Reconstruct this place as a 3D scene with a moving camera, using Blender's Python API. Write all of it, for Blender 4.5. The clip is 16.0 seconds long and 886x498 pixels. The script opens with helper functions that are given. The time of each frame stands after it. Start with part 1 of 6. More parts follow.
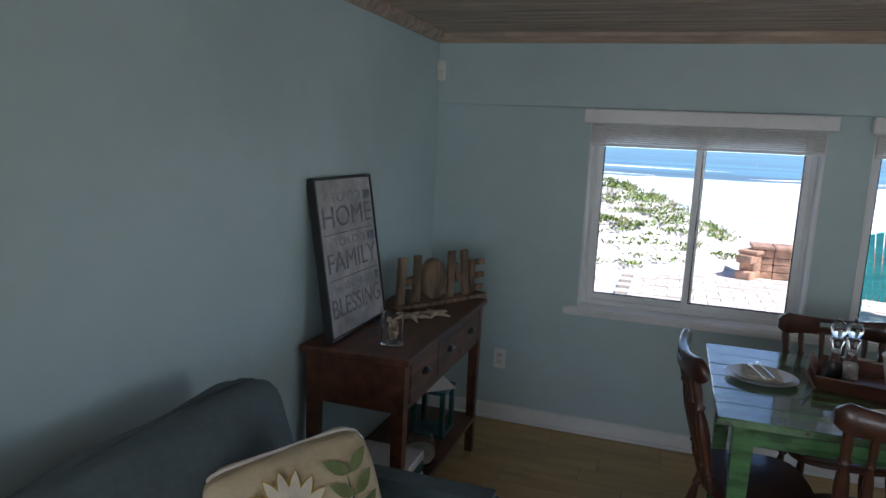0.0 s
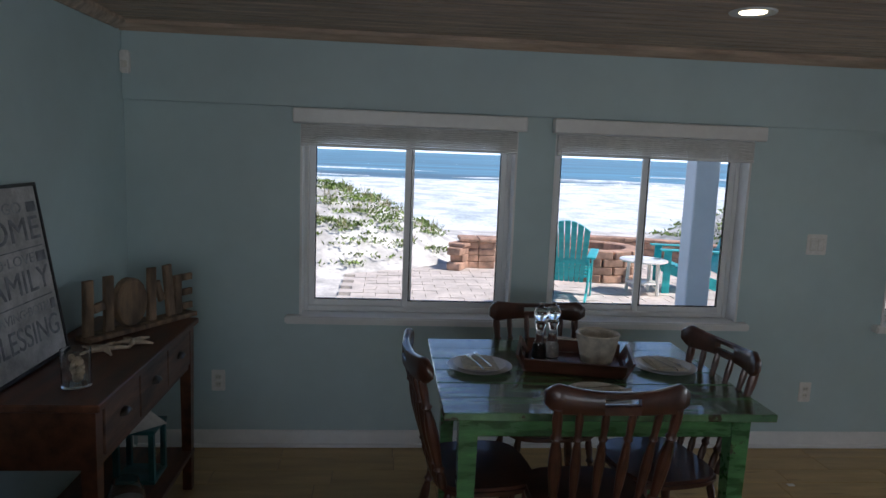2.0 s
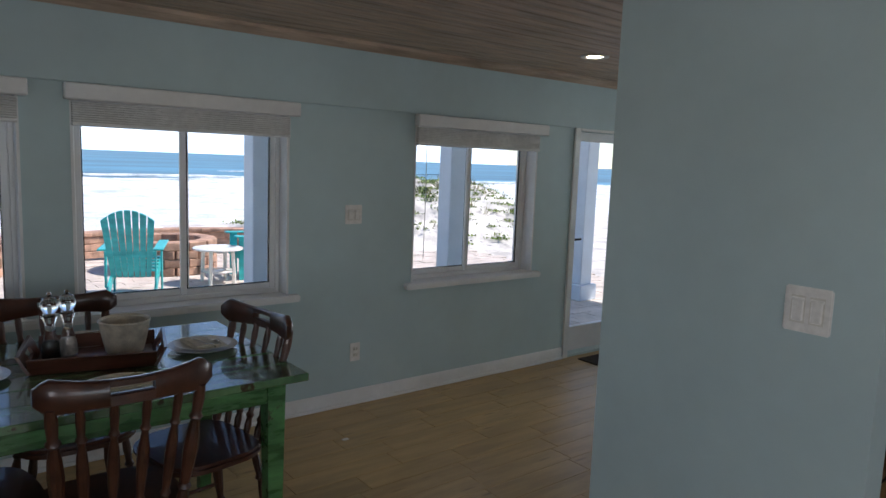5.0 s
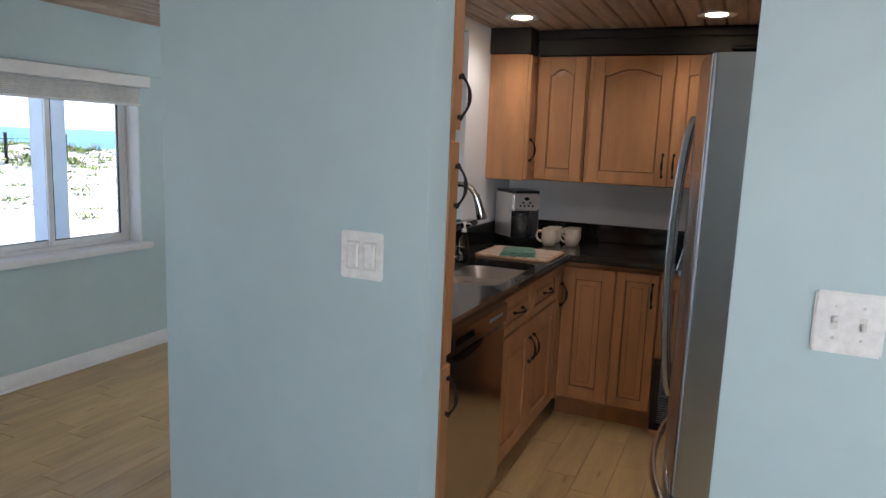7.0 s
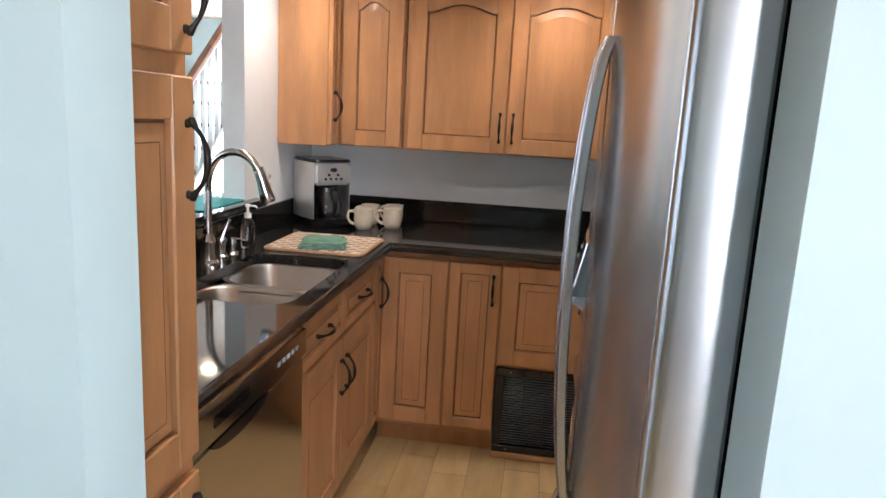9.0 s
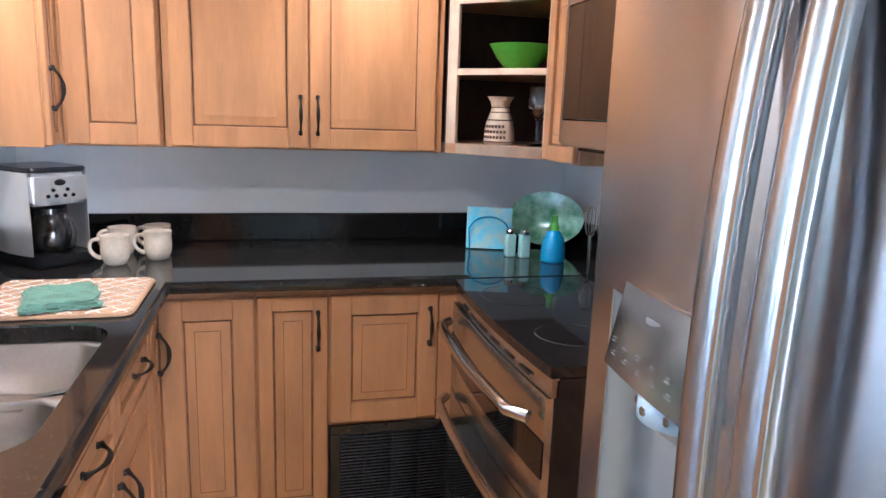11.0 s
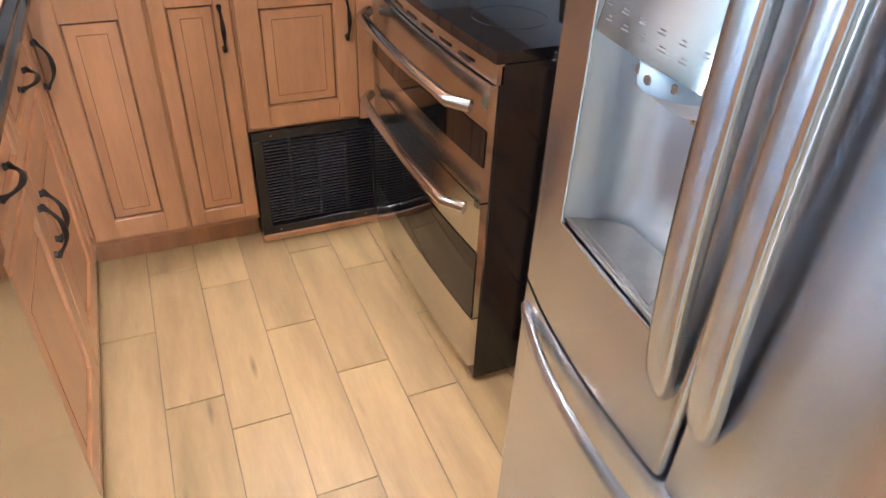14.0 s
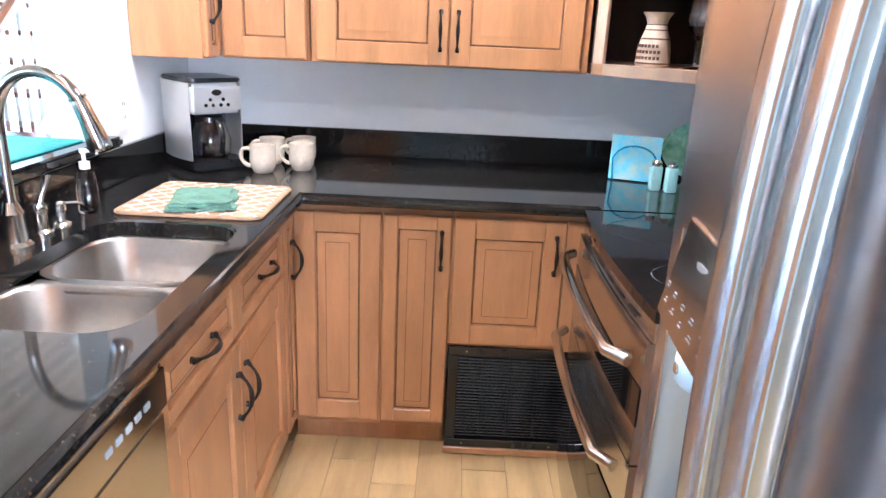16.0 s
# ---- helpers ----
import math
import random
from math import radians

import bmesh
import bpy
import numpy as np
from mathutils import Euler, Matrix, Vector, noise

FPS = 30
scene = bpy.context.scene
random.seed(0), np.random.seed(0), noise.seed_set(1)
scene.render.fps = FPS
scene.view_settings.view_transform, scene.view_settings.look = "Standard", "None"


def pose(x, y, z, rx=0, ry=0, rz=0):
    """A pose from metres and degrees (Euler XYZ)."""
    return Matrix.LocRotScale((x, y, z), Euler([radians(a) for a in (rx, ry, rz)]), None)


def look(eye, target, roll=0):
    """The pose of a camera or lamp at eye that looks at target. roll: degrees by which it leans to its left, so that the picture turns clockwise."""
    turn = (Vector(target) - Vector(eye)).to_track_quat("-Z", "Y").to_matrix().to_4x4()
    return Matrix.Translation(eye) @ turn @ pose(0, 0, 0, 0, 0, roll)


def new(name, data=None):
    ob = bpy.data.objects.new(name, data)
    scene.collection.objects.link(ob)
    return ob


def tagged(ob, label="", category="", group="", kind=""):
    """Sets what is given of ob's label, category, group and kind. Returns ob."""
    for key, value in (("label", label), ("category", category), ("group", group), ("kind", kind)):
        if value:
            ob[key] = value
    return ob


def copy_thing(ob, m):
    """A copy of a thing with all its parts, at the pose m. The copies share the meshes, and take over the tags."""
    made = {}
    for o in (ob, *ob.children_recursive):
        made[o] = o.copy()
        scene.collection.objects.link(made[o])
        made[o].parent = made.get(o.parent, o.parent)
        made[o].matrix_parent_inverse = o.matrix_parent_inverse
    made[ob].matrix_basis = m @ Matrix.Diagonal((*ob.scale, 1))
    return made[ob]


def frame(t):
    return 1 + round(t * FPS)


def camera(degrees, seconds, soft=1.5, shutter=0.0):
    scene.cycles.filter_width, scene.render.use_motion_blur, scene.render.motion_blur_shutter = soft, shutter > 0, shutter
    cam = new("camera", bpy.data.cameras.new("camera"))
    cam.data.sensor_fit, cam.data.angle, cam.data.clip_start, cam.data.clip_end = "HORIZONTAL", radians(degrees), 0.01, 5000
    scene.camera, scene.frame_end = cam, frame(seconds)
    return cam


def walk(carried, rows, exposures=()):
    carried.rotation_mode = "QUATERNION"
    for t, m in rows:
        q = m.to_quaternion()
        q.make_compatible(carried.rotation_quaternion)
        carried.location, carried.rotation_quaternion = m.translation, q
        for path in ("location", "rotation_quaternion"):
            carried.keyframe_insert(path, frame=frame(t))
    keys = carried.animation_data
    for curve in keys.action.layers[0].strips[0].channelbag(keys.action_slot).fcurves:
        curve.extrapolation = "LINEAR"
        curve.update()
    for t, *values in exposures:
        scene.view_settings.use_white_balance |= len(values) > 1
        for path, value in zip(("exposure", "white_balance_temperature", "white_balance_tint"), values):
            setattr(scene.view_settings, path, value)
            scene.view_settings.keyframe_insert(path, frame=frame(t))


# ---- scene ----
cam = camera(66.0, 16.0)
PATH = [
    (0, (-2.037, -0.89, 1.627), (-2.657, 0.984, 1.306), 2.7),
    (0.5, (-2.116, -0.816, 1.648), (-2.48, 1.128, 1.348), 2.5),
    (1, (-2.102, -0.775, 1.646), (-2.222, 1.202, 1.366), 2.3),
    (1.5, (-2.075, -0.738, 1.629), (-2.046, 1.243, 1.351), 2.2),
    (2, (-2.035, -0.719, 1.619), (-1.865, 1.254, 1.339), 2.2),
    (2.5, (-1.991, -0.704, 1.604), (-1.664, 1.25, 1.323), 2.3),
    (3, (-1.957, -0.689, 1.588), (-1.451, 1.225, 1.309), 2.4),
    (3.2, (-1.929, -0.673, 1.568), (-1.36, 1.224, 1.297), 2.4),
    (5.3, (-1.714, -0.689, 1.516), (-0.379, 0.777, 1.255), 2.2),
    (5.5, (-1.681, -0.691, 1.509), (-0.282, 0.712, 1.241), 2.2),
    (6, (-1.621, -0.72, 1.493), (-0.071, 0.513, 1.211), 2.0),
    (6.5, (-1.541, -0.751, 1.481), (0.157, 0.266, 1.191), 2.1),
    (7, (-1.415, -0.771, 1.467), (0.397, 0.017, 1.161), 2.3),
    (7.5, (-1.258, -0.758, 1.446), (0.607, -0.118, 1.114), 2.8),
    (8, (-1.069, -0.709, 1.445), (0.82, -0.154, 1.093), 2.8),
    (8.5, (-0.834, -0.651, 1.431), (1.087, -0.238, 1.059), 2.7),
    (9, (-0.587, -0.554, 1.435), (1.358, -0.288, 1.051), 3.1),
    (9.5, (-0.4, -0.43, 1.426), (1.559, -0.289, 1.048), 3.1),
    (10, (-0.207, -0.316, 1.393), (1.756, -0.458, 1.038), 3.2),
    (10.2, (-0.123, -0.327, 1.427), (1.828, -0.543, 1.044), 2.9),
    (12.3, (0.135, -0.14, 1.379), (1.879, -1.02, 0.948), 2.1),
    (12.5, (0.134, -0.14, 1.377), (1.846, -1.008, 0.813), 2.2),
    (13, (0.128, -0.147, 1.373), (1.717, -0.956, 0.466), 2.2),
    (13.5, (0.124, -0.162, 1.366), (1.631, -0.927, 0.297), 2.5),
    (14, (0.164, -0.206, 1.36), (1.647, -0.879, 0.2), 2.6),
    (14.5, (0.165, -0.263, 1.371), (1.699, -0.748, 0.183), 2.5),
    (15, (0.131, -0.332, 1.372), (1.853, -0.655, 0.408), 2.7),
    (15.5, (0.099, -0.378, 1.396), (1.927, -0.552, 0.602), 2.5),
    (16, (0.107, -0.42, 1.4), (2.01, -0.404, 0.786), 2.6),
]
EXPOSURES = [(t, e, k, 17) for t, e, k in ((0.0, 0.65, 6300), (0.6, 0.4, 6300), (1.2, 0.2, 6300), (3.2, 0.0, 6400), (5.3, 0.35, 6500), (6.0, 0.65, 6150), (7.0, 1.4, 6250), (8.0, 2.0, 6300), (9.0, 2.5, 6300), (10.0, 3.0, 5900), (12.5, 3.55, 5200), (13.3, 3.6, 5650), (14.5, 3.65, 5500), (15.2, 3.92, 5300), (16.0, 3.88, 5400))]
walk(cam, [(t, look(eye, target, roll)) for t, eye, target, roll in PATH], EXPOSURES)

# ---- world, sun, large lights ----
world = bpy.data.worlds.new("world")
scene.world = world
world.use_nodes = True
wn = world.node_tree
sky = wn.nodes.new("ShaderNodeTexSky")
sky.sky_type, sky.sun_disc = "NISHITA", False
SUN_EL, SUN_AZ = 52, 110          # degrees up, and from +y towards +x
sky.dust_density, sky.ozone_density = 0.0, 5.0
sky.sun_elevation, sky.sun_rotation = radians(SUN_EL), radians(SUN_AZ)
wn.links.new(sky.outputs["Color"], wn.nodes["Background"].inputs["Color"])
wn.nodes["Background"].inputs["Strength"].default_value = 0.15


def lamp(name, kind, m, energy, color, **more):
    data = bpy.data.lights.new(name, kind)
    data.energy, data.color = energy, color
    for key, value in more.items():
        if key == "angle":
            data.angle = value
        if key == "size":
            data.shape, data.size, data.size_y = "RECTANGLE", *value
        if key == "cone":
            data.spot_size, data.spot_blend, data.shadow_soft_size = value
    ob = new(name, data)
    ob.matrix_world = m
    return ob


sd = Vector((math.sin(radians(SUN_AZ)) * math.cos(radians(SUN_EL)), math.cos(radians(SUN_AZ)) * math.cos(radians(SUN_EL)), math.sin(radians(SUN_EL))))
lamp("sun", "SUN", look(sd * 50, (0, 0, 0)), 5.0, (1, 0.95, 0.88), angle=radians(0.5))
# sky light in the unseen openings behind the walk
lamp("window_light_south", "AREA", look((-1.4, -4.45, 1.35), (-1.4, 0, 1.0)), 16, (0.86, 0.94, 1.0), size=(2.2, 1.2))
# fill lamp, added to brighten the hall and what the refrigerator mirrors
lamp("window_light_hall", "AREA", look((5.65, 1.8, 1.35), (0.8, 0.9, 1.1)), 36, (0.82, 0.93, 1.0), size=(1.4, 1.3))
lamp("window_light_west", "AREA", look((-3.42, -1.98, 1.38), (0, -0.65, 1.1)), 15, (0.95, 0.97, 1.0), size=(1.15, 1.2))

# ---- materials ----


def mat(name, base, rough=0.5, metal=0.0, vary=0.12, scale=8.0, bump=0.0, bscale=60.0, stretch=(1, 1, 1), dark=None, spec=0.5, coat=0.0, rnd=0.0, trans=0.0, fine=0.06, knots=0.0):
    """Two scales of noise over a base colour, with fine relief; rnd: how far one piece differs from the next."""
    m = bpy.data.materials.new(name)
    m.use_nodes = True
    t = m.node_tree
    n, ln = t.nodes, t.links
    b = n["Principled BSDF"]
    b.inputs["Roughness"].default_value, b.inputs["Metallic"].default_value = rough, metal
    b.inputs["Specular IOR Level"].default_value, b.inputs["Coat Weight"].default_value = spec, coat
    b.inputs["Transmission Weight"].default_value = trans
    co = n.new("ShaderNodeTexCoord")
    mp = n.new("ShaderNodeMapping")
    mp.inputs["Scale"].default_value = stretch
    ln.new(co.outputs["Object"], mp.inputs["Vector"])
    big, small = n.new("ShaderNodeTexNoise"), n.new("ShaderNodeTexNoise")
    big.inputs["Scale"].default_value, big.inputs["Detail"].default_value = scale, 5
    small.inputs["Scale"].default_value, small.inputs["Detail"].default_value = scale * 9, 4
    src = mp.outputs["Vector"]
    if rnd:
        oi, ad = n.new("ShaderNodeObjectInfo"), n.new("ShaderNodeVectorMath")
        sc = n.new("ShaderNodeVectorMath")
        sc.operation, sc.inputs[1].default_value = "SCALE", (1, 1, 1)
        sc.inputs["Scale"].default_value = 37.0
        cx = n.new("ShaderNodeCombineXYZ")
        for k in range(3):
            ln.new(oi.outputs["Random"], cx.inputs[k])
        ln.new(cx.outputs[0], sc.inputs[0])
        ln.new(mp.outputs["Vector"], ad.inputs[0])
        ln.new(sc.outputs[0], ad.inputs[1])
        src = ad.outputs[0]
    for k in (big, small):
        ln.new(src, k.inputs["Vector"])
    ramp = n.new("ShaderNodeValToRGB")
    lo = dark or tuple(c * (1 - 2.2 * vary) for c in base)
    hi = tuple(min(1, c * (1 + 1.1 * vary)) for c in base)
    ramp.color_ramp.elements[0].position, ramp.color_ramp.elements[1].position = 0.33, 0.66
    ramp.color_ramp.elements[0].color, ramp.color_ramp.elements[1].color = (*lo, 1), (*hi, 1)
    ln.new(big.outputs["Fac"], ramp.inputs["Fac"])
    mr = n.new("ShaderNodeMapRange")
    mr.inputs["To Min"].default_value, mr.inputs["To Max"].default_value = 1 - fine * 3, 1 + fine * 3
    ln.new(small.outputs["Fac"], mr.inputs["Value"])
    hs = n.new("ShaderNodeHueSaturation")
    ln.new(ramp.outputs["Color"], hs.inputs["Color"])
    if rnd:
        m2, mu = n.new("ShaderNodeMapRange"), n.new("ShaderNodeMath")
        m2.inputs["To Min"].default_value, m2.inputs["To Max"].default_value = 1 - rnd, 1 + rnd
        ln.new(oi.outputs["Random"], m2.inputs["Value"])
        mu.operation = "MULTIPLY"
        ln.new(mr.outputs[0], mu.inputs[0])
        ln.new(m2.outputs[0], mu.inputs[1])
        ln.new(mu.outputs[0], hs.inputs["Value"])
    else:
        ln.new(mr.outputs[0], hs.inputs["Value"])
    out = hs.outputs["Color"]
    if knots:
        vo, m3, mx = n.new("ShaderNodeTexVoronoi"), n.new("ShaderNodeMapRange"), n.new("ShaderNodeMix")
        vo.inputs["Scale"].default_value = knots
        ln.new(src, vo.inputs["Vector"])
        m3.inputs["From Min"].default_value, m3.inputs["From Max"].default_value = 0.02, 0.14
        m3.inputs["To Min"].default_value, m3.inputs["To Max"].default_value = 0.85, 0.0
        ln.new(vo.outputs["Distance"], m3.inputs["Value"])
        mx.data_type = "RGBA"
        mx.inputs[7].default_value = (*(x * 0.45 for x in base), 1)
        ln.new(m3.outputs[0], mx.inputs[0])
        ln.new(out, mx.inputs[6])
        out = mx.outputs[2]
    ln.new(out, b.inputs["Base Color"])
    r2 = n.new("ShaderNodeMapRange")
    r2.inputs["To Min"].default_value, r2.inputs["To Max"].default_value = max(0.02, rough * 0.8), min(1, rough * 1.2)
    ln.new(big.outputs["Fac"], r2.inputs["Value"])
    ln.new(r2.outputs[0], b.inputs["Roughness"])
    if bump:
        bt, bn = n.new("ShaderNodeTexNoise"), n.new("ShaderNodeBump")
        bt.inputs["Scale"].default_value, bt.inputs["Detail"].default_value = bscale, 4
        ln.new(mp.outputs["Vector"], bt.inputs["Vector"])
        ln.new(bt.outputs["Fac"], bn.inputs["Height"])
        bn.inputs["Strength"].default_value, bn.inputs["Distance"].default_value = bump, 0.01
        ln.new(bn.outputs["Normal"], b.inputs["Normal"])
    return m


def worn(m, wood, scale, keep, stretch=(1, 3, 1)):
    """Bare wood shows through the paint where it has been rubbed off."""
    t = m.node_tree
    n, ln = t.nodes, t.links
    b = n["Principled BSDF"]
    src = b.inputs["Base Color"].links[0].from_socket
    co, mp, no, mr, mx = (n.new("ShaderNode" + k) for k in ("TexCoord", "Mapping", "TexNoise", "MapRange", "Mix"))
    mp.inputs["Scale"].default_value = stretch
    no.inputs["Scale"].default_value, no.inputs["Detail"].default_value, no.inputs["Roughness"].default_value = scale, 8, 0.7
    mr.inputs["From Min"].default_value, mr.inputs["From Max"].default_value = keep, keep + 0.04
    mx.data_type = "RGBA"
    mx.inputs[7].default_value = (*wood, 1)
    ln.new(co.outputs["Object"], mp.inputs["Vector"])
    ln.new(mp.outputs["Vector"], no.inputs["Vector"])
    ln.new(no.outputs["Fac"], mr.inputs["Value"])
    ln.new(mr.outputs[0], mx.inputs[0])
    ln.new(src, mx.inputs[6])
    ln.new(mx.outputs[2], b.inputs["Base Color"])
    return m


def glow(name, color, strength):
    m = bpy.data.materials.new(name)
    m.use_nodes = True
    b = m.node_tree.nodes["Principled BSDF"]
    b.inputs["Emission Color"].default_value, b.inputs["Emission Strength"].default_value = (*color, 1), strength
    b.inputs["Base Color"].default_value = (*color, 1)
    return m


def glassy(name, color=(1, 1, 1), rough=0.0, ior=1.45):
    m = bpy.data.materials.new(name)
    m.use_nodes = True
    b = m.node_tree.nodes["Principled BSDF"]
    b.inputs["Base Color"].default_value, b.inputs["Roughness"].default_value = (*color, 1), rough
    b.inputs["Transmission Weight"].default_value, b.inputs["IOR"].default_value = 1.0, ior
    return m


M_WALL = mat("aqua wall paint", (0.49, 0.62, 0.635), 0.5, vary=0.035, scale=1.5, bump=0.03, bscale=160, fine=0.012)
M_KWALL = mat("pale kitchen wall paint", (0.77, 0.79, 0.80), 0.45, vary=0.03, scale=1.5, bump=0.03, bscale=160, fine=0.012)
M_TRIM = mat("white trim paint", (0.78, 0.79, 0.78), 0.35, vary=0.04, scale=3, bump=0.05, bscale=90, fine=0.02)
M_VINYL = mat("white vinyl frame", (0.82, 0.83, 0.83), 0.3, vary=0.03, scale=3, fine=0.01)
M_BLIND = mat("off-white pleated blind", (0.72, 0.72, 0.70), 0.8, vary=0.05, scale=4, bump=0.2, bscale=200)
M_CEIL = mat("whitewashed pine boards", (0.50, 0.38, 0.29), 0.5, vary=0.16, scale=3.0, stretch=(1, 9, 9), bump=0.1, bscale=30, fine=0.05)
M_TILE = mat("wood-look floor tile", (0.50, 0.345, 0.16), 0.36, vary=0.09, scale=2.2, stretch=(1, 6, 1), bump=0.06, bscale=40, rnd=0.07, fine=0.03, knots=2.3)
M_GROUT = mat("brown grout", (0.26, 0.19, 0.12), 0.9, vary=0.1, scale=30)
M_MAPLE = mat("honey maple", (0.46, 0.225, 0.098), 0.33, vary=0.09, scale=2.6, stretch=(5, 5, 0.8), bump=0.04, bscale=50, rnd=0.05, fine=0.035, coat=0.15)
M_GLAZE = mat("dark glaze line", (0.20, 0.085, 0.035), 0.5, vary=0.2, scale=20)
M_GRANITE = mat("polished black granite", (0.012, 0.012, 0.012), 0.06, vary=0.4, scale=120, fine=0.2, spec=0.6)
worn(M_GRANITE, (0.085, 0.062, 0.035), 130, 0.60, (1, 1, 1))
M_STEEL = mat("brushed stainless steel", (0.58, 0.60, 0.63), 0.25, metal=1.0, vary=0.015, scale=2, stretch=(1, 1, 12), fine=0.008)
def brush(m):
    """Horizontal brushing: highlights stretch up and down."""
    t = m.node_tree
    tg = t.nodes.new("ShaderNodeTangent")
    tg.direction_type, tg.axis = "RADIAL", "Z"
    p = t.nodes["Principled BSDF"]
    t.links.remove(p.inputs["Roughness"].links[0])
    p.inputs["Anisotropic"].default_value, p.inputs["Anisotropic Rotation"].default_value = 0.9, 0.25
    t.links.new(tg.outputs[0], p.inputs["Tangent"])


brush(M_STEEL)
M_POLISHED = mat("warm polished stainless steel", (0.60, 0.59, 0.57), 0.17, metal=1.0, vary=0.015, scale=3, stretch=(1, 1, 8), fine=0.01)
M_SINK = mat("scuffed sink steel", (0.46, 0.44, 0.41), 0.30, metal=1.0, vary=0.05, scale=9, fine=0.03)
M_SATIN = mat("satin stainless steel", (0.62, 0.62, 0.62), 0.3, metal=1.0, vary=0.02, scale=4, fine=0.01)
M_CHROME = mat("satin nickel", (0.66, 0.65, 0.62), 0.16, metal=1.0, vary=0.03, scale=8, fine=0.02)
M_BLACK = mat("black enamel", (0.012, 0.012, 0.013), 0.2, vary=0.2, scale=6)
M_BLKGLASS = mat("black oven glass", (0.008, 0.008, 0.009), 0.04, vary=0.1, scale=3)
M_GRAYPL = mat("grey dispenser plastic", (0.36, 0.42, 0.46), 0.35, vary=0.05, scale=5)
M_IRON = mat("oil-rubbed bronze", (0.022, 0.017, 0.014), 0.4, metal=0.6, vary=0.2, scale=30)
M_DARKTRIM = mat("dark brown crown", (0.018, 0.014, 0.012), 0.5, vary=0.2, scale=10)
M_WALNUT = mat("dark stained wood", (0.075, 0.027, 0.016), 0.33, vary=0.22, scale=4, stretch=(3, 3, 3), bump=0.05, bscale=40, coat=0.35)
M_CONSOLE = mat("reddish brown console wood", (0.13, 0.048, 0.024), 0.38, vary=0.25, scale=3, stretch=(6, 1, 6), bump=0.08, bscale=40)
M_DRAWER = mat("worn brown drawer wood", (0.17, 0.09, 0.06), 0.5, vary=0.3, scale=4, stretch=(6, 1, 6), bump=0.1, bscale=40)
M_GREEN = mat("worn green paint", (0.07, 0.21, 0.07), 0.28, vary=0.28, scale=5, stretch=(1.2, 5, 5), bump=0.12, bscale=30, coat=0.2, fine=0.1)
worn(M_GREEN, (0.05, 0.035, 0.02), 9, 0.60)
M_WHITE = mat("white ceramic", (0.75, 0.73, 0.68), 0.2, vary=0.03, scale=8)
M_CREAM = mat("cream plastic", (0.72, 0.70, 0.64), 0.4, vary=0.03, scale=8)
M_WPL = mat("white switch plastic", (0.82, 0.81, 0.78), 0.3, vary=0.02, scale=8)
M_AQUAWOOD = mat("turquoise painted boards", (0.02, 0.42, 0.44), 0.4, vary=0.1, scale=5, stretch=(1, 1, 4))
M_SAND = mat("white sand", (0.64, 0.62, 0.57), 0.95, vary=0.16, scale=2.2, bump=0.9, bscale=9, fine=0.10)
M_PAVER = mat("pale patio paver", (0.56, 0.50, 0.44), 0.9, vary=0.1, scale=3, bump=0.2, bscale=30, rnd=0.12)
M_BRICK = mat("tan retaining block", (0.47, 0.29, 0.20), 0.9, vary=0.2, scale=6, bump=0.4, bscale=30, rnd=0.15)
M_SEA = mat("blue sea water", (0.075, 0.23, 0.32), 0.4, vary=0.30, scale=0.06, stretch=(0.12, 0.7, 1), bump=0.6, bscale=0.5, fine=0.22)
M_FOAM = mat("white surf", (0.74, 0.76, 0.77), 0.8, vary=0.12, scale=0.5, stretch=(0.9, 0.6, 1), bump=0.5, bscale=0.9, fine=0.16, dark=(0.44, 0.51, 0.52))
M_LEAF = mat("dune plant leaf", (0.17, 0.25, 0.05), 0.6, vary=0.3, scale=6)
M_DRYGRASS = mat("dry sea oats", (0.30, 0.27, 0.12), 0.8, vary=0.3, scale=6)
M_SOFA = mat("slate blue sofa cloth", (0.10, 0.14, 0.155), 0.85, vary=0.1, scale=6, bump=0.25, bscale=400)
M_PILLOW = mat("cream pillow cloth", (0.55, 0.46, 0.30), 0.85, vary=0.08, scale=8, bump=0.25, bscale=400)
M_PANE = glassy("window glass", ior=1.02)
M_GLASS = glassy("clear glass")
M_LAMP = glow("lamp lens", (1.0, 0.80, 0.52), 9.0)

# ---- building blocks ----


def thing(name, m, label, category, group="", kind=""):
    ob = new(name)
    ob.empty_display_size = 0.1
    ob.matrix_world = m if isinstance(m, Matrix) else Matrix.Translation(m)
    return tagged(ob, label, category, group, kind)


def mesh_of(bm, name, smooth=None):
    me = bpy.data.meshes.new(name)
    bmesh.ops.recalc_face_normals(bm, faces=bm.faces)
    bm.to_mesh(me)
    bm.free()
    if smooth is not None:
        for p in me.polygons:
            p.use_smooth = True
        me.set_sharp_from_angle(angle=radians(smooth))
    return me


def part(name, bm, material, parent, label="", smooth=35):
    me = mesh_of(bm, name, smooth)
    me.materials.append(material)
    ob = new(name, me)
    ob.parent = parent
    return tagged(ob, label) if label else ob


def shape(name, bm, material, label="", category="", kind="", group="", smooth=35):
    me = mesh_of(bm, name, smooth)
    me.materials.append(material)
    return tagged(new(name, me), label, category, group, kind)


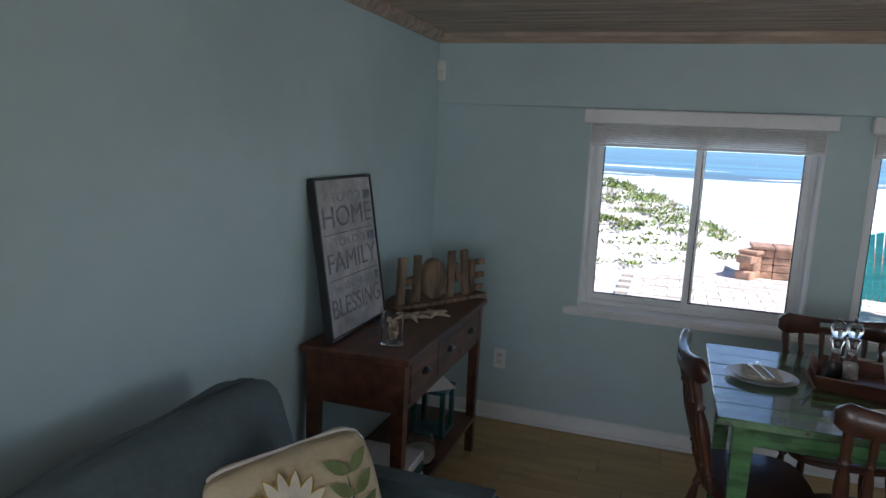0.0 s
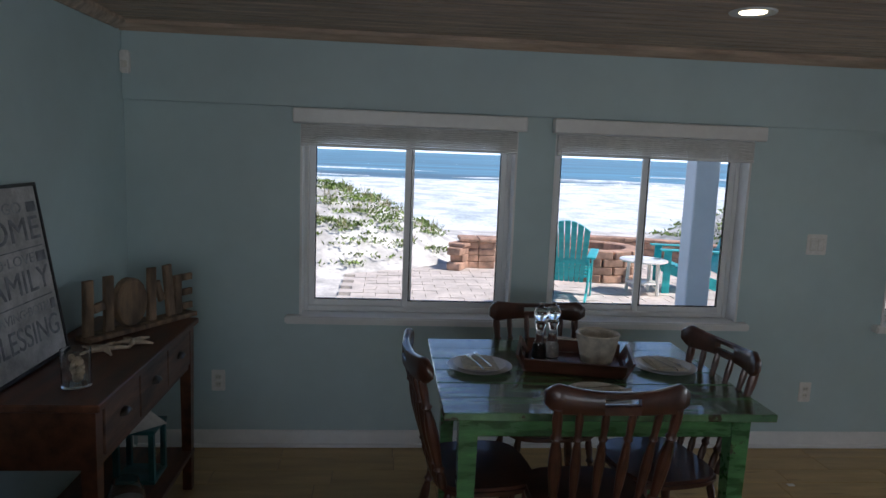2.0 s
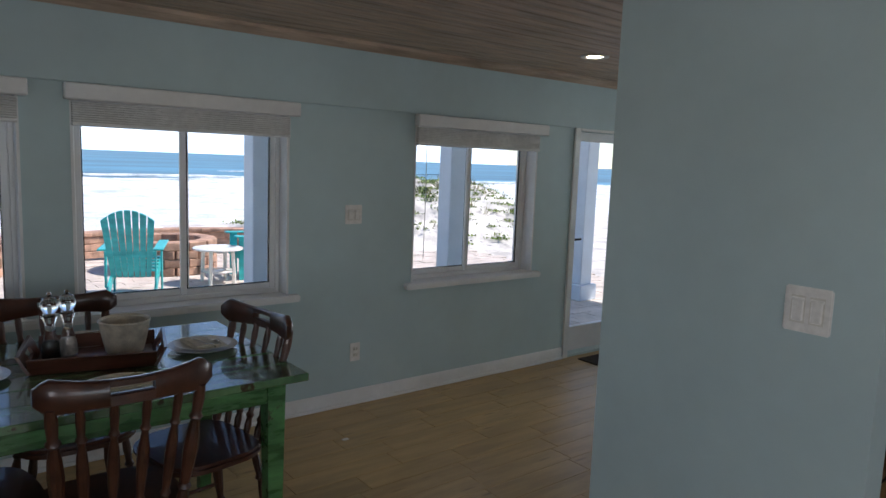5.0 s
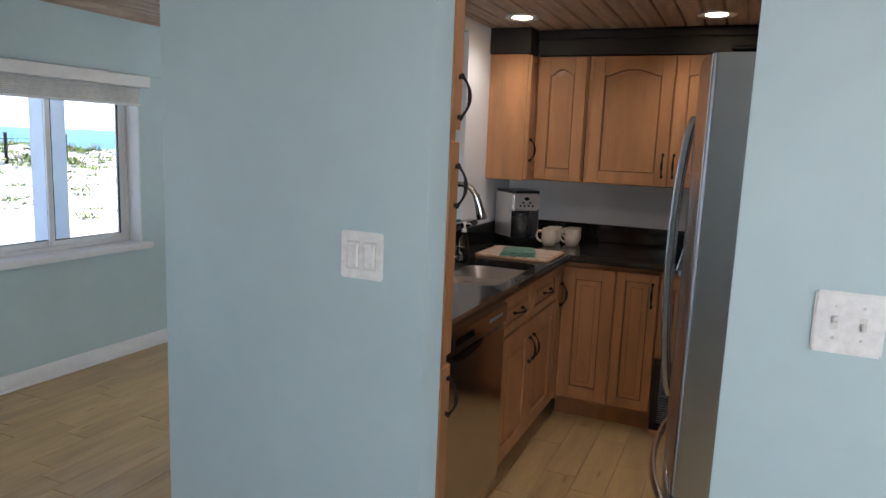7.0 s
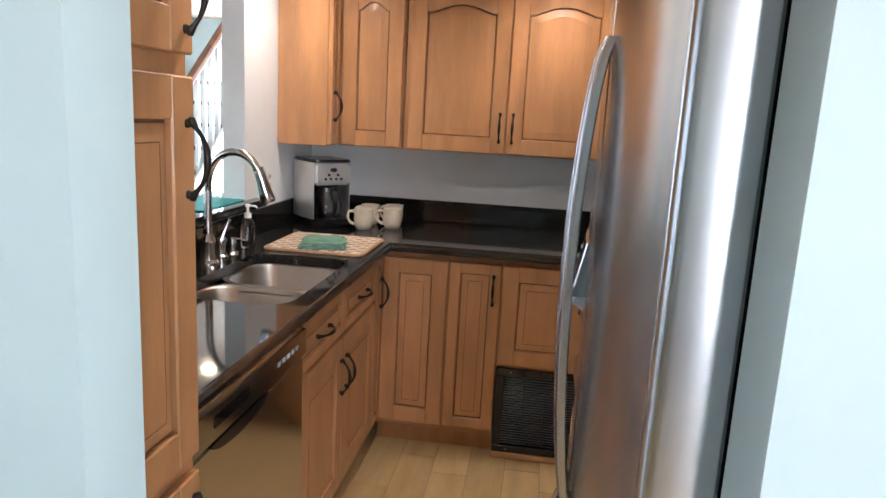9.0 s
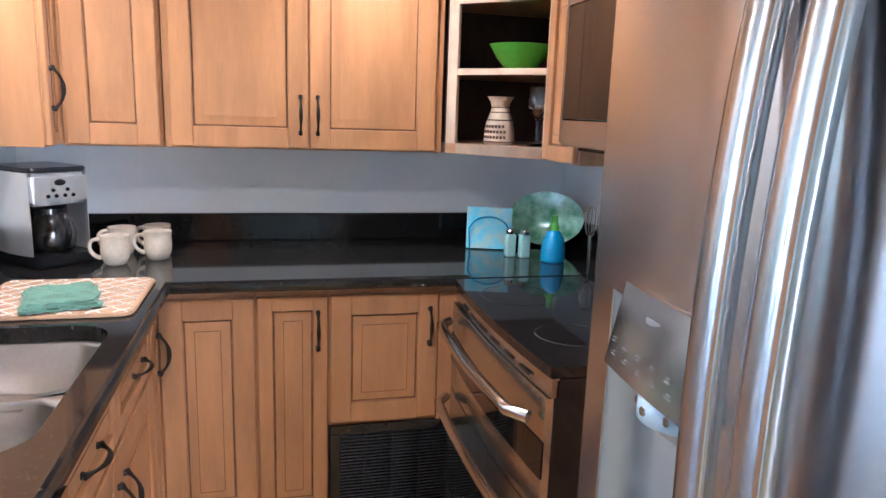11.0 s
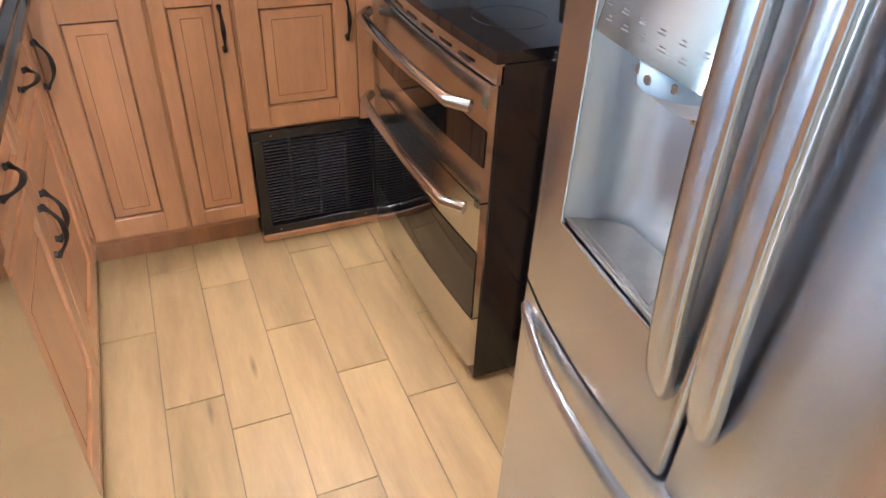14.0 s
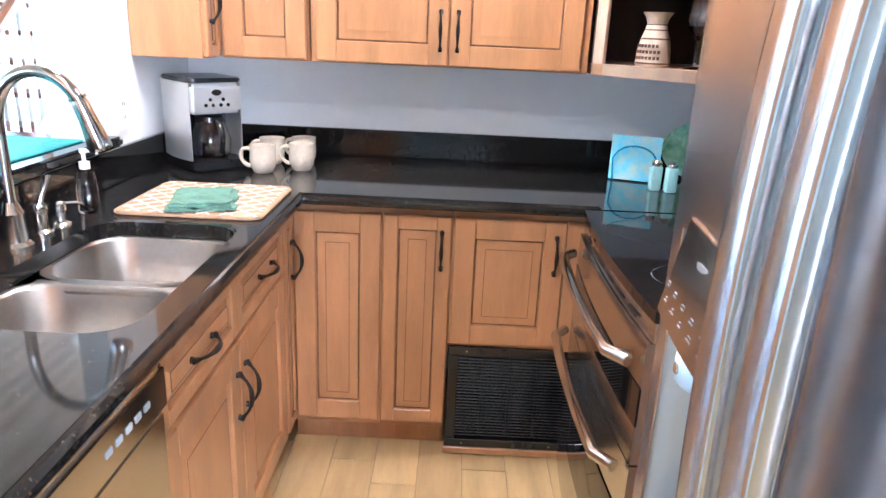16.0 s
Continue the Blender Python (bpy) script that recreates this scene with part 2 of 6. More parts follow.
def box(x0, x1, y0, y1, z0, z1, bevel=0.0, bm=None, seg=1, m=None):
    bm = bm or bmesh.new()
    made = bmesh.ops.create_cube(bm, size=1)["verts"]
    for v in made:
        v.co = Vector(((x0 + x1) / 2 + v.co.x * (x1 - x0), (y0 + y1) / 2 + v.co.y * (y1 - y0), (z0 + z1) / 2 + v.co.z * (z1 - z0)))
    if bevel:
        edges = list({e for v in made for e in v.link_edges})
        made = bmesh.ops.bevel(bm, geom=edges, offset=bevel, segments=seg, affect="EDGES")["verts"]
    if m:
        bmesh.ops.transform(bm, matrix=m, verts=list({v for v in made}))
    return bm


def lathe(profile, n=24, bm=None, at=(0, 0, 0), m=None):
    """A turned shape from (radius, z) pairs."""
    bm = bm or bmesh.new()
    m = m or Matrix.Translation(at)
    rings = []
    for r, z in profile:
        rings.append([bm.verts.new(m @ Vector((r * math.cos(2 * math.pi * k / n), r * math.sin(2 * math.pi * k / n), z))) for k in range(n)])
    for a, b in zip(rings, rings[1:]):
        for k in range(n):
            bm.faces.new((a[k], a[(k + 1) % n], b[(k + 1) % n], b[k]))
    bm.faces.new(rings[0][::-1])
    bm.faces.new(rings[-1])
    return bm


def tube(points, radius, n=8, bm=None, flat=1.0):
    """A round bar along points; radius may be a number or one for each point."""
    bm = bm or bmesh.new()
    pts = [Vector(p) for p in points]
    rad = radius if isinstance(radius, (list, tuple)) else [radius] * len(pts)
    rings, up = [], None
    for i, p in enumerate(pts):
        d = (pts[min(i + 1, len(pts) - 1)] - pts[max(i - 1, 0)]).normalized()
        if up is None:
            up = d.orthogonal().normalized()
        up = (up - d * up.dot(d)).normalized()
        side = d.cross(up)
        rings.append([bm.verts.new(p + rad[i] * (math.cos(2 * math.pi * k / n) * up * flat + math.sin(2 * math.pi * k / n) * side)) for k in range(n)])
    for a, b in zip(rings, rings[1:]):
        for k in range(n):
            bm.faces.new((a[k], a[(k + 1) % n], b[(k + 1) % n], b[k]))
    bm.faces.new(rings[0][::-1])
    bm.faces.new(rings[-1])
    return bm


def prism(outline, depth, axis="y", at=0.0, bm=None, bevel=0.0):
    """An outline of (a, b) pairs pushed through to a depth along an axis."""
    bm = bm or bmesh.new()

    def put(a, b, c):
        return {"x": (c, a, b), "y": (a, c, b), "z": (a, b, c)}[axis]
    f = [bm.verts.new(put(a, b, at)) for a, b in outline]
    g = [bm.verts.new(put(a, b, at + depth)) for a, b in outline]
    faces = [bm.faces.new(f), bm.faces.new(g[::-1])]
    for k in range(len(f)):
        faces.append(bm.faces.new((f[k], f[(k + 1) % len(f)], g[(k + 1) % len(f)], g[k])))
    if bevel:
        bmesh.ops.recalc_face_normals(bm, faces=faces)
        edges = [e for e in {e for q in faces[:2] for e in q.edges}]
        bmesh.ops.bevel(bm, geom=edges, offset=bevel, segments=2, affect="EDGES")
    return bm


def curve(p0, p1, p2, p3, n=10):
    """Points on a cubic curve."""
    out = []
    for k in range(n + 1):
        u = k / n
        out.append(tuple((1 - u) ** 3 * a + 3 * u * (1 - u) ** 2 * b + 3 * u * u * (1 - u) * c + u ** 3 * d for a, b, c, d in zip(p0, p1, p2, p3)))
    return out


def words(name, text, size, m, material, parent, depth=0.001, fit=None):
    """Lettering as a mesh; fit: the width that it is squeezed or spread to."""
    cu = bpy.data.curves.new(name, "FONT")
    cu.body, cu.size, cu.extrude, cu.align_x, cu.align_y = text, size, depth, "CENTER", "CENTER"
    tmp = new(name + "_curve", cu)
    bpy.context.view_layer.update()
    me = bpy.data.meshes.new_from_object(tmp.evaluated_get(bpy.context.evaluated_depsgraph_get()))
    bpy.data.objects.remove(tmp)
    if fit:
        w = max(v.co.x for v in me.vertices) - min(v.co.x for v in me.vertices)
        for v in me.vertices:
            v.co.x *= fit / w
    me.materials.clear()
    me.materials.append(material)
    ob = new(name, me)
    ob.parent, ob.matrix_local = parent, m
    return ob


# ---- structure ----
WX0, WX1, WY0, WY1 = -3.35, 5.6, -4.4, 2.87     # inner faces of the outer walls
CZ = 2.20                                        # dining ceiling
KZ = 2.11                                        # kitchen ceiling
LEDGE = 1.82
GL = 3.00                                        # glass plane


def wall_with_holes(name, along, u0, u1, v0, v1, z1, holes, material, label):
    """A wall along x or y from u0 to u1, thick from v0 to v1, with openings (a, b, z0, z1)."""
    bm = bmesh.new()

    def put(a, b, za, zb):
        if b - a > 1e-4 and zb - za > 1e-4:
            box(*((a, b, v0, v1) if along == "x" else (v0, v1, a, b)), za, zb, bm=bm)
    at = u0
    for a, b, za, zb in sorted(holes):
        put(at, a, 0, z1)
        put(a, b, 0, za)
        put(a, b, zb, z1)
        at = b
    put(at, u1, 0, z1)
    bmesh.ops.remove_doubles(bm, verts=bm.verts, dist=1e-5)
    return shape(name, bm, material, label, "wall", "structure", smooth=None)


WIN = [(-2.48, -1.35, 0.735, 1.80), (-1.15, -0.06, 0.735, 1.80), (0.80, 1.91, 0.735, 1.80)]
DOOR = (2.36, 3.20, 0.02, 1.80)
wall_with_holes("wall_north", "x", WX0 - 0.15, WX1 + 0.15, WY1, WY1 + 0.19, CZ + 0.1, WIN + [DOOR], M_WALL, "aqua painted plaster wall with windows to the sea")
wall_with_holes("wall_west", "y", WY0 - 0.15, WY1, WX0 - 0.15, WX0, CZ + 0.1, [(-2.60, -1.35, 0.75, 2.0)], M_WALL, "aqua painted plaster wall behind the console table")
wall_with_holes("wall_south", "x", WX0 - 0.15, WX1 + 0.15, WY0 - 0.15, WY0, CZ + 0.1, [(-2.6, -0.2, 0.7, 2.0)], M_WALL, "aqua painted wall with a wide window")
# the opening in this end wall is unseen, added for the hall fill lamp
wall_with_holes("wall_east", "y", WY0, WY1, WX1, WX1 + 0.15, CZ + 0.1, [(1.0, 2.6, 0.6, 2.0)], M_WALL, "aqua painted end wall of the hall")
# unseen wall, added so that light stays in the hall and brightens it
wall_with_holes("wall_hall_bounce", "x", 2.90, WX1, 0.60, 0.69, CZ + 0.05, [], M_WALL, "unseen aqua wall added to keep light in the hall")
# the band above the windows stands a little proud
shape("wall_band", box(WX0, WX1, WY1 - 0.022, WY1 - 0.0005, LEDGE, CZ, 0.004), M_WALL, "aqua painted band above the windows", "wall", "structure")
wall_with_holes("wall_partition", "y", -0.115, 0.69, 0.0, 0.106, CZ + 0.05, [], M_WALL, "pale aqua painted wall end beside the kitchen opening")
wall_with_holes("wall_partition_south", "y", WY0, -0.768, 0.0, 0.106, CZ + 0.05, [], M_WALL, "pale aqua painted wall beside the refrigerator")
wall_with_holes("wall_kitchen_north", "x", 0.106, 2.90, 0.60, 0.69, CZ + 0.05, [(0.50, 1.97, 1.03, 2.04)], M_KWALL, "pale painted kitchen wall with a pass-through")
wall_with_holes("wall_kitchen_east", "y", -1.46, 0.60, 2.76, 2.90, CZ + 0.05, [], M_KWALL, "pale grey painted kitchen wall above the counter")
wall_with_holes("wall_kitchen_south", "x", 0.106, 2.90, -1.60, -1.46, CZ + 0.05, [], M_KWALL, "pale grey painted kitchen wall behind the range")


def planked_ceiling(name, x0, x1, y0, y1, z, label):
    bm = bmesh.new()
    w, y = 0.098, y0
    while y < y1 - 0.01:
        e = min(y + w, y1)
        bx = [(y + 0.003, z + 0.006), (y + 0.009, z), (e - 0.009, z), (e - 0.003, z + 0.006), (e - 0.003, z + 0.02), (y + 0.003, z + 0.02)]
        prism(bx, x1 - x0, "x", x0, bm)
        y = e
    box(x0, x1, y0, y1, z + 0.012, z + 0.05, bm=bm)
    return shape(name, bm, M_CEIL, label, "ceiling", "structure", smooth=None)


planked_ceiling("ceiling", WX0 - 0.1, WX1 + 0.1, 0.79, WY1 + 0.1, CZ, "whitewashed tongue-and-groove board ceiling")
planked_ceiling("ceiling_living", WX0 - 0.1, 0.0, WY0 - 0.1, 0.79, CZ, "whitewashed tongue-and-groove board ceiling")
planked_ceiling("ceiling_kitchen", 0.0, 2.8, -1.5, 0.79, KZ, "whitewashed board ceiling over the kitchen")
shape("roof", box(WX0 - 0.3, WX1 + 0.3, WY0 - 0.3, WY1 + 0.25, CZ + 0.12, CZ + 0.3), M_TRIM, "flat roof slab over the rooms", "roof", "structure")


def crown(name, x0, x1, y0, y1, axis):
    z = CZ
    if axis == "x":
        bm = prism([(y1, z), (y0, z), (y0, z - 0.02), (y1 - 0.012, z - 0.05), (y1, z - 0.05)], x1 - x0, "x", x0)
    else:
        bm = prism([(x0, z), (x1, z), (x1, z - 0.02), (x0 + 0.012, z - 0.05), (x0, z - 0.05)], y1 - y0, "y", y0)
    return shape(name, bm, M_CEIL, "thin wooden crown moulding below the boards", "moulding", "structure")


crown("trim", WX0, WX1, WY1 - 0.07, WY1 - 0.024, "x")
crown("trim_west", WX0 + 0.001, WX0 + 0.045, WY0, WY1 - 0.08, "y")


def skirting(name, axis, a, b, face, out):
    """A baseboard with a rounded top and a shoe at its foot."""
    o = [(0, 0.004), (0.026 * out, 0.004), (0.024 * out, 0.02), (0.014 * out, 0.024), (0.014 * out, 0.078), (0.006 * out, 0.092), (0, 0.096)]
    o = [(face + u, z) for u, z in o]
    bm = prism(o, b - a, "x" if axis == "x" else "y", a)
    return shape(name, bm, M_TRIM, "white painted wooden baseboard", "baseboard", "structure")


skirting("baseboard", "x", WX0 + 0.03, DOOR[0] - 0.07, WY1 - 0.0015, -1)
skirting("baseboard_west", "y", WY0, WY1 - 0.03, WX0 + 0.0015, 1)

shape("subfloor", box(WX0 - 0.1, WX1 + 0.1, WY0 - 0.1, WY1 + 0.18, -0.12, -0.004), M_GROUT, "brown grout bed under the tiles", "floor", "structure", smooth=None)
floor = thing("floor", (0, 0, 0), "pale wood-look plank tiles with dark grout", "floor", kind="structure")


def window(name, x0, x1, z0, z1, cord):
    """A white vinyl slider in a recess, with sash rails, glass and trim."""
    w = thing(name, (0, 0, 0), "white vinyl sliding window with two panes and a raised blind", "window", kind="structure")
    y0, y1 = WY1, WY1 + 0.19
    t = 0.012
    bm = bmesh.new()                                # reveal lining
    box(x0, x0 + t, y0 - 0.004, GL - 0.03, z0, z1, bm=bm)
    box(x1 - t, x1, y0 - 0.004, GL - 0.03, z0, z1, bm=bm)
    box(x0, x1, y0 - 0.004, GL - 0.03, z1 - t, z1, bm=bm)
    part("window_reveal", bm, M_TRIM, w)
    f = 0.035
    bm = bmesh.new()
    for a in ((x0, x0 + f, z0, z1), (x1 - f, x1, z0, z1), (x0 + f, x1 - f, z0, z0 + 0.03), (x0 + f, x1 - f, z1 - f, z1)):
        box(a[0], a[1], GL - 0.028, GL + 0.05, a[2], a[3], 0.004, bm)
    part("window_frame", bm, M_VINYL, w)
    mid = (x0 + x1) / 2
    for k, (a, b, y) in enumerate(((x0 + f, mid + 0.03, GL + 0.006), (mid - 0.02, x1 - f, GL - 0.014))):
        bm = bmesh.new()
        s = 0.032
        for q in ((a, a + s, z0 + 0.03, z1 - f), (b - s, b, z0 + 0.03, z1 - f), (a + s, b - s, z0 + 0.03, z0 + 0.062), (a + s, b - s, z1 - f - s, z1 - f)):
            box(q[0], q[1], y - 0.009, y + 0.011, q[2], q[3], 0.003, bm)
        sash = part("sash", bm, M_VINYL, w)
        bm = bmesh.new()                            # dark glazing gasket
        g0, g1, h0, h1 = a + s, b - s, z0 + 0.062, z1 - f - s
        for q in ((g0, g0 + 0.005, h0, h1), (g1 - 0.005, g1, h0, h1), (g0 + 0.005, g1 - 0.005, h0, h0 + 0.005), (g0 + 0.005, g1 - 0.005, h1 - 0.005, h1)):
            box(q[0], q[1], y - 0.006, y + 0.008, q[2], q[3], bm=bm)
        part("gasket", bm, M_BLACK, sash, smooth=None)
        pane = part("pane", box(a + s + 0.005, b - s - 0.005, y - 0.002, y + 0.002, z0 + 0.067, z1 - f - s - 0.005), M_PANE, sash, smooth=None)
        pane.visible_shadow = False
    bl = thing(name.replace("window", "blind"), (0, 0, 0), "off-white pleated blind drawn up under a valance", "blind", "window blinds")
    part("valance", box(x0 - 0.03, x1 + 0.03, y0 - 0.085, y0 - 0.03, 1.74, 1.815, 0.006), M_TRIM, bl)
    bm = bmesh.new()
    for k in range(9):
        z = 1.643 + k * 0.0105
        box(x0 + 0.006, x1 - 0.006, y0 - 0.028 - 0.004 * (k % 2), y0 + 0.03, z, z + 0.0095, 0.003, bm)
    part("pleats", bm, M_BLIND, bl)
    part("bottom_rail", box(x0 + 0.005, x1 - 0.005, y0 - 0.033, y0 + 0.033, 1.625, 1.642, 0.004), M_TRIM, bl)
    if cord:
        part("cord", tube([(x0 + cord, y0 - 0.035, 1.64), (x0 + cord + 0.002, y0 - 0.036, 1.2), (x0 + cord, y0 - 0.034, 0.90)], 0.0025, 6), M_WPL, bl)
    return w


for k, (a, b, c, d) in enumerate(WIN):
    window("window_%d" % (k + 1), a, b, c, d, (0.045, 1.06, 0.07)[k])
for nm, a, b in (("window_sill", -2.55, -0.005), ("window_sill_hall", 0.745, 1.965)):
    shape(nm, box(a, b, WY1 - 0.055, GL - 0.029, 0.698, 0.739, 0.008, seg=2), M_TRIM, "white painted wooden window sill", "sill", "structure")

# ---- outside ----
M_HAZE = glow("pale sea haze", (0.80, 0.92, 1.0), 0.95)
shape("backdrop", box(-4400, 4400, 4650, 4655, -3, 420), M_HAZE, "pale bright sky over the sea horizon", "sky", "structure", smooth=None)
PZ = -0.15                                       # patio level
bm = bmesh.new()
N = 90
grid = {}
for i in range(N + 1):
    for j in range(N + 1):
        x = -160 + 320 * (i / N)
        v = j / N
        y = -40 + 110 * v ** 1.0
        d = max(0.0, min(1.0, (y - 13.5) / 24))
        z = PZ - 0.04 - 3.4 * d * d * (3 - 2 * d)
        if y > 11:
            z += 0.05 * noise.noise((x * 0.3, y * 0.3, 0))
        grid[i, j] = bm.verts.new((x, y, z))
for i in range(N):
    for j in range(N):
        bm.faces.new((grid[i, j], grid[i + 1, j], grid[i + 1, j + 1], grid[i, j + 1]))
shape("ground", bm, M_SAND, "white beach sand sloping down to the surf", "sand", "structure", smooth=60)
bm = bmesh.new()
box(-4500, 4500, 104, 4700, -3.6, -2.9, bm=bm)
shape("sea", bm, M_SEA, "blue sea out to the horizon", "sea", "structure", smooth=None)
bm = bmesh.new()
gg = {}
for i in range(161):
    for j in range(41):
        x, y = -200 + 2.5 * i, 30 + 2.1 * j
        e = 3.0 * noise.noise((x * 0.05, 3.1, 0.5)) * (j == 40)
        gg[i, j] = bm.verts.new((x, y + e, -2.86 + 0.16 * noise.noise((x * 0.06, y * 0.25, 0)) + 0.10 * noise.noise((x * 0.3, y * 0.9, 4))))
for i in range(160):
    for j in range(40):
        bm.faces.new((gg[i, j], gg[i + 1, j], gg[i + 1, j + 1], gg[i, j + 1]))
shape("water", bm, M_FOAM, "white foaming surf along the beach", "surf", "structure", smooth=60)


def breaker(y, x0, x1, h):
    pts = [(x0 + (x1 - x0) * k / 24, y + 1.5 * noise.noise((k * 0.4, y, 0)), -2.85) for k in range(25)]
    return shape("wave", tube(pts, [0.05 + h * math.sin(math.pi * k / 24) * (0.7 + 0.3 * noise.noise((k * 0.9, y, 2))) for k in range(25)], 8), M_FOAM, "white breaking wave line", "wave", group="breaking waves")


for y, a, b, h in ((118, -60, -5, 0.5), (125, 10, 60, 0.55), (112, 20, 90, 0.5), (160, -40, 10, 0.4), (170, 60, 100, 0.45), (116, 75, 130, 0.5)):
    breaker(y, a, b, h)


def dune(name, cx, cy, rx, ry, h, seed):
    bm = bmesh.new()
    n = 72
    vs = {}
    for i in range(n + 1):
        for j in range(n + 1):
            u, v = 2 * i / n - 1, 2 * j / n - 1
            r = math.hypot(u, v)
            z = h * max(0, 1 - r * r) ** 1.3 + (0.24 * noise.noise((u * 2.5 + seed, v * 2.5, 1)) + 0.16 * noise.noise((u * 9, v * 9, seed)) + 0.07 * noise.noise((u * 22, v * 22, seed))) * max(0, 1 - r)
            vs[i, j] = bm.verts.new((cx + rx * u, cy + ry * v, PZ - 0.06 + z))
    for i in range(n):
        for j in range(n):
            bm.faces.new((vs[i, j], vs[i + 1, j], vs[i + 1, j + 1], vs[i, j + 1]))
    top = {k: v.co.copy() for k, v in vs.items()}
    shape(name, bm, M_SAND, "white sand dune with low green plants", "dune", "structure", smooth=60)
    rng = random.Random(seed)
    bm = bmesh.new()
    bmg = bmesh.new()
    for k in range(900):
        i, j = rng.randrange(7, n - 7), rng.randrange(5, n - 9)
        p = top[i, j]
        crest = p.z > PZ + 0.72 * h and rng.random() < 0.8
        if p.z < PZ + 0.08 or (not crest and noise.noise((p.x * 2.6, p.y * 2.6, seed + 5)) < -0.06):
            continue
        dry = rng.random() < 0.12
        for q in range(34 if not dry else 18):
            a, l = rng.uniform(0, 6.28), rng.uniform(0.04, 0.10) * (3.6 if dry else 1)
            o = Vector((rng.gauss(0, 0.12), rng.gauss(0, 0.12), 0)) * (0.4 if dry else 1)
            d = Vector((math.cos(a) * (0.35 if dry else 0.8), math.sin(a) * (0.35 if dry else 0.8), rng.uniform(0.4, 1.0))) * l
            w = Vector((-math.sin(a), math.cos(a), 0)) * (0.005 if dry else 0.018)
            b0 = p + o
            t = bmg if dry else bm
            t.faces.new([t.verts.new(b0), t.verts.new(b0 + d * 0.5 + w), t.verts.new(b0 + d), t.verts.new(b0 + d * 0.5 - w)])
    shape("dune_plants", bm, M_LEAF, "low green beach plants on the dune", "plants", "stuff")
    shape("dune_grass", bmg, M_DRYGRASS, "dry sea oats on the dune", "grass", "stuff")


dune("dune", -3.95, 12.0, 3.7, 3.4, 1.2, 3)
dune("dune_east", 7.9, 12.6, 5.0, 3.6, 1.25, 8)

pv = bmesh.new()
rng = random.Random(5)
for j in range(36):
    for i in range(-7 if j < 15 else 0, 30):
        x, y = -2.6 + i * 0.31 + (0.155 if j % 2 else 0), 3.15 + j * 0.206
        h = rng.uniform(-0.004, 0.004)
        box(x + 0.004, x + 0.306, y + 0.004, y + 0.202, PZ - 0.05, PZ + h, bm=pv)
shape("patio", pv, M_PAVER, "pale concrete pavers laid in rows", "paving", "stuff", smooth=None)


def block_mesh(w, d, h):
    bm = box(-w / 2, w / 2, -d / 2, d / 2, 0, h, 0.012)
    me = mesh_of(bm, "brick")
    me.materials.append(M_BRICK)
    return me


def lay(parent, me, m):
    ob = new("brick", me)
    ob.parent, ob.matrix_local = parent, m
    return ob


B30, CAP = block_mesh(0.29, 0.22, 0.112), block_mesh(0.33, 0.28, 0.06)
seat = thing("seat_wall", (0, 0, PZ), "low curved wall of tan retaining blocks", "garden wall")
C, R = Vector((1.5, 8.3)), 2.75
rng = random.Random(9)
for row in range(4):
    steps = 26
    for k in range(steps + 1):
        a = radians(152 - 142 * (k + 0.5 * (row % 2)) / steps)
        if row == 3:
            lay(seat, CAP, pose(C.x + R * math.cos(a), C.y + R * math.sin(a), row * 0.115, 0, 0, math.degrees(a) - 90))
        else:
            lay(seat, B30, pose(C.x + R * math.cos(a), C.y + R * math.sin(a), row * 0.115, 0, 0, math.degrees(a) - 90 + rng.uniform(-2, 2)))
pier = thing("pier", pose(-0.58, 9.9, PZ) @ Matrix.Diagonal((0.88, 0.88, 0.9, 1)), "square end pier of tan retaining blocks", "pier")
for row in range(4):
    for k, (u, v) in enumerate(((-0.15, -0.12), (0.15, -0.12), (-0.15, 0.12), (0.15, 0.12))):
        lay(pier, B30, pose(u, v, row * 0.115, 0, 0, 0))
for u in (-0.17, 0.17):
    for v in (-0.14, 0.14):
        lay(pier, CAP, pose(u, v, 0.46, 0, 0, 0))
pit = thing("fire_pit", (1.15, 9.35, PZ), "round fire pit of tan blocks", "fire pit")
for row in range(4):
    for k in range(13):
        a = 2 * math.pi * (k + 0.5 * (row % 2)) / 13
        lay(pit, B30, pose(0.56 * math.cos(a), 0.56 * math.sin(a), row * 0.115, 0, 0, math.degrees(a) - 90))


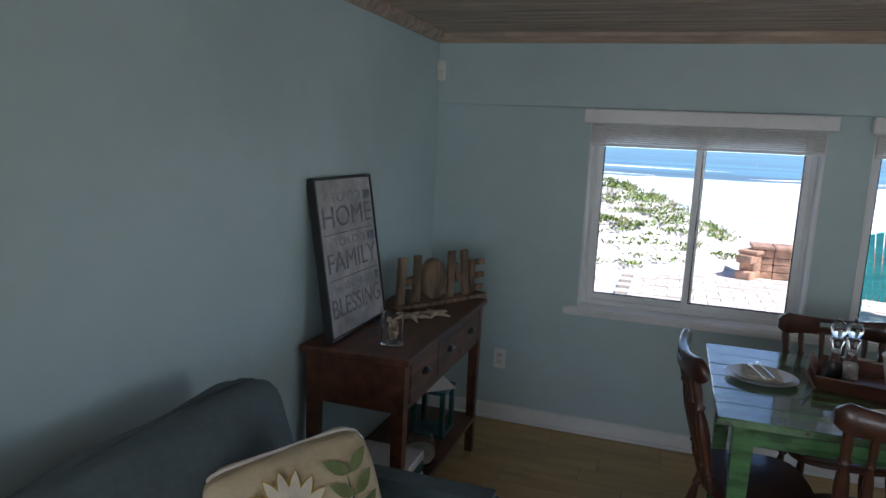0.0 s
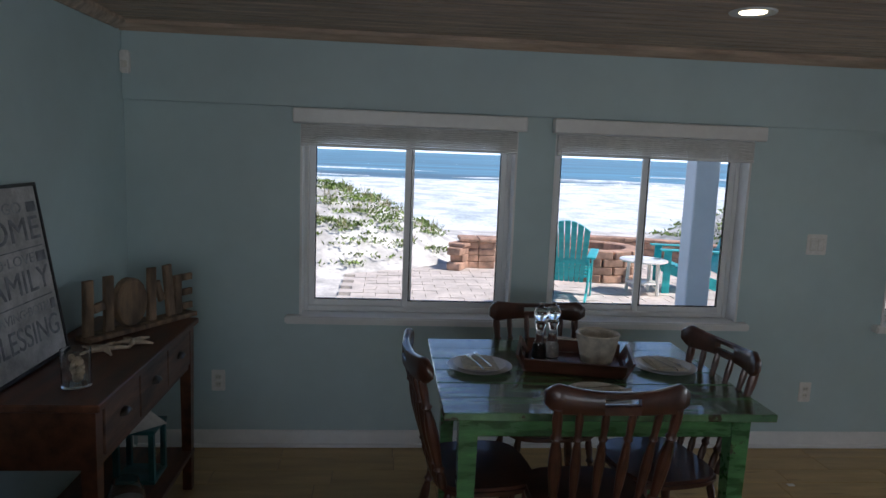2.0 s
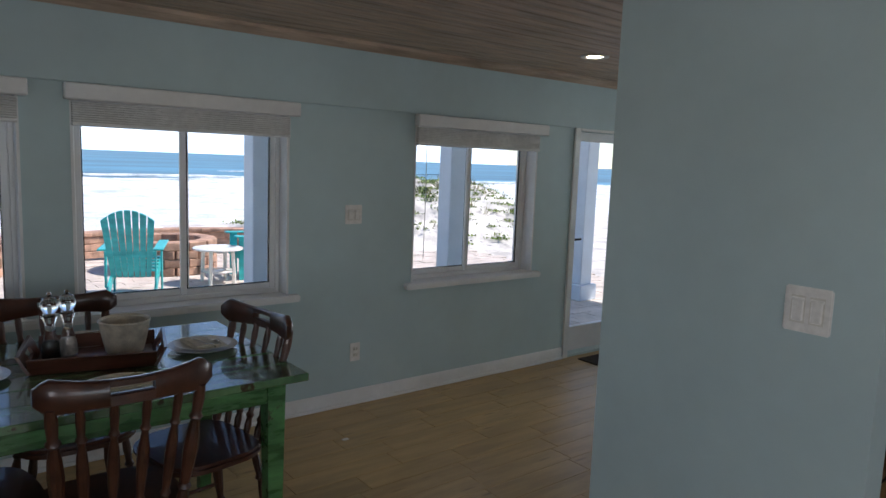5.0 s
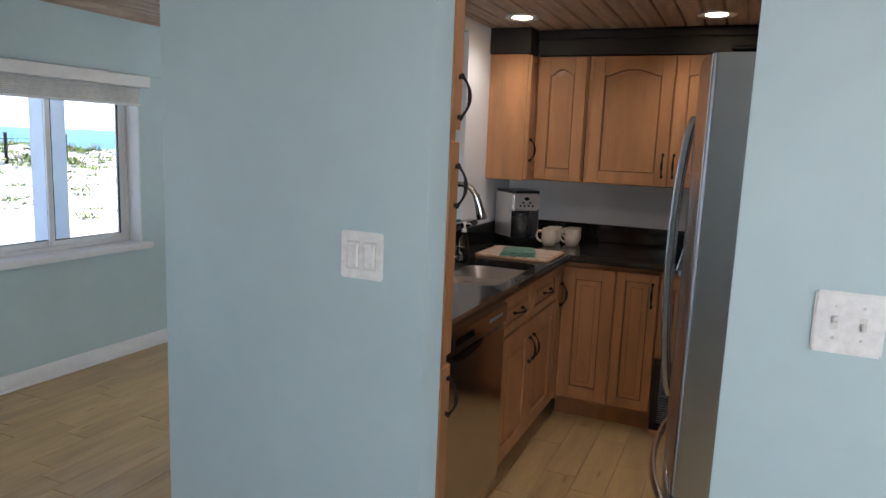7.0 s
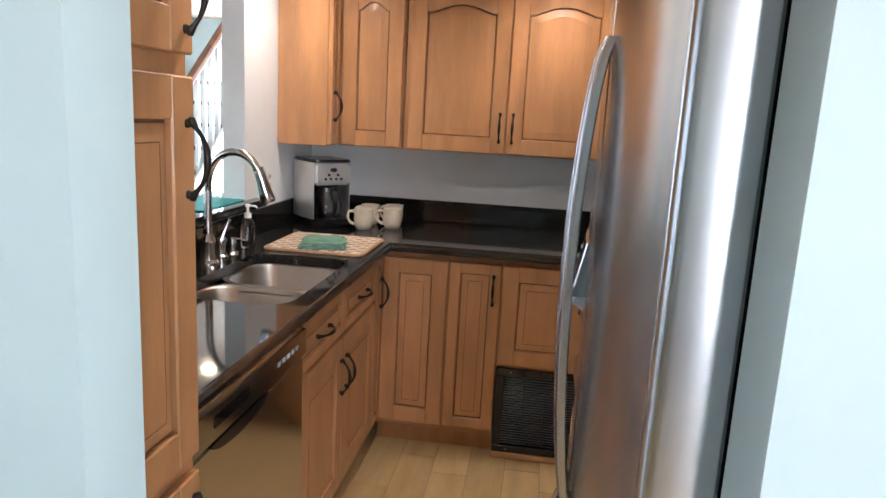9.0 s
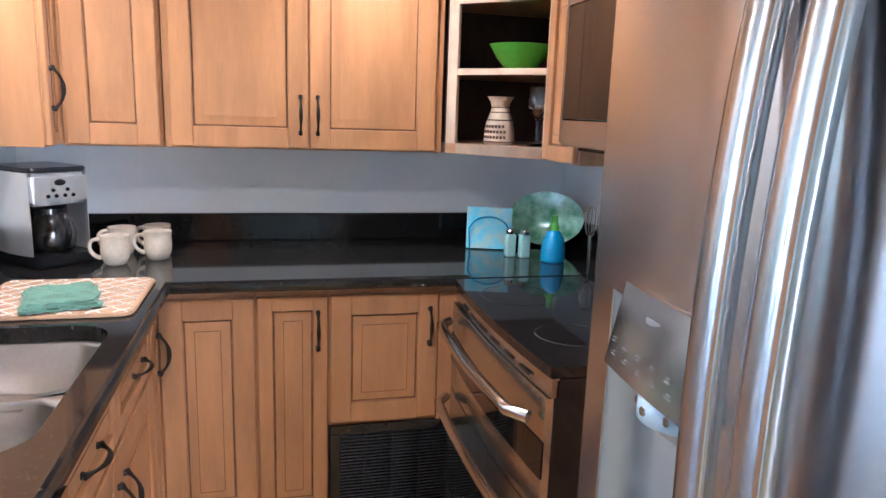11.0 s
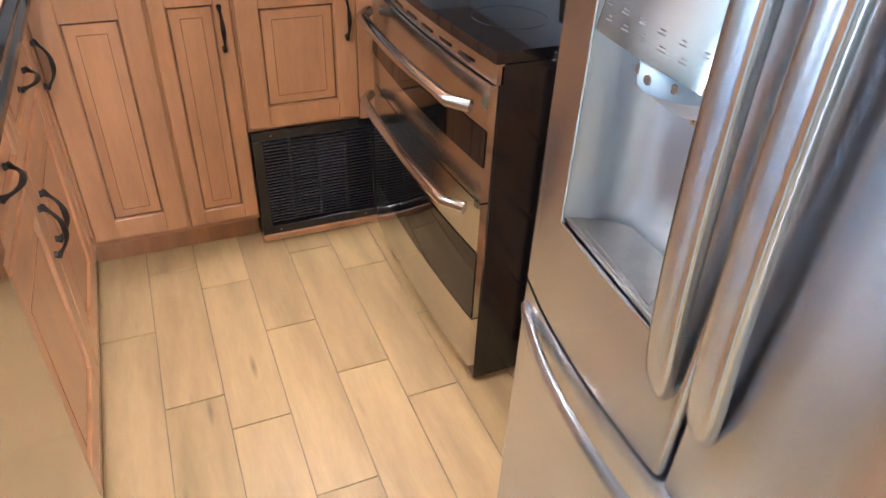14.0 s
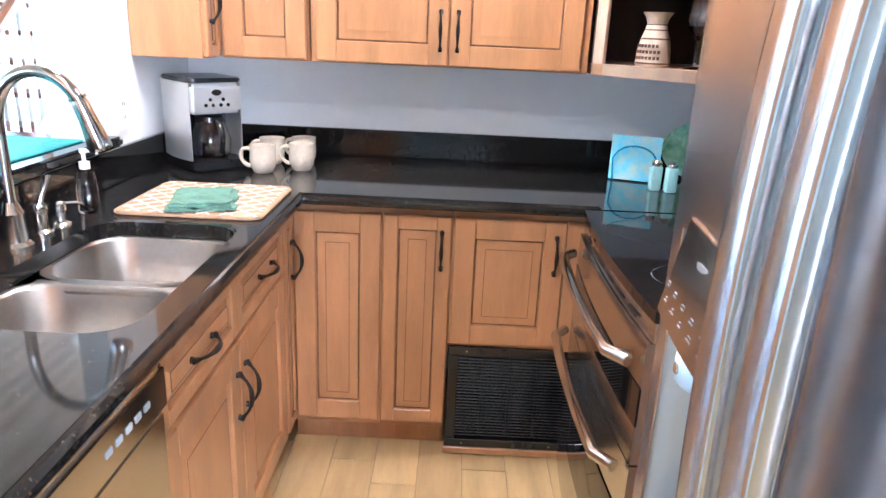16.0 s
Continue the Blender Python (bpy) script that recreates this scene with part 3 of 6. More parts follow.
def adirondack(m):
    c = thing("adirondack_chair", m, "turquoise slatted adirondack chair on the patio", "chair", "adirondack chairs")
    for k in range(7):                               # back slats, fanned under one arc
        x = (k - 3) * 0.076

        def arc(v):
            return 1.02 - 1.35 * v * v
        xa, xb = x * 1.12 - 0.0365, x * 1.12 + 0.0365
        bm = prism([(x * 0.86 - 0.027, 0.28), (x * 0.86 + 0.027, 0.28), (xb, arc(xb)), (x * 1.12, arc(x * 1.12) + 0.002), (xa, arc(xa))], 0.018, "y", 0)
        bmesh.ops.transform(bm, matrix=pose(0, -0.22, 0.0, 22, 0, 0), verts=bm.verts)
        part("back_slat", bm, M_AQUAWOOD, c)
    for k in range(5):
        y = 0.40 - k * 0.1
        part("seat_slat", box(-0.27, 0.27, y - 0.045, y + 0.045, 0.36 - k * 0.022, 0.378 - k * 0.022, 0.004), M_AQUAWOOD, c)
    for s in (-1, 1):
        part("front_leg", box(s * 0.29 - 0.011, s * 0.29 + 0.011, 0.32, 0.42, 0, 0.53, 0.004), M_AQUAWOOD, c)
        part("side_rail", prism([(0.44, 0.27), (0.44, 0.37), (-0.55, 0.1), (-0.6, 0.0), (-0.48, 0.0)], 0.022, "x", s * 0.268 - 0.011), M_AQUAWOOD, c)
        part("armrest", box(s * 0.31 - 0.06, s * 0.31 + 0.06, -0.38, 0.48, 0.53, 0.55, 0.006), M_AQUAWOOD, c)
        part("arm_post", box(s * 0.28 - 0.011, s * 0.28 + 0.011, -0.38, -0.3, 0.16, 0.53, 0.004), M_AQUAWOOD, c)
    part("back_brace", box(-0.28, 0.28, -0.42, -0.39, 0.48, 0.53, 0.004), M_AQUAWOOD, c)
    return c


a1 = adirondack(pose(0.27, 7.55, PZ, 0, 0, -20) @ Matrix.Diagonal((0.9, 1, 1.1, 1)))
copy_thing(a1, pose(2.15, 8.25, PZ, 0, 0, 82))
ot = thing("patio_table", pose(1.40, 8.0, PZ) @ Matrix.Diagonal((1, 1, 0.88, 1)), "small round white patio side table", "table")
part("tabletop", lathe([(0.30, 0.50), (0.315, 0.505), (0.315, 0.525), (0.305, 0.53)], 28), M_WHITE, ot)
for k in range(4):
    a = math.pi / 4 + k * math.pi / 2
    part("leg", tube([(0.22 * math.cos(a), 0.22 * math.sin(a), 0), (0.20 * math.cos(a), 0.20 * math.sin(a), 0.5)], 0.024, 6), M_WHITE, ot)
part("stretcher", lathe([(0.2, 0.17), (0.21, 0.175), (0.21, 0.19), (0.2, 0.195)], 20), M_WHITE, ot)

M_COL = mat("pale blue column paint", (0.62, 0.70, 0.78), 0.5, vary=0.03, scale=3, fine=0.01)
for x in (0.68, 2.84, 5.0):
    pc = thing("porch_column", (x, 5.0, PZ), "pale blue square porch column with a plinth", "column", "porch columns")
    part("shaft", box(-0.105, 0.105, -0.105, 0.105, 0.2, 2.70, 0.01), M_COL, pc)
    part("plinth", box(-0.155, 0.155, -0.155, 0.155, 0, 0.2, 0.008), M_COL, pc)
shape("porch_roof", box(-4.5, 7, 3.07, 5.3, 2.55, 2.7), M_TRIM, "white porch ceiling along the house", "porch roof", "structure")
fp = thing("mesh_fence", (5.6, 11.5, PZ), "dark wire fence beside the dune", "fence")
for k in range(3):
    part("post", tube([(k * 1.2, 0, 0), (k * 1.2, 0, 1.5)], 0.03, 8), M_IRON, fp)
for k in range(8):
    part("wire", tube([(0, 0, 0.2 + 0.17 * k), (2.4, 0, 0.2 + 0.17 * k)], 0.006, 4), M_IRON, fp)

# hall door
dr = thing("door_1", (0, 0, 0), "white framed glass door to the patio", "door", kind="structure")
x0, x1, z0, z1 = DOOR
bm = bmesh.new()
for q in ((x0 - 0.06, x0, 0.004, z1 + 0.06), (x1, x1 + 0.06, 0.004, z1 + 0.06), (x0, x1, z1, z1 + 0.06)):
    box(q[0], q[1], WY1 - 0.02, WY1 - 0.001, q[2], q[3], 0.003, bm)
part("casing", bm, M_TRIM, dr)
bm = bmesh.new()
for q in ((x0, x0 + 0.06, z0, z1), (x1 - 0.06, x1, z0, z1), (x0 + 0.06, x1 - 0.06, z1 - 0.07, z1), (x0 + 0.06, x1 - 0.06, z0, z0 + 0.2)):
    box(q[0], q[1], GL - 0.05, GL - 0.005, q[2], q[3], 0.003, bm)
part("door_frame", bm, M_VINYL, dr)
p = part("pane", box(x0 + 0.06, x1 - 0.06, GL - 0.03, GL - 0.025, z0 + 0.2, z1 - 0.07), M_PANE, dr, smooth=None)
p.visible_shadow = False
part("handle", tube(curve((x0 + 0.03, GL - 0.05, 0.95), (x0 + 0.03, GL - 0.1, 0.95), (x0 + 0.1, GL - 0.1, 0.95), (x0 + 0.14, GL - 0.09, 0.95)), 0.009), M_IRON, dr)
M_RUG = mat("dark door mat", (0.035, 0.03, 0.028), 0.95, vary=0.2, scale=30, bump=0.4, bscale=300)
shape("doormat", box(2.4, 3.15, 2.3, 2.78, 0.001, 0.012, 0.004), M_RUG, "dark woven doormat inside the glass door", "doormat")

# ---- kitchen ----


def pull(length=0.128, out=0.030):
    """A bowed bronze pull along z, swollen in the middle, with flared ends; it stands off towards -y."""
    h = length / 2
    rad = ((-1.0, 0.0, 0.0035), (-0.97, -0.10, 0.0072), (-0.88, -0.20, 0.0066), (-0.76, -0.42, 0.0040), (-0.6, -0.68, 0.0036), (-0.4, -0.88, 0.0045), (-0.2, -0.98, 0.0060), (0.0, -1.0, 0.0066))
    prof = list(rad) + [(-z, y, r) for z, y, r in rad[-2::-1]]
    bm = tube([(0, y * out - 0.004, z * h) for z, y, r in prof], [r for z, y, r in prof], 8)
    for z in (-h * 0.88, h * 0.88):
        lathe([(0.0075, 0), (0.007, 0.004), (0.0045, 0.009)], 10, bm, m=Matrix.Translation((0, 0, z)) @ pose(0, 0, 0, 90))
    return bm


PULL = mesh_of(pull(), "handle", 50)
PULL.materials.append(M_IRON)


def add_pull(parent, x, y, z, across=False):
    ob = new("handle", PULL)
    ob.parent, ob.matrix_local = parent, pose(x, y, z, 0, 90 if across else 0, 0)
    return tagged(ob, "curved oil-rubbed bronze handle")


def raised_door(parent, x0, x1, z0, z1, y=0.0, arch=False, name="door", hx=None, hz=None, across=False, rail=0.066):
    """A framed door with a raised panel, dark glaze in the grooves; its back lies on y, its face towards -y."""
    t, g = 0.02, 0.0015
    x0, x1, z0, z1 = x0 + g, x1 - g, z0 + g, z1 - g
    w, h = x1 - x0, z1 - z0
    rail = min(rail, w * 0.3, h * 0.3)
    d = part(name, box(x0 + 0.003, x1 - 0.003, y - 0.0035, y, z0 + 0.003, z1 - 0.003), M_MAPLE, parent, smooth=None)
    for a in (x0, x1 - rail):
        part("stile", box(a, a + rail, y - t, y - 0.0036, z0, z1, 0.003), M_MAPLE, d)
    part("rail", box(x0 + rail - 0.001, x1 - rail + 0.001, y - t + 0.0004, y - 0.0036, z0, z0 + rail, 0.002), M_MAPLE, d)
    a0, a1 = x0 + rail - 0.001, x1 - rail + 0.001
    rise = 0.035 if arch else 0
    if arch:
        o = [(a0, z1 - 0.0005), (a0, z1 - rail - rise)]
        for k in range(1, 14):
            u = k / 14
            o.append((a0 + (a1 - a0) * u, z1 - rail - rise + rise * math.sin(math.pi * min(1, max(0, (u - 0.08) / 0.84)))))
        o += [(a1, z1 - rail - rise), (a1, z1 - 0.0005)]
        part("rail", prism(o, t - 0.004, "y", y - t + 0.0004), M_MAPLE, d)
    else:
        part("rail", box(a0, a1, y - t + 0.0004, y - 0.0036, z1 - rail, z1, 0.002), M_MAPLE, d)
    part("groove", box(x0 + rail * 0.8, x1 - rail * 0.8, y - 0.007, y - 0.0036, z0 + rail * 0.8, z1 - rail * 0.5), M_GLAZE, d, smooth=None)
    px0, px1, pz0, pz1 = x0 + rail + 0.006, x1 - rail - 0.006, z0 + rail + 0.006, z1 - rail - 0.006
    e = min(0.028, (px1 - px0) * 0.25, (pz1 - pz0) * 0.25)

    def ring(ins, yy):
        o = [(px0 + ins, pz0 + ins), (px1 - ins, pz0 + ins)]
        if arch:
            for k in range(13):
                u = 1 - k / 12
                o.append((px0 + ins + (px1 - px0 - 2 * ins) * u, pz1 - ins - rise + rise * math.sin(math.pi * min(1, max(0, (u - 0.05) / 0.9)))))
        else:
            o += [(px1 - ins, pz1 - ins), (px0 + ins, pz1 - ins)]
        return [(u, yy, v) for u, v in o]
    bm = bmesh.new()
    loops = [[bm.verts.new(c) for c in ring(i, yy)] for i, yy in ((0, y - 0.004), (0, y - 0.010), (0.004, y - 0.010), (e, y - 0.0175), (e + 0.002, y - 0.0175))]
    for a, b in zip(loops, loops[1:]):
        for k in range(len(a)):
            bm.faces.new((a[k], a[(k + 1) % len(a)], b[(k + 1) % len(a)], b[k]))
    bm.faces.new(loops[-1])
    part("panel", bm, M_MAPLE, d, smooth=20)
    bm = bmesh.new()                                  # glaze line round the raised field
    if not arch:
        for q in ((px0 + e - 0.001, px1 - e + 0.001, pz0 + e - 0.002, pz0 + e), (px0 + e - 0.001, px1 - e + 0.001, pz1 - e, pz1 - e + 0.002), (px0 + e - 0.002, px0 + e, pz0 + e, pz1 - e), (px1 - e, px1 - e + 0.002, pz0 + e, pz1 - e)):
            box(q[0], q[1], y - 0.0178, y - 0.016, q[2], q[3], bm=bm)
        part("glaze_line", bm, M_GLAZE, d, smooth=None)
    if hx is not None:
        add_pull(d, hx, y - t, hz, across)
    return d


def carcass(name, m, w, depth, z0, z1, label, toe=False, group="kitchen cabinets"):
    c = thing(name, m, label, "cabinet", group)
    bm = box(0, w, 0.0, depth, z0, z1, 0.002)
    part("body", bm, M_MAPLE, c)
    if toe:
        part("toe_kick", box(0.0, w, 0.06, 0.075, 0.003, z0), M_MAPLE, c)
    return c


# tall pantry beside the opening
pn = carcass("pantry_cabinet", pose(0.108, 0.022, 0), 0.362, 0.575, 0.09, 2.095, "tall honey maple pantry cabinet with raised-panel doors", True)
raised_door(pn, 0.012, 0.35, 1.505, 2.07, hx=0.325, hz=1.60)
raised_door(pn, 0.012, 0.35, 0.83, 1.475, hx=0.325, hz=1.345)
raised_door(pn, 0.012, 0.35, 0.11, 0.80, hx=0.325, hz=0.70)

# dishwasher
dw = thing("dishwasher", pose(0.474, 0.055, 0), "stainless steel dishwasher under the granite counter", "dishwasher")
part("body", box(0.004, 0.54, 0.02, 0.5, 0.003, 0.872), M_BLACK, dw)
part("door", box(0.006, 0.63, -0.012, 0.02, 0.11, 0.775, 0.006, seg=2), M_POLISHED, dw)
pnl = part("control_panel", box(0.006, 0.63, -0.022, 0.02, 0.78, 0.868, 0.010, seg=2), M_POLISHED, dw)
part("display", box(0.10, 0.26, -0.0235, -0.021, 0.815, 0.838), M_BLKGLASS, pnl)
for k in range(5):
    part("button", box(0.42 + k * 0.03, 0.438 + k * 0.03, -0.024, -0.0215, 0.82, 0.832, 0.001), M_GRAYPL, pnl)
part("handle_pocket", prism([(0.24 + 0.14 * math.cos(a), 0.775 + 0.03 * math.sin(a)) for a in [math.pi + math.pi * k / 10 for k in range(11)]], 0.006, "y", -0.0155), M_BLACK, dw)
part("kick_plate", box(0.01, 0.626, 0.05, 0.06, 0.004, 0.105), M_BLACK, dw)

# sink cabinet, north run
sc = carcass("sink_cabinet", pose(1.112, 0.085, 0), 0.905, 0.5, 0.10, 0.69, "honey maple sink cabinet with two doors and drawer fronts", True)
part("face_frame", box(0, 0.905, 0.0, 0.005, 0.69, 0.876), M_MAPLE, sc)
for a, b, hx in ((0.02, 0.455, 0.225), (0.455, 0.89, 0.69)):
    raised_door(sc, a, b, 0.692, 0.852, name="drawer_front", hx=hx, hz=0.772, across=True, rail=0.035)
raised_door(sc, 0.02, 0.455, 0.125, 0.68, hx=0.425, hz=0.545)
raised_door(sc, 0.455, 0.89, 0.125, 0.68, hx=0.487, hz=0.545)
# corner cabinet: a folded pair of doors
cc = carcass("corner_cabinet", pose(2.017, 0.085, 0), 0.70, 0.5, 0.10, 0.876, "honey maple corner cabinet with a folding door", True)
raised_door(cc, 0.003, 0.13, 0.125, 0.852, hx=0.075, hz=0.70, rail=0.04)
b1 = carcass("base_cabinet", pose(2.15, 0.085, 0, 0, 0, -90), 0.298, 0.6, 0.10, 0.876, "honey maple base cabinet with a plain tall door", True)
raised_door(b1, 0.02, 0.295, 0.125, 0.852)
b2 = carcass("base_cabinet", pose(2.15, -0.213, 0, 0, 0, -90), 0.218, 0.6, 0.10, 0.876, "narrow honey maple base cabinet", True)
raised_door(b2, 0.002, 0.216, 0.125, 0.852, hx=0.185, hz=0.742, rail=0.045)
b3 = carcass("base_cabinet", pose(2.15, -0.431, 0, 0, 0, -90), 0.43, 0.6, 0.41, 0.876, "honey maple cabinet over the return air grille")
raised_door(b3, 0.004, 0.352, 0.425, 0.852, hx=0.322, hz=0.742)
part("filler", box(0.354, 0.43, -0.012, 0, 0.41, 0.852, 0.002), M_MAPLE, b3)
gr = thing("air_grille", pose(2.15, -0.436, 0, 0, 0, -90), "black slatted return air grille in the cabinet base", "air grille")
part("backing", box(0.0, 0.425, 0.031, 0.6, 0.003, 0.409), M_BLACK, gr)
bm = bmesh.new()
for q in ((0, 0.425, 0.03, 0.062), (0, 0.425, 0.378, 0.41), (0, 0.034, 0.062, 0.378), (0.391, 0.425, 0.062, 0.378)):
    box(q[0], q[1], -0.008, 0.03, q[2], q[3], 0.002, bm)
part("frame", bm, M_BLACK, gr)
slat = mesh_of(box(0.034, 0.391, -0.007, 0.007, -0.0017, 0.0017), "slat")
slat.materials.append(mat("black grille paint", (0.02, 0.02, 0.022), 0.32, vary=0.1, scale=8))
for k in range(27):
    s = new("slat", slat)
    s.parent, s.matrix_local = gr, pose(0, 0.008, 0.07 + k * 0.0116, -35, 0, 0)
for x in (0.12, 0.212, 0.305):
    part("mullion", box(x - 0.004, x + 0.004, 0.017, 0.026, 0.06, 0.38), M_DARKTRIM, gr)
for x in (0.06, 0.36):
    for z in (0.046, 0.394):
        part("screw", lathe([(0.004, 0), (0.003, 0.002)], 8, m=pose(x, -0.008, z, 90)), M_CHROME, gr)
part("shoe_strip", box(-0.004, 0.43, -0.012, 0.02, 0.004, 0.029, 0.003), M_MAPLE, gr)

# wall cabinets
UZ0, UZ1 = 1.278, 1.972
un = carcass("wall_cabinet", pose(2.30, 0.375, 0), 0.128, 0.223, UZ0, UZ1, "honey maple wall cabinet end panel by the pass-through", group="wall cabinets")
raised_door(un, 0.002, 0.126, UZ0 + 0.004, UZ1 - 0.004, hx=0.03, hz=UZ0 + 0.17, rail=0.035)
u1 = carcass("wall_cabinet", pose(2.44, 0.36, 0, 0, 0, -90), 0.292, 0.318, UZ0, UZ1, "narrow honey maple wall cabinet with an arched door", group="wall cabinets")
raised_door(u1, 0.012, 0.284, UZ0 + 0.004, UZ1 - 0.004, arch=True)
u2 = carcass("wall_cabinet", pose(2.44, 0.064, 0, 0, 0, -90), 0.912, 0.318, UZ0, UZ1, "double honey maple wall cabinet with arched doors", group="wall cabinets")
raised_door(u2, 0.02, 0.452, UZ0 + 0.004, UZ1 - 0.004, arch=True, hx=0.425, hz=UZ0 + 0.115)
raised_door(u2, 0.454, 0.886, UZ0 + 0.004, UZ1 - 0.004, arch=True, hx=0.481, hz=UZ0 + 0.115)
dk = thing("cabinet_crown", (0, 0, 0), "dark brown crown board above the wall cabinets", "moulding")
part("board", box(2.425, 2.758, -0.848, 0.36, 1.974, KZ - 0.002, 0.003), M_DARKTRIM, dk)
part("lip", box(2.40, 2.425, -0.848, 0.36, 2.06, KZ - 0.002, 0.006), M_DARKTRIM, dk)
part("side_board", box(2.28, 2.424, 0.362, 0.598, 1.974, KZ - 0.002, 0.003), M_DARKTRIM, dk)

# open corner shelf, set across the corner
sh = thing("corner_shelf", (0, 0, 0), "open diagonal corner shelf with a pale maple face frame", "shelf")
FA, FB = Vector((2.44, -0.862)), Vector((2.15, -1.145))
foot = [(2.757, -0.862), (FA.x, FA.y), (FB.x, FB.y), (2.15, -1.457), (2.757, -1.457)]
inner = [(2.75, -0.87), (FA.x + 0.012, FA.y - 0.008), (FB.x + 0.008, FB.y - 0.012), (2.158, -1.45), (2.75, -1.45)]
part("bottom", prism(foot, 0.035, "z", UZ0), M_MAPLE, sh)
part("top", prism(foot, 0.02, "z", 1.80), M_MAPLE, sh)
part("board", prism(inner, 0.018, "z", 1.548), M_MAPLE, sh)
# the shade inside the shelf is put into this lining's dark colour
M_SHADEWOOD = mat("shaded shelf lining", (0.045, 0.022, 0.014), 0.5, vary=0.2, scale=4, stretch=(4, 4, 0.8))
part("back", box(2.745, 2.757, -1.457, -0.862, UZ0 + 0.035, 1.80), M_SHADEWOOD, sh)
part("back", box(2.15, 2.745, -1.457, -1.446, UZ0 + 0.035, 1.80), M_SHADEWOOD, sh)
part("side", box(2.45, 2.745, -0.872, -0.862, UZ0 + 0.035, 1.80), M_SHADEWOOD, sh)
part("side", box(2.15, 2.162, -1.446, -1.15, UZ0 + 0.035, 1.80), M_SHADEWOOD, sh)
ang = math.degrees(math.atan2(FB.y - FA.y, FB.x - FA.x))
fw = (FB - FA).length
FM = pose(FA.x, FA.y, 0, 0, 0, ang)
M_PALEWOOD = mat("pale maple face frame", (0.60, 0.46, 0.33), 0.4, vary=0.08, scale=3, stretch=(5, 5, 0.8))
for nm, q in (("stile", (0, 0.04, UZ0, 1.82)), ("stile", (fw - 0.035, fw, UZ0, 1.82)), ("rail", (0.04, fw - 0.035, UZ0, UZ0 + 0.036)), ("rail", (0.04, fw - 0.035, 1.778, 1.82)), ("shelf_edge", (0.04, fw - 0.035, 1.546, 1.568))):
    part(nm, box(q[0], q[1], 0, 0.018, q[2], q[3], 0.002, m=FM), M_PALEWOOD, sh)
part("crown", box(-0.03, fw + 0.02, -0.005, 0.03, 1.822, 1.84, 0.004, m=FM), M_DARKTRIM, sh)
shape("soffit", prism([(2.757, -0.85), (FA.x + 0.02, -0.85), (FA.x + 0.02, FA.y), (FB.x, FB.y - 0.02), (2.15, -1.457), (2.757, -1.457)], KZ - 1.845, "z", 1.842), M_KWALL, "pale painted soffit over the corner shelf", "soffit", "structure", smooth=None)
south = carcass("wall_cabinet", pose(2.148, -1.13, 0, 0, 0, 180), 0.24, 0.325, UZ0, 1.82, "narrow honey maple wall cabinet beside the microwave", group="wall cabinets")
raised_door(south, 0.003, 0.237, UZ0 + 0.004, 1.816, rail=0.045)

M_GREENBOWL = mat("bright green glaze", (0.07, 0.36, 0.03), 0.25, vary=0.06, scale=6)
gb = shape("green_bowl", lathe([(0.055, 0), (0.06, 0.004), (0.10, 0.05), (0.128, 0.10), (0.131, 0.105), (0.124, 0.10), (0.095, 0.053), (0.05, 0.012)], 32, m=Matrix.Translation((2.36, -1.10, 1.567)) @ Matrix.Diagonal((0.85, 0.85, 0.8, 1))), M_GREENBOWL, "bright green round bowl on the upper shelf", "bowl")
M_VASE = mat("cream glazed pottery", (0.62, 0.50, 0.38), 0.35, vary=0.12, scale=12)
vs = thing("vase", pose(2.39, -1.045, UZ0 + 0.036) @ Matrix.Diagonal((0.72, 0.72, 0.80, 1)), "cream pottery vase with dark bands and writing", "vase")
part("body", lathe([(0.07, 0), (0.076, 0.01), (0.072, 0.06), (0.064, 0.10), (0.05, 0.135), (0.042, 0.16), (0.05, 0.185), (0.066, 0.205), (0.06, 0.205), (0.036, 0.165), (0.036, 0.15)], 28), M_VASE, vs)
M_VBAND = mat("brown slip decoration", (0.10, 0.05, 0.03), 0.4)
for z, r in ((0.105, 0.0632), (0.138, 0.0495), (0.158, 0.0428), (0.012, 0.0766)):
    part("band", lathe([(r, z - 0.003), (r + 0.001, z), (r, z + 0.003)], 28), M_VBAND, vs)
for row, (z, n) in enumerate(((0.078, 7), (0.055, 8), (0.032, 8))):
    for k in range(n):
        a = radians(135 + (k - n / 2 + 0.5) * 13)
        part("mark", box(-0.006, 0.006, -0.001, 0.001, -0.006, 0.006, m=Matrix.Translation((0.0745 * math.cos(a), 0.0745 * math.sin(a), z)) @ pose(0, 0, 0, 0, 0, math.degrees(a) - 90)), M_VBAND, vs)
for k, (x, y) in enumerate(((2.30, -1.15), (2.35, -1.19))):
    shape("wine_glass", lathe([(0.034, 0), (0.033, 0.003), (0.005, 0.008), (0.004, 0.085), (0.012, 0.095), (0.034, 0.125), (0.038, 0.16), (0.031, 0.20), (0.030, 0.20), (0.036, 0.16), (0.032, 0.126), (0.008, 0.10)], 20, at=(x, y, UZ0 + 0.036)), M_GLASS, "clear stemmed wine glass on the shelf", "wine glass", group="wine glasses")

# granite
CT0, CT1 = 0.878, 0.914


SX0, SX1, SY0, SY1 = 1.085, 1.712, 0.088, 0.44
CORNERS = 8


def rounded(x0, x1, y0, y1, r, n=6):
    o = []
    for cx, cy, a0 in ((x1 - r, y1 - r, 0), (x0 + r, y1 - r, 90), (x0 + r, y0 + r, 180), (x1 - r, y0 + r, 270)):
        o += [(cx + r * math.cos(radians(a0 + 90 * k / n)), cy + r * math.sin(radians(a0 + 90 * k / n))) for k in range(n + 1)]
    return o


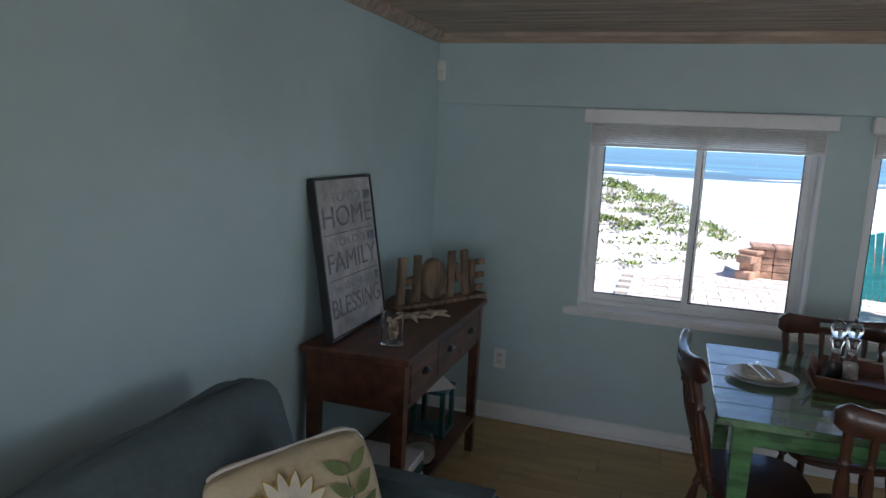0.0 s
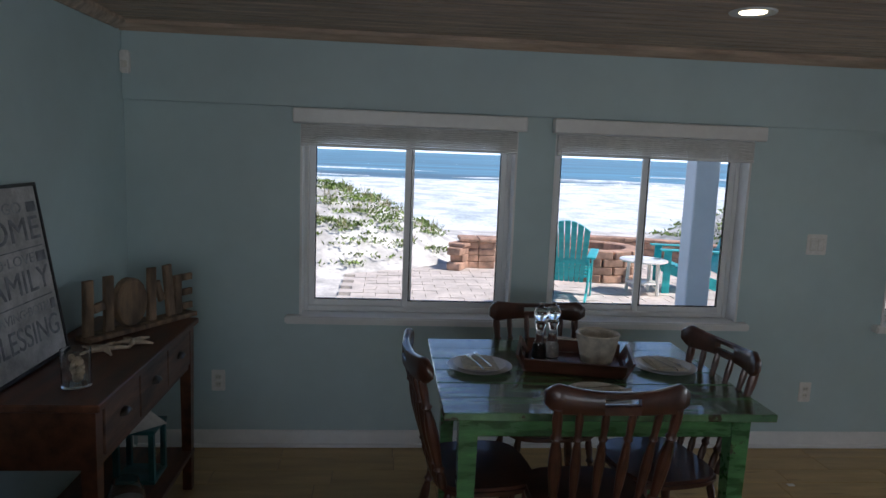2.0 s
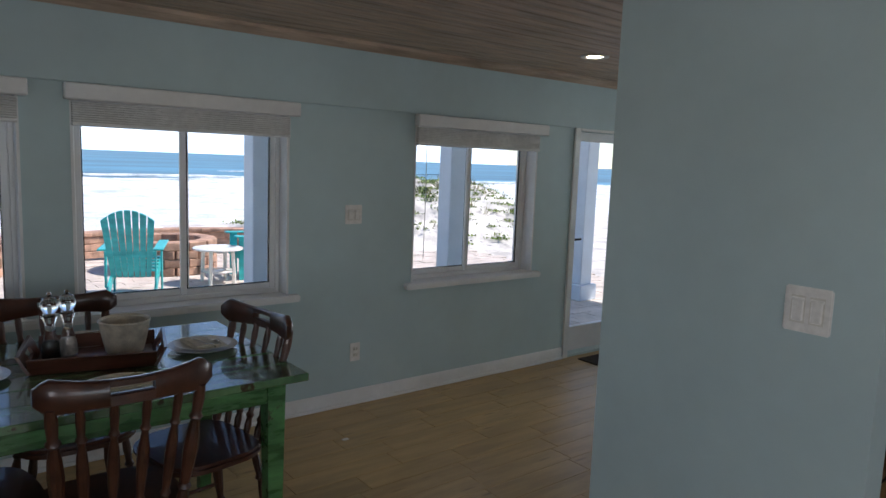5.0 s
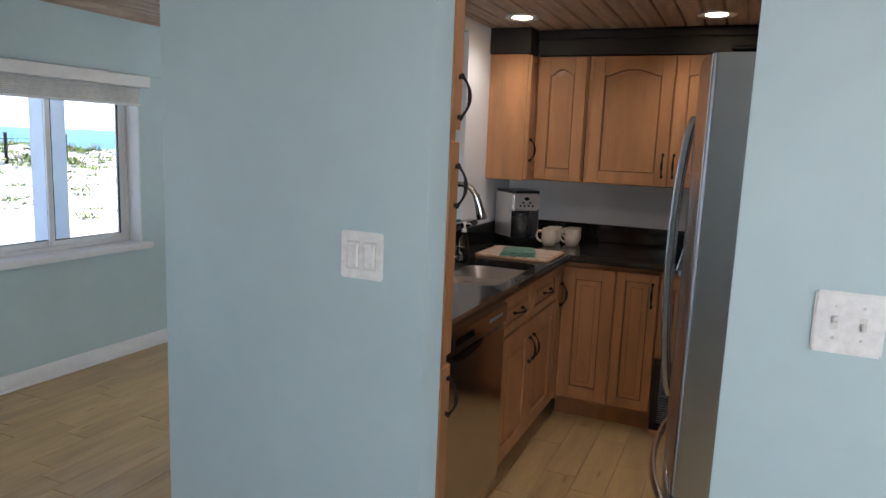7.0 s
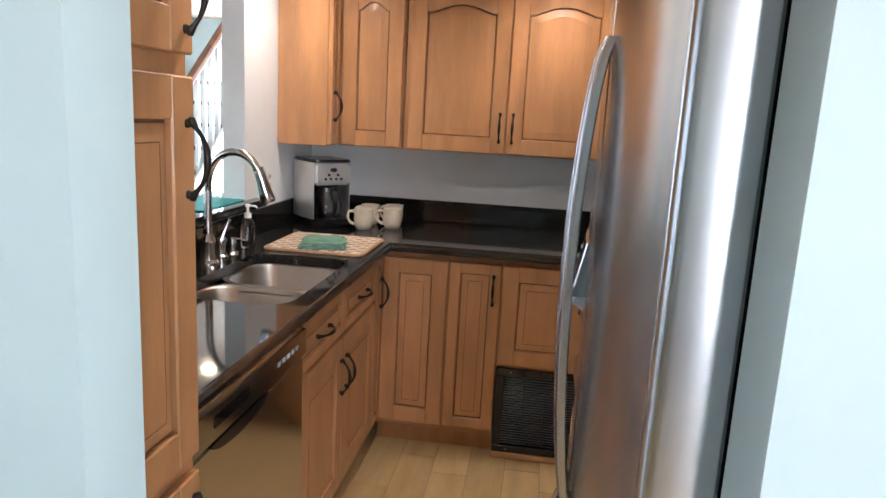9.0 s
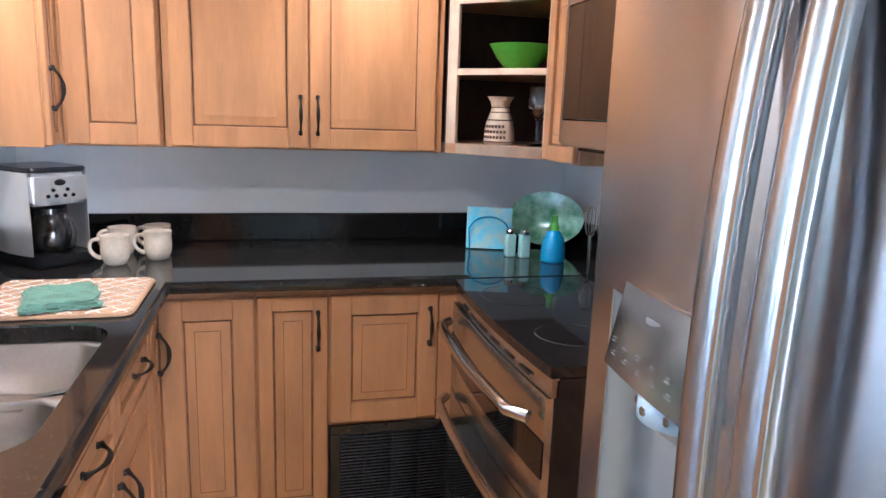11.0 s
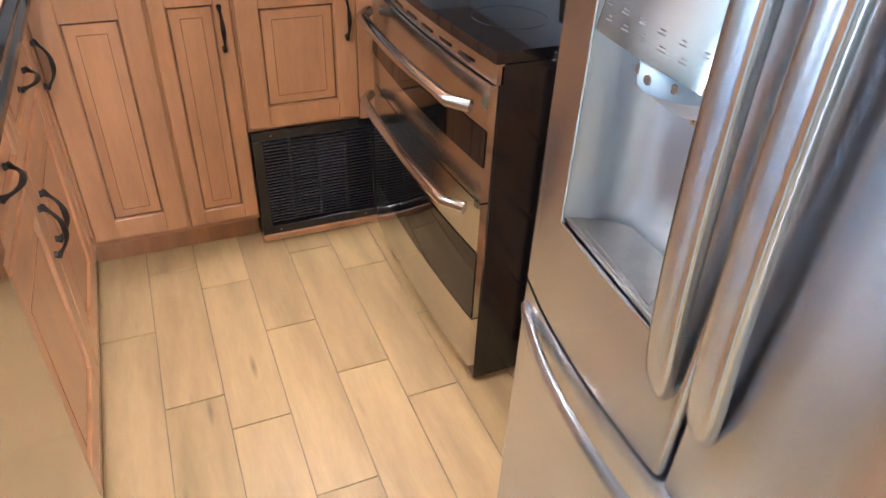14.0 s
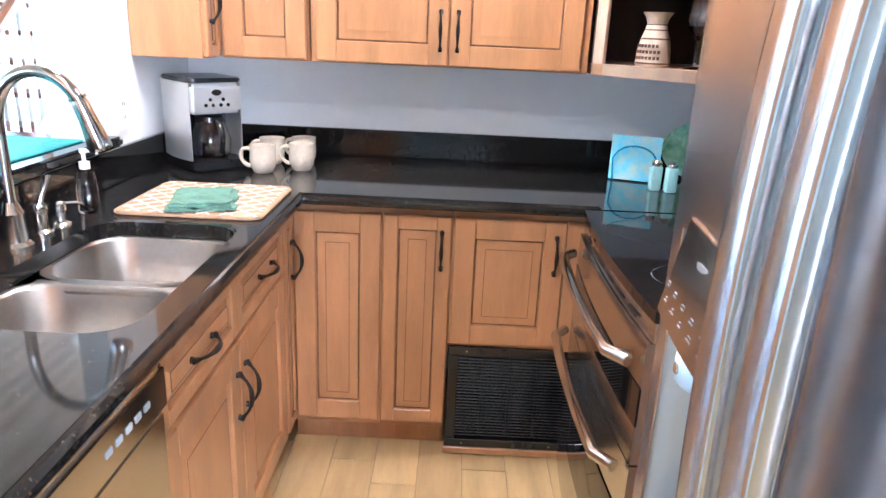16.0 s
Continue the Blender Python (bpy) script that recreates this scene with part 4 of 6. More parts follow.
def slab_with_hole(x0, x1, y0, y1, hole, z0, z1, bm):
    """A slab with an opening of rounded corners: each quarter of the rim joins a corner of the slab."""
    n = len(hole) // 4
    corner = [(x1, y1), (x0, y1), (x0, y0), (x1, y0)]
    lo, hi = ([bm.verts.new((x, y, z)) for x, y in hole] for z in (z0, z1))
    clo, chi = ([bm.verts.new((x, y, z)) for x, y in corner] for z in (z0, z1))
    for rim, cs_ in ((lo, clo), (hi, chi)):
        for q in range(4):
            for k in range(n - 1):
                bm.faces.new((cs_[q], rim[q * n + k], rim[q * n + k + 1]))
            bm.faces.new((cs_[q], rim[q * n + n - 1], rim[(q * n + n) % len(rim)], cs_[(q + 1) % 4]))
    for k in range(len(hole)):
        m = (k + 1) % len(hole)
        bm.faces.new((lo[k], lo[m], hi[m], hi[k]))
    for q in range(4):
        m = (q + 1) % 4
        bm.faces.new((clo[q], clo[m], chi[m], chi[q]))


ct = bmesh.new()
slab_with_hole(0.472, 2.10, 0.035, 0.598, rounded(SX0, SX1, SY0, SY1, 0.085, CORNERS), CT0, CT1, ct)
box(2.10, 2.758, -0.865, 0.598, CT0, CT1, bm=ct)
box(2.062, 2.758, -1.458, -0.865, CT0, CT1, bm=ct)
bmesh.ops.remove_doubles(ct, verts=ct.verts, dist=1e-4)
top = shape("countertop", ct, M_GRANITE, "polished black granite worktop around the corner", "countertop", smooth=None)
edge = tube([(0.474, 0.036, 0.896), (2.092, 0.036, 0.896), (2.099, 0.03, 0.896), (2.101, 0.02, 0.896), (2.101, -0.865, 0.896)], 0.0178, 10)
part("bullnose", edge, M_GRANITE, top)
bs = thing("backsplash", (0, 0, 0), "black granite upstand along the walls", "backsplash")
part("upstand", box(2.738, 2.758, -1.458, 0.578, CT1 + 0.001, 1.018, 0.003), M_GRANITE, bs)
part("upstand", box(0.474, 2.758, 0.579, 0.598, CT1 + 0.001, 1.018, 0.003), M_GRANITE, bs)
part("upstand", box(2.04, 2.737, -1.458, -1.438, CT1 + 0.001, 1.018, 0.003), M_GRANITE, bs)
shape("bar_ledge", box(0.504, 2.086, 0.545, 0.90, 1.031, 1.061, 0.008, seg=2), M_GRANITE, "black granite bar ledge in the pass-through", "ledge")
M_TEAL = mat("teal woven placemat", (0.03, 0.30, 0.31), 0.8, vary=0.15, scale=60, bump=0.4, bscale=300)
for x in (1.15, 1.62):
    shape("placemat", box(x, x + 0.36, 0.60, 0.86, 1.0615, 1.066, 0.003), M_TEAL, "teal woven placemat on the bar ledge", "placemat", group="placemats")

# sink bowls and tap
sk = thing("sink", (0, 0, 0), "double-bowl undermount stainless steel sink", "sink")


def bowl(x0, x1, y0, y1, r=0.08, deep=0.19):
    bm = bmesh.new()

    def ring(ins, z, rr):
        o = []
        for cx, cy, a0 in ((x1 - ins - rr, y1 - ins - rr, 0), (x0 + ins + rr, y1 - ins - rr, 90), (x0 + ins + rr, y0 + ins + rr, 180), (x1 - ins - rr, y0 + ins + rr, 270)):
            for k in range(7):
                a = radians(a0 + 15 * k)
                o.append(bm.verts.new((cx + rr * math.cos(a), cy + rr * math.sin(a), z)))
        return o
    z = CT0 - 0.001
    rs = [ring(-0.012, z, r), ring(0.001, z, r), ring(0.005, z - 0.006, r), ring(0.016, z - deep + 0.04, r), ring(0.03, z - deep + 0.01, r), ring(0.06, z - deep, r * 0.7)]
    for a, b in zip(rs, rs[1:]):
        for k in range(len(a)):
            bm.faces.new((a[k], a[(k + 1) % len(a)], b[(k + 1) % len(a)], b[k]))
    bm.faces.new(rs[-1])
    return bm


part("bowl", bowl(1.408, 1.706, 0.094, 0.434), M_SINK, sk, smooth=50)
part("bowl", bowl(1.091, 1.380, 0.094, 0.434), M_SINK, sk, smooth=50)
part("divider", box(1.374, 1.414, 0.10, 0.43, 0.80, CT0 - 0.004, 0.010, seg=3), M_SINK, sk)
for x in (1.557, 1.236):
    part("drain", lathe([(0.045, 0), (0.045, 0.004), (0.038, 0.005), (0.03, 0.002)], 20, at=(x, 0.26, 0.6885)), M_CHROME, sk)
fc = thing("faucet", (1.485, 0.508, CT1), "brushed nickel gooseneck kitchen tap with a side lever", "faucet")
part("base", lathe([(0.034, 0), (0.034, 0.006), (0.026, 0.014), (0.023, 0.07), (0.025, 0.076), (0.019, 0.088), (0.0145, 0.10)], 20), M_CHROME, fc)
neck = [(0, 0, 0.085), (0, 0, 0.24)] + curve((0, 0, 0.25), (-0.02, -0.01, 0.385), (-0.02, -0.135, 0.41), (-0.008, -0.175, 0.32), 14)
part("neck", tube(neck, 0.0125, 12), M_CHROME, fc)
part("spray_head", tube([(-0.008, -0.174, 0.324), (-0.006, -0.178, 0.312), (-0.001, -0.186, 0.285), (0.004, -0.195, 0.25), (0.008, -0.201, 0.226), (0.009, -0.203, 0.218)], [0.0135, 0.0165, 0.0175, 0.021, 0.0245, 0.022], 16), M_CHROME, fc, "flared pull-out spray head")
part("collar", tube([(-0.0085, -0.1735, 0.327), (-0.0075, -0.1755, 0.321)], 0.0178, 16), M_CHROME, fc)
lv = thing("tap_lever", (1.585, 0.512, CT1), "brushed nickel tap lever beside the sink", "tap lever")
part("base", lathe([(0.026, 0), (0.026, 0.006), (0.017, 0.012), (0.016, 0.045), (0.02, 0.055), (0.017, 0.07)], 18), M_CHROME, lv)
part("lever", tube([(0, 0, 0.06), (0.005, -0.008, 0.09), (0.012, -0.02, 0.125), (0.014, -0.022, 0.135)], [0.008, 0.006, 0.008, 0.010], 10), M_CHROME, lv)
sd_ = thing("soap_pump", (1.655, 0.505, CT1), "brushed nickel built-in soap pump", "soap pump")
part("collar", lathe([(0.022, 0), (0.021, 0.006), (0.012, 0.012), (0.011, 0.035), (0.015, 0.038), (0.014, 0.055), (0.008, 0.06)], 16), M_CHROME, sd_)
part("spout", tube([(0, 0, 0.052), (0.02, -0.03, 0.052), (0.028, -0.042, 0.047)], 0.004, 8), M_CHROME, sd_)
sp = thing("soap_bottle", (1.785, 0.505, CT1), "clear plastic soap bottle with a white pump", "soap bottle")
part("bottle", lathe([(0.024, 0), (0.026, 0.004), (0.026, 0.085), (0.02, 0.10), (0.011, 0.106), (0.011, 0.112)], 18), M_GLASS, sp)
part("pump", lathe([(0.013, 0.112), (0.013, 0.13), (0.005, 0.132), (0.005, 0.15), (0.009, 0.152), (0.009, 0.162)], 14), M_WPL, sp)
part("nozzle", tube([(0, 0, 0.157), (0.0, -0.03, 0.157), (0, -0.035, 0.15)], 0.0035, 8), M_WPL, sp)

# things on the north counter
M_MATW = mat("white drying mat cloth", (0.68, 0.63, 0.55), 0.9, vary=0.04, scale=20, bump=0.3, bscale=300)
M_MATB = mat("tan printed lattice", (0.40, 0.25, 0.15), 0.9, vary=0.08, scale=20)
dm = thing("drying_mat", (1.762, 0.06, CT1), "white drying mat with a tan lattice print", "dish mat")

part("pad", prism(rounded(0, 0.37, 0, 0.385, 0.035), 0.009, "z", 0.001, bevel=0.003), M_MATB, dm)
for d in (-1, 1):
    for k in range(-6, 13):
        o = []
        s = k * 0.058
        pts = []
        for u in np.linspace(-0.5, 1, 200):
            x, y = s + d * u * 0.37, u * 0.385
            if 0.012 < x < 0.358 and 0.012 < y < 0.373:
                pts.append((x, y, 0.0105))
        if len(pts) > 3:
            part("print_line", tube([pts[0], pts[-1]], 0.0026, 4, flat=1.0), M_MATW, dm)
M_CLOTH = mat("sea green dish cloth", (0.11, 0.23, 0.175), 0.95, vary=0.12, scale=30, bump=0.5, bscale=150)
bm = bmesh.new()
for layer in range(3):
    gv = {}
    n = 16
    for i in range(n + 1):
        for j in range(n + 1):
            u, v = i / n, j / n
            x = (u - 0.5) * (0.21 - 0.012 * layer) + 0.01 * noise.noise((u * 4, v * 4, layer))
            y = (v - 0.5) * (0.17 - 0.015 * layer) + 0.01 * noise.noise((u * 4, v * 4, layer + 9))
            gv[i, j] = (x, y, 0.004 + 0.0062 * layer + 0.006 * noise.noise((u * 6, v * 6, layer + 3)))
    tv = {k: bm.verts.new(c) for k, c in gv.items()}
    bv = {k: bm.verts.new((c[0], c[1], c[2] - 0.006)) for k, c in gv.items()}
    for i in range(n):
        for j in range(n):
            bm.faces.new((tv[i, j], tv[i + 1, j], tv[i + 1, j + 1], tv[i, j + 1]))
            bm.faces.new((bv[i, j], bv[i, j + 1], bv[i + 1, j + 1], bv[i + 1, j]))
    for i in range(n):
        for a, b in (((i, 0), (i + 1, 0)), ((i + 1, n), (i, n)), ((0, i + 1), (0, i)), ((n, i), (n, i + 1))):
            bm.faces.new((tv[a], bv[a], bv[b], tv[b]))
cl = shape("dish_cloth", bm, M_CLOTH, "folded sea green dish cloth on the mat", "dish cloth", smooth=50)
cl.matrix_world = pose(1.885, 0.245, CT1 + 0.017, 0, 0, 14)

M_CMAKER = mat("satin coffee maker steel", (0.70, 0.69, 0.67), 0.40, metal=0.85, vary=0.02, scale=4, fine=0.01)
cm = thing("coffee_maker", pose(2.44, 0.445, CT1, 0, 0, -45) @ Matrix.Diagonal((1.1, 1.1, 1.06, 1)), "stainless and black drip coffee maker with glass carafe", "coffee maker")
part("base", box(-0.085, 0.085, -0.13, 0.09, 0.002, 0.035, 0.008, seg=2), M_BLACK, cm)
part("tower", prism(rounded(-0.0795, 0.0795, 0.0, 0.09, 0.03), 0.235, "z", 0.0355), M_CMAKER, cm, smooth=50)
part("carafe_bay", box(-0.0785, 0.0785, -0.0045, -0.0008, 0.036, 0.178), M_BLACK, cm)
for s_ in (-1, 1):                                 # bowed steel cheeks
    o = [(s_ * 0.0802, -0.105), (s_ * 0.0802, 0.085)] + [(s_ * (0.0815 + 0.012 * math.sin(math.pi * k / 10)), 0.085 - 0.19 * k / 10) for k in range(11)]
    part("side", prism(o, 0.236, "z", 0.036), M_CMAKER, cm, smooth=50)
hd = part("head", box(-0.08, 0.08, -0.115, 0.0, 0.178, 0.27, 0.010, seg=2), M_CMAKER, cm)
part("badge", lathe([(0.016, 0), (0.015, 0.002)], 20, m=Matrix.Translation((0, -0.115, 0.243)) @ pose(0, 0, 0, 90) @ Matrix.Diagonal((1, 0.6, 1, 1))), M_BLACK, hd)
for x, z in ((-0.035, 0.205), (-0.012, 0.205), (0.012, 0.205), (0.035, 0.205), (-0.02, 0.222), (0.02, 0.222)):
    part("button", lathe([(0.006, 0), (0.005, 0.003)], 12, m=pose(x, -0.115, z, 90)), M_BLACK, hd)
part("lid", prism(rounded(-0.088, 0.088, -0.115, 0.09, 0.03), 0.014, "z", 0.272, bevel=0.004), M_BLACK, cm)
part("carafe", lathe([(0.045, 0.038), (0.058, 0.045), (0.064, 0.09), (0.05, 0.135), (0.043, 0.15), (0.041, 0.15), (0.048, 0.133), (0.061, 0.09), (0.055, 0.048)], 24, at=(0, -0.055, 0)), M_GLASS, cm)
part("carafe_lid", lathe([(0.045, 0.15), (0.044, 0.165), (0.03, 0.172)], 20, at=(0, -0.055, 0)), M_BLACK, cm)
part("carafe_handle", tube(curve((0.0, -0.105, 0.15), (0, -0.15, 0.15), (0, -0.15, 0.07), (0, -0.115, 0.06)), 0.008, 8), M_BLACK, cm)

mg = thing("mug", pose(2.36, 0.215, CT1 + 0.0005, 0, 0, 100), "cream ceramic mug with a curled handle beside the coffee maker", "mug", "mugs")
M_MUG = mat("cream mug glaze", (0.64, 0.555, 0.44), 0.22, vary=0.06, scale=12)
part("cup", lathe([(0.028, 0), (0.032, 0.003), (0.041, 0.022), (0.0435, 0.045), (0.042, 0.07), (0.0435, 0.088), (0.0445, 0.092), (0.042, 0.092), (0.039, 0.07), (0.040, 0.045), (0.027, 0.008)], 28), M_MUG, mg)
part("ear", tube(curve((0.040, 0, 0.079), (0.088, 0, 0.092), (0.078, 0, 0.026), (0.040, 0, 0.022), 12), [0.0065, 0.006, 0.0055, 0.0052, 0.005, 0.005, 0.005, 0.005, 0.005, 0.0052, 0.0055, 0.006, 0.0065], 8, flat=1.3), M_MUG, mg)
for x, y, r in ((2.43, 0.10, 95), (2.52, 0.225, 110), (2.56, 0.12, 80)):
    copy_thing(mg, pose(x, y, CT1 + 0.0005, 0, 0, r))

# range
rg = thing("range", pose(2.055, -0.815, 0, 0, 0, 180), "double-oven range, stainless steel with black glass", "range")
RW = 0.757


def bowed(x0, x1, z0, z1, y0, y1, bulge, n=16, w=RW, bm=None):
    """A panel whose face curves out in plan."""
    def f(x):
        u = 2 * x / w - 1
        return y0 - bulge * (1 - u * u)
    o = [(x0 + (x1 - x0) * k / n, f(x0 + (x1 - x0) * k / n)) for k in range(n + 1)] + [(x1, y1), (x0, y1)]
    return prism(o, z1 - z0, "z", z0, bm=bm)


part("body", box(0.0, RW, 0.012, 0.62, 0.02, 0.886, 0.003), M_BLACK, rg)
part("foot", box(0.04, RW - 0.04, 0.05, 0.5, 0.002, 0.02), M_BLACK, rg)
ck = part("cooktop", bowed(0.0, RW, 0.888, 0.912, 0.0, 0.60, 0.018), M_BLKGLASS, rg)
M_RING = mat("grey burner print", (0.10, 0.10, 0.10), 0.15)
for x, y, r in ((0.2, 0.13, 0.11), (0.56, 0.13, 0.085), (0.2, 0.42, 0.08), (0.56, 0.42, 0.10)):
    bm = bmesh.new()
    ov = [[bm.verts.new((x + q * math.cos(2 * math.pi * k / 40), y + q * math.sin(2 * math.pi * k / 40), 0.9126)) for k in range(40)] for q in (r, r - 0.003)]
    for k in range(40):
        bm.faces.new((ov[0][k], ov[0][(k + 1) % 40], ov[1][(k + 1) % 40], ov[1][k]))
    part("burner_ring", bm, M_RING, ck)
part("front_trim", bowed(0.0, RW, 0.845, 0.887, 0.004, 0.02, 0.016), M_POLISHED, rg)
for k in range(6):
    part("vent_slot", box(0.1 + k * 0.1, 0.16 + k * 0.1, -0.0138 + 0.0003 * (2 * k - 5) ** 2, -0.01, 0.858, 0.864), M_BLACK, rg)


def oven_door(z0, z1, glass0, glass1, hz):
    d = part("door", bowed(0.004, RW - 0.004, z0, z1, -0.006, 0.012, 0.016), M_POLISHED, rg, smooth=30)
    part("door_glass", bowed(0.004, RW - 0.004, glass0, glass1, -0.0085, -0.004, 0.016), M_BLKGLASS, d, smooth=30)
    pts = []
    for k in range(17):
        u = 0.05 + 0.9 * k / 16
        x = RW * u
        v = 2 * u - 1
        pts.append((x, -0.055 - 0.020 * (1 - v * v) + (0.03 if k in (0, 16) else 0), hz))
    h = part("handle", tube(pts, 0.0145, 12), M_CHROME, d, "polished curved bar handle")
    return d


oven_door(0.572, 0.842, 0.660, 0.745, 0.79)
oven_door(0.236, 0.567, 0.238, 0.435, 0.545)
part("drawer", bowed(0.004, RW - 0.004, 0.07, 0.231, -0.006, 0.012, 0.016), M_POLISHED, rg, smooth=30)
bgd = part("backguard", prism([(0.60, 0.912), (0.635, 0.912), (0.635, 1.13), (0.62, 1.13)], RW, "x", 0.0, bevel=0.004), M_POLISHED, rg)
part("display", prism([(0.6035, 0.95), (0.606, 0.95), (0.6175, 1.10), (0.6145, 1.10)], 0.28, "x", 0.24), M_BLKGLASS, bgd)
for x in (0.06, 0.10, 0.14, 0.62, 0.66, 0.70):
    part("knob", lathe([(0.02, 0), (0.019, 0.02), (0.014, 0.026)], 16, m=Matrix.Translation((x, 0.609, 1.03)) @ pose(0, 0, 0, 94)), M_CHROME, bgd)

# drawers between range and refrigerator
ds = carcass("drawer_cabinet", pose(1.292, -0.965, 0, 0, 0, 180), 0.376, 0.49, 0.09, 0.876, "honey maple drawer cabinet beside the refrigerator", True)
for a, b in ((0.70, 0.86), (0.50, 0.69), (0.30, 0.49), (0.10, 0.29)):
    raised_door(ds, 0.012, 0.364, a, b, name="drawer_front", hx=0.19, hz=(a + b) / 2, across=True, rail=0.035)
shape("countertop", box(0.912, 1.294, -1.458, -0.935, CT0, CT1, 0.008, seg=2), M_GRANITE, "short black granite worktop beside the range", "countertop")

# microwave
mw = thing("microwave", pose(1.905, -1.07, 1.337, 0, 0, 180), "stainless over-the-range microwave with a dark window", "microwave")
part("body", box(0.0, 0.76, 0.02, 0.385, 0, 0.42, 0.004), M_BLACK, mw)
fr = part("front", box(0.0, 0.76, -0.012, 0.02, 0.0, 0.42, 0.008, seg=2), M_STEEL, mw)
part("window", box(0.03, 0.56, -0.016, -0.011, 0.07, 0.375, 0.004), M_BLKGLASS, fr)
part("handle", tube(curve((0.585, -0.012, 0.03), (0.585, -0.07, 0.06), (0.585, -0.07, 0.36), (0.585, -0.012, 0.39), 12), 0.011, 10), M_CHROME, fr)
part("keypad", box(0.63, 0.745, -0.0155, -0.011, 0.06, 0.38, 0.002), M_BLKGLASS, fr)
part("vent", box(0.05, 0.71, 0.03, 0.36, -0.012, -0.001), M_BLACK, mw)
shape("microwave_cabinet", box(1.145, 1.905, -1.457, -1.13, 1.76, KZ - 0.005, 0.003), M_MAPLE, "honey maple bridge cabinet over the microwave", "cabinet")

# refrigerator
RX0, RX1, RY, RTOP = 0.118, 0.903, -0.690, 1.672
RC = 0.503                                         # the seam between the doors
RM, RH = (RX0 + RX1) / 2, (RX1 - RX0) / 2
rf = thing("refrigerator", (0, 0, 0), "stainless steel french-door refrigerator with water dispenser", "refrigerator")
M_FSIDE = mat("grey refrigerator side", (0.50, 0.52, 0.54), 0.35, metal=0.5, vary=0.05, scale=6)
part("body", box(RX0 + 0.005, RX1 - 0.005, -1.44, RY - 0.088, 0.02, RTOP - 0.01, 0.004), M_FSIDE, rf)
part("foot", box(RX0 + 0.05, RX1 - 0.05, -1.40, RY - 0.12, 0.002, 0.02), M_BLACK, rf)


def fface(x):
    """The doors' bowed front in plan."""
    u = min(1.0, abs(x - RM) / RH)
    return RY + 0.046 * (1 - u ** 2.5)


def fslab(x0, x1, z0, z1, bm=None, n=14, back=RY - 0.078, proud=0.0, round0=0.0, round1=0.0):
    """A slab behind the bowed front; round0 and round1: the radius of its two upright front edges."""
    def edge(x, r, side):
        return [(x + side * r * (1 - math.sin(math.pi / 2 * k / 5)), fface(x + side * r) + proud - r * (1 - math.cos(math.pi / 2 * k / 5))) for k in range(1, 6)] if r else []
    a, b = x0 + round0, x1 - round1
    xs = [a + (b - a) * k / n for k in range(n + 1)]
    o = edge(x0, round0, 1)[::-1] + [(x, fface(x) + proud) for x in xs] + edge(x1, round1, -1) + [(x1, back), (x0, back)]
    return prism(o, z1 - z0, "z", z0, bm)


DZ0, DX0, DX1, DT0, DT1 = 0.700, 0.572, 0.796, 0.868, 1.214     # dispenser recess
bm = fslab(RC + 0.003, DX0, DZ0, RTOP, round0=0.012)
fslab(DX1, RX1, DZ0, RTOP, bm, 6, round1=0.018)
fslab(DX0, DX1, DT1, RTOP, bm)
fslab(DX0, DX1, DZ0, DT0, bm)
bmesh.ops.remove_doubles(bm, verts=bm.verts, dist=1e-5)
ld = part("door", bm, M_STEEL, rf, "stainless door with dispenser", smooth=25)
rd = part("door", fslab(RX0, RC - 0.003, DZ0, RTOP, round0=0.018, round1=0.012), M_STEEL, rf, smooth=25)
fz = part("freezer_drawer", fslab(RX0, RX1, 0.06, DZ0 - 0.009, round0=0.018, round1=0.018), M_STEEL, rf, smooth=25)
part("gasket", box(RX0 + 0.012, RX1 - 0.012, RY - 0.0875, RY - 0.0785, 0.06, RTOP - 0.012), M_BLACK, rf)
bk = RY - 0.05                                    # dispenser niche: splayed sides that curve into the back
bm = bmesh.new()
prof = [(DX0, fface(DX0) - 0.001)] + [(DX0 + 0.012 + 0.03 * (1 - math.cos(a)), bk + 0.03 * (1 - math.sin(a))) for a in [math.pi / 2 * k / 6 for k in range(7)]]
prof += [(DX1 - 0.055 + 0.05 * math.sin(a) * 0.7, bk + 0.045 * (1 - math.cos(a))) for a in [math.pi / 2 * k / 8 for k in range(9)]] + [(DX1, fface(DX1) - 0.001)]
lo = [bm.verts.new((x, y, DT0)) for x, y in prof]
hi = [bm.verts.new((x, y, DT1)) for x, y in prof]
for k in range(len(prof) - 1):
    bm.faces.new((lo[k], lo[k + 1], hi[k + 1], hi[k]))
bm.faces.new(hi)
bm.faces.new(lo[::-1])
M_NICHE = mat("satin blue-grey dispenser lining", (0.50, 0.56, 0.60), 0.34, metal=0.55, vary=0.03, scale=4, fine=0.01)
part("dispenser_niche", bm, M_NICHE, ld, "satin grey dispenser recess", smooth=50)
rim = [(DX0, DT0), (DX1, DT0), (DX1, DT1)]
part("dispenser_rim", tube([(x, fface(x) + 0.0006, z) for x, z in rim], 0.0018, 6), M_CHROME, ld)
M_MARK = mat("grey panel print", (0.20, 0.20, 0.21), 0.5)
M_TRAYST = mat("brushed drip tray", (0.34, 0.33, 0.32), 0.3, metal=0.9, vary=0.06, scale=6)
tray = [(DX0 + 0.004, fface(DX0) - 0.003), (DX1 - 0.004, fface(DX1) - 0.003), (DX1 - 0.03, bk + 0.022), (DX1 - 0.055, bk + 0.004), (DX0 + 0.045, bk + 0.004), (DX0 + 0.015, bk + 0.02)]
tr = part("drip_tray", prism(tray, 0.010, "z", DT0 + 0.001, bevel=0.002), M_TRAYST, ld)
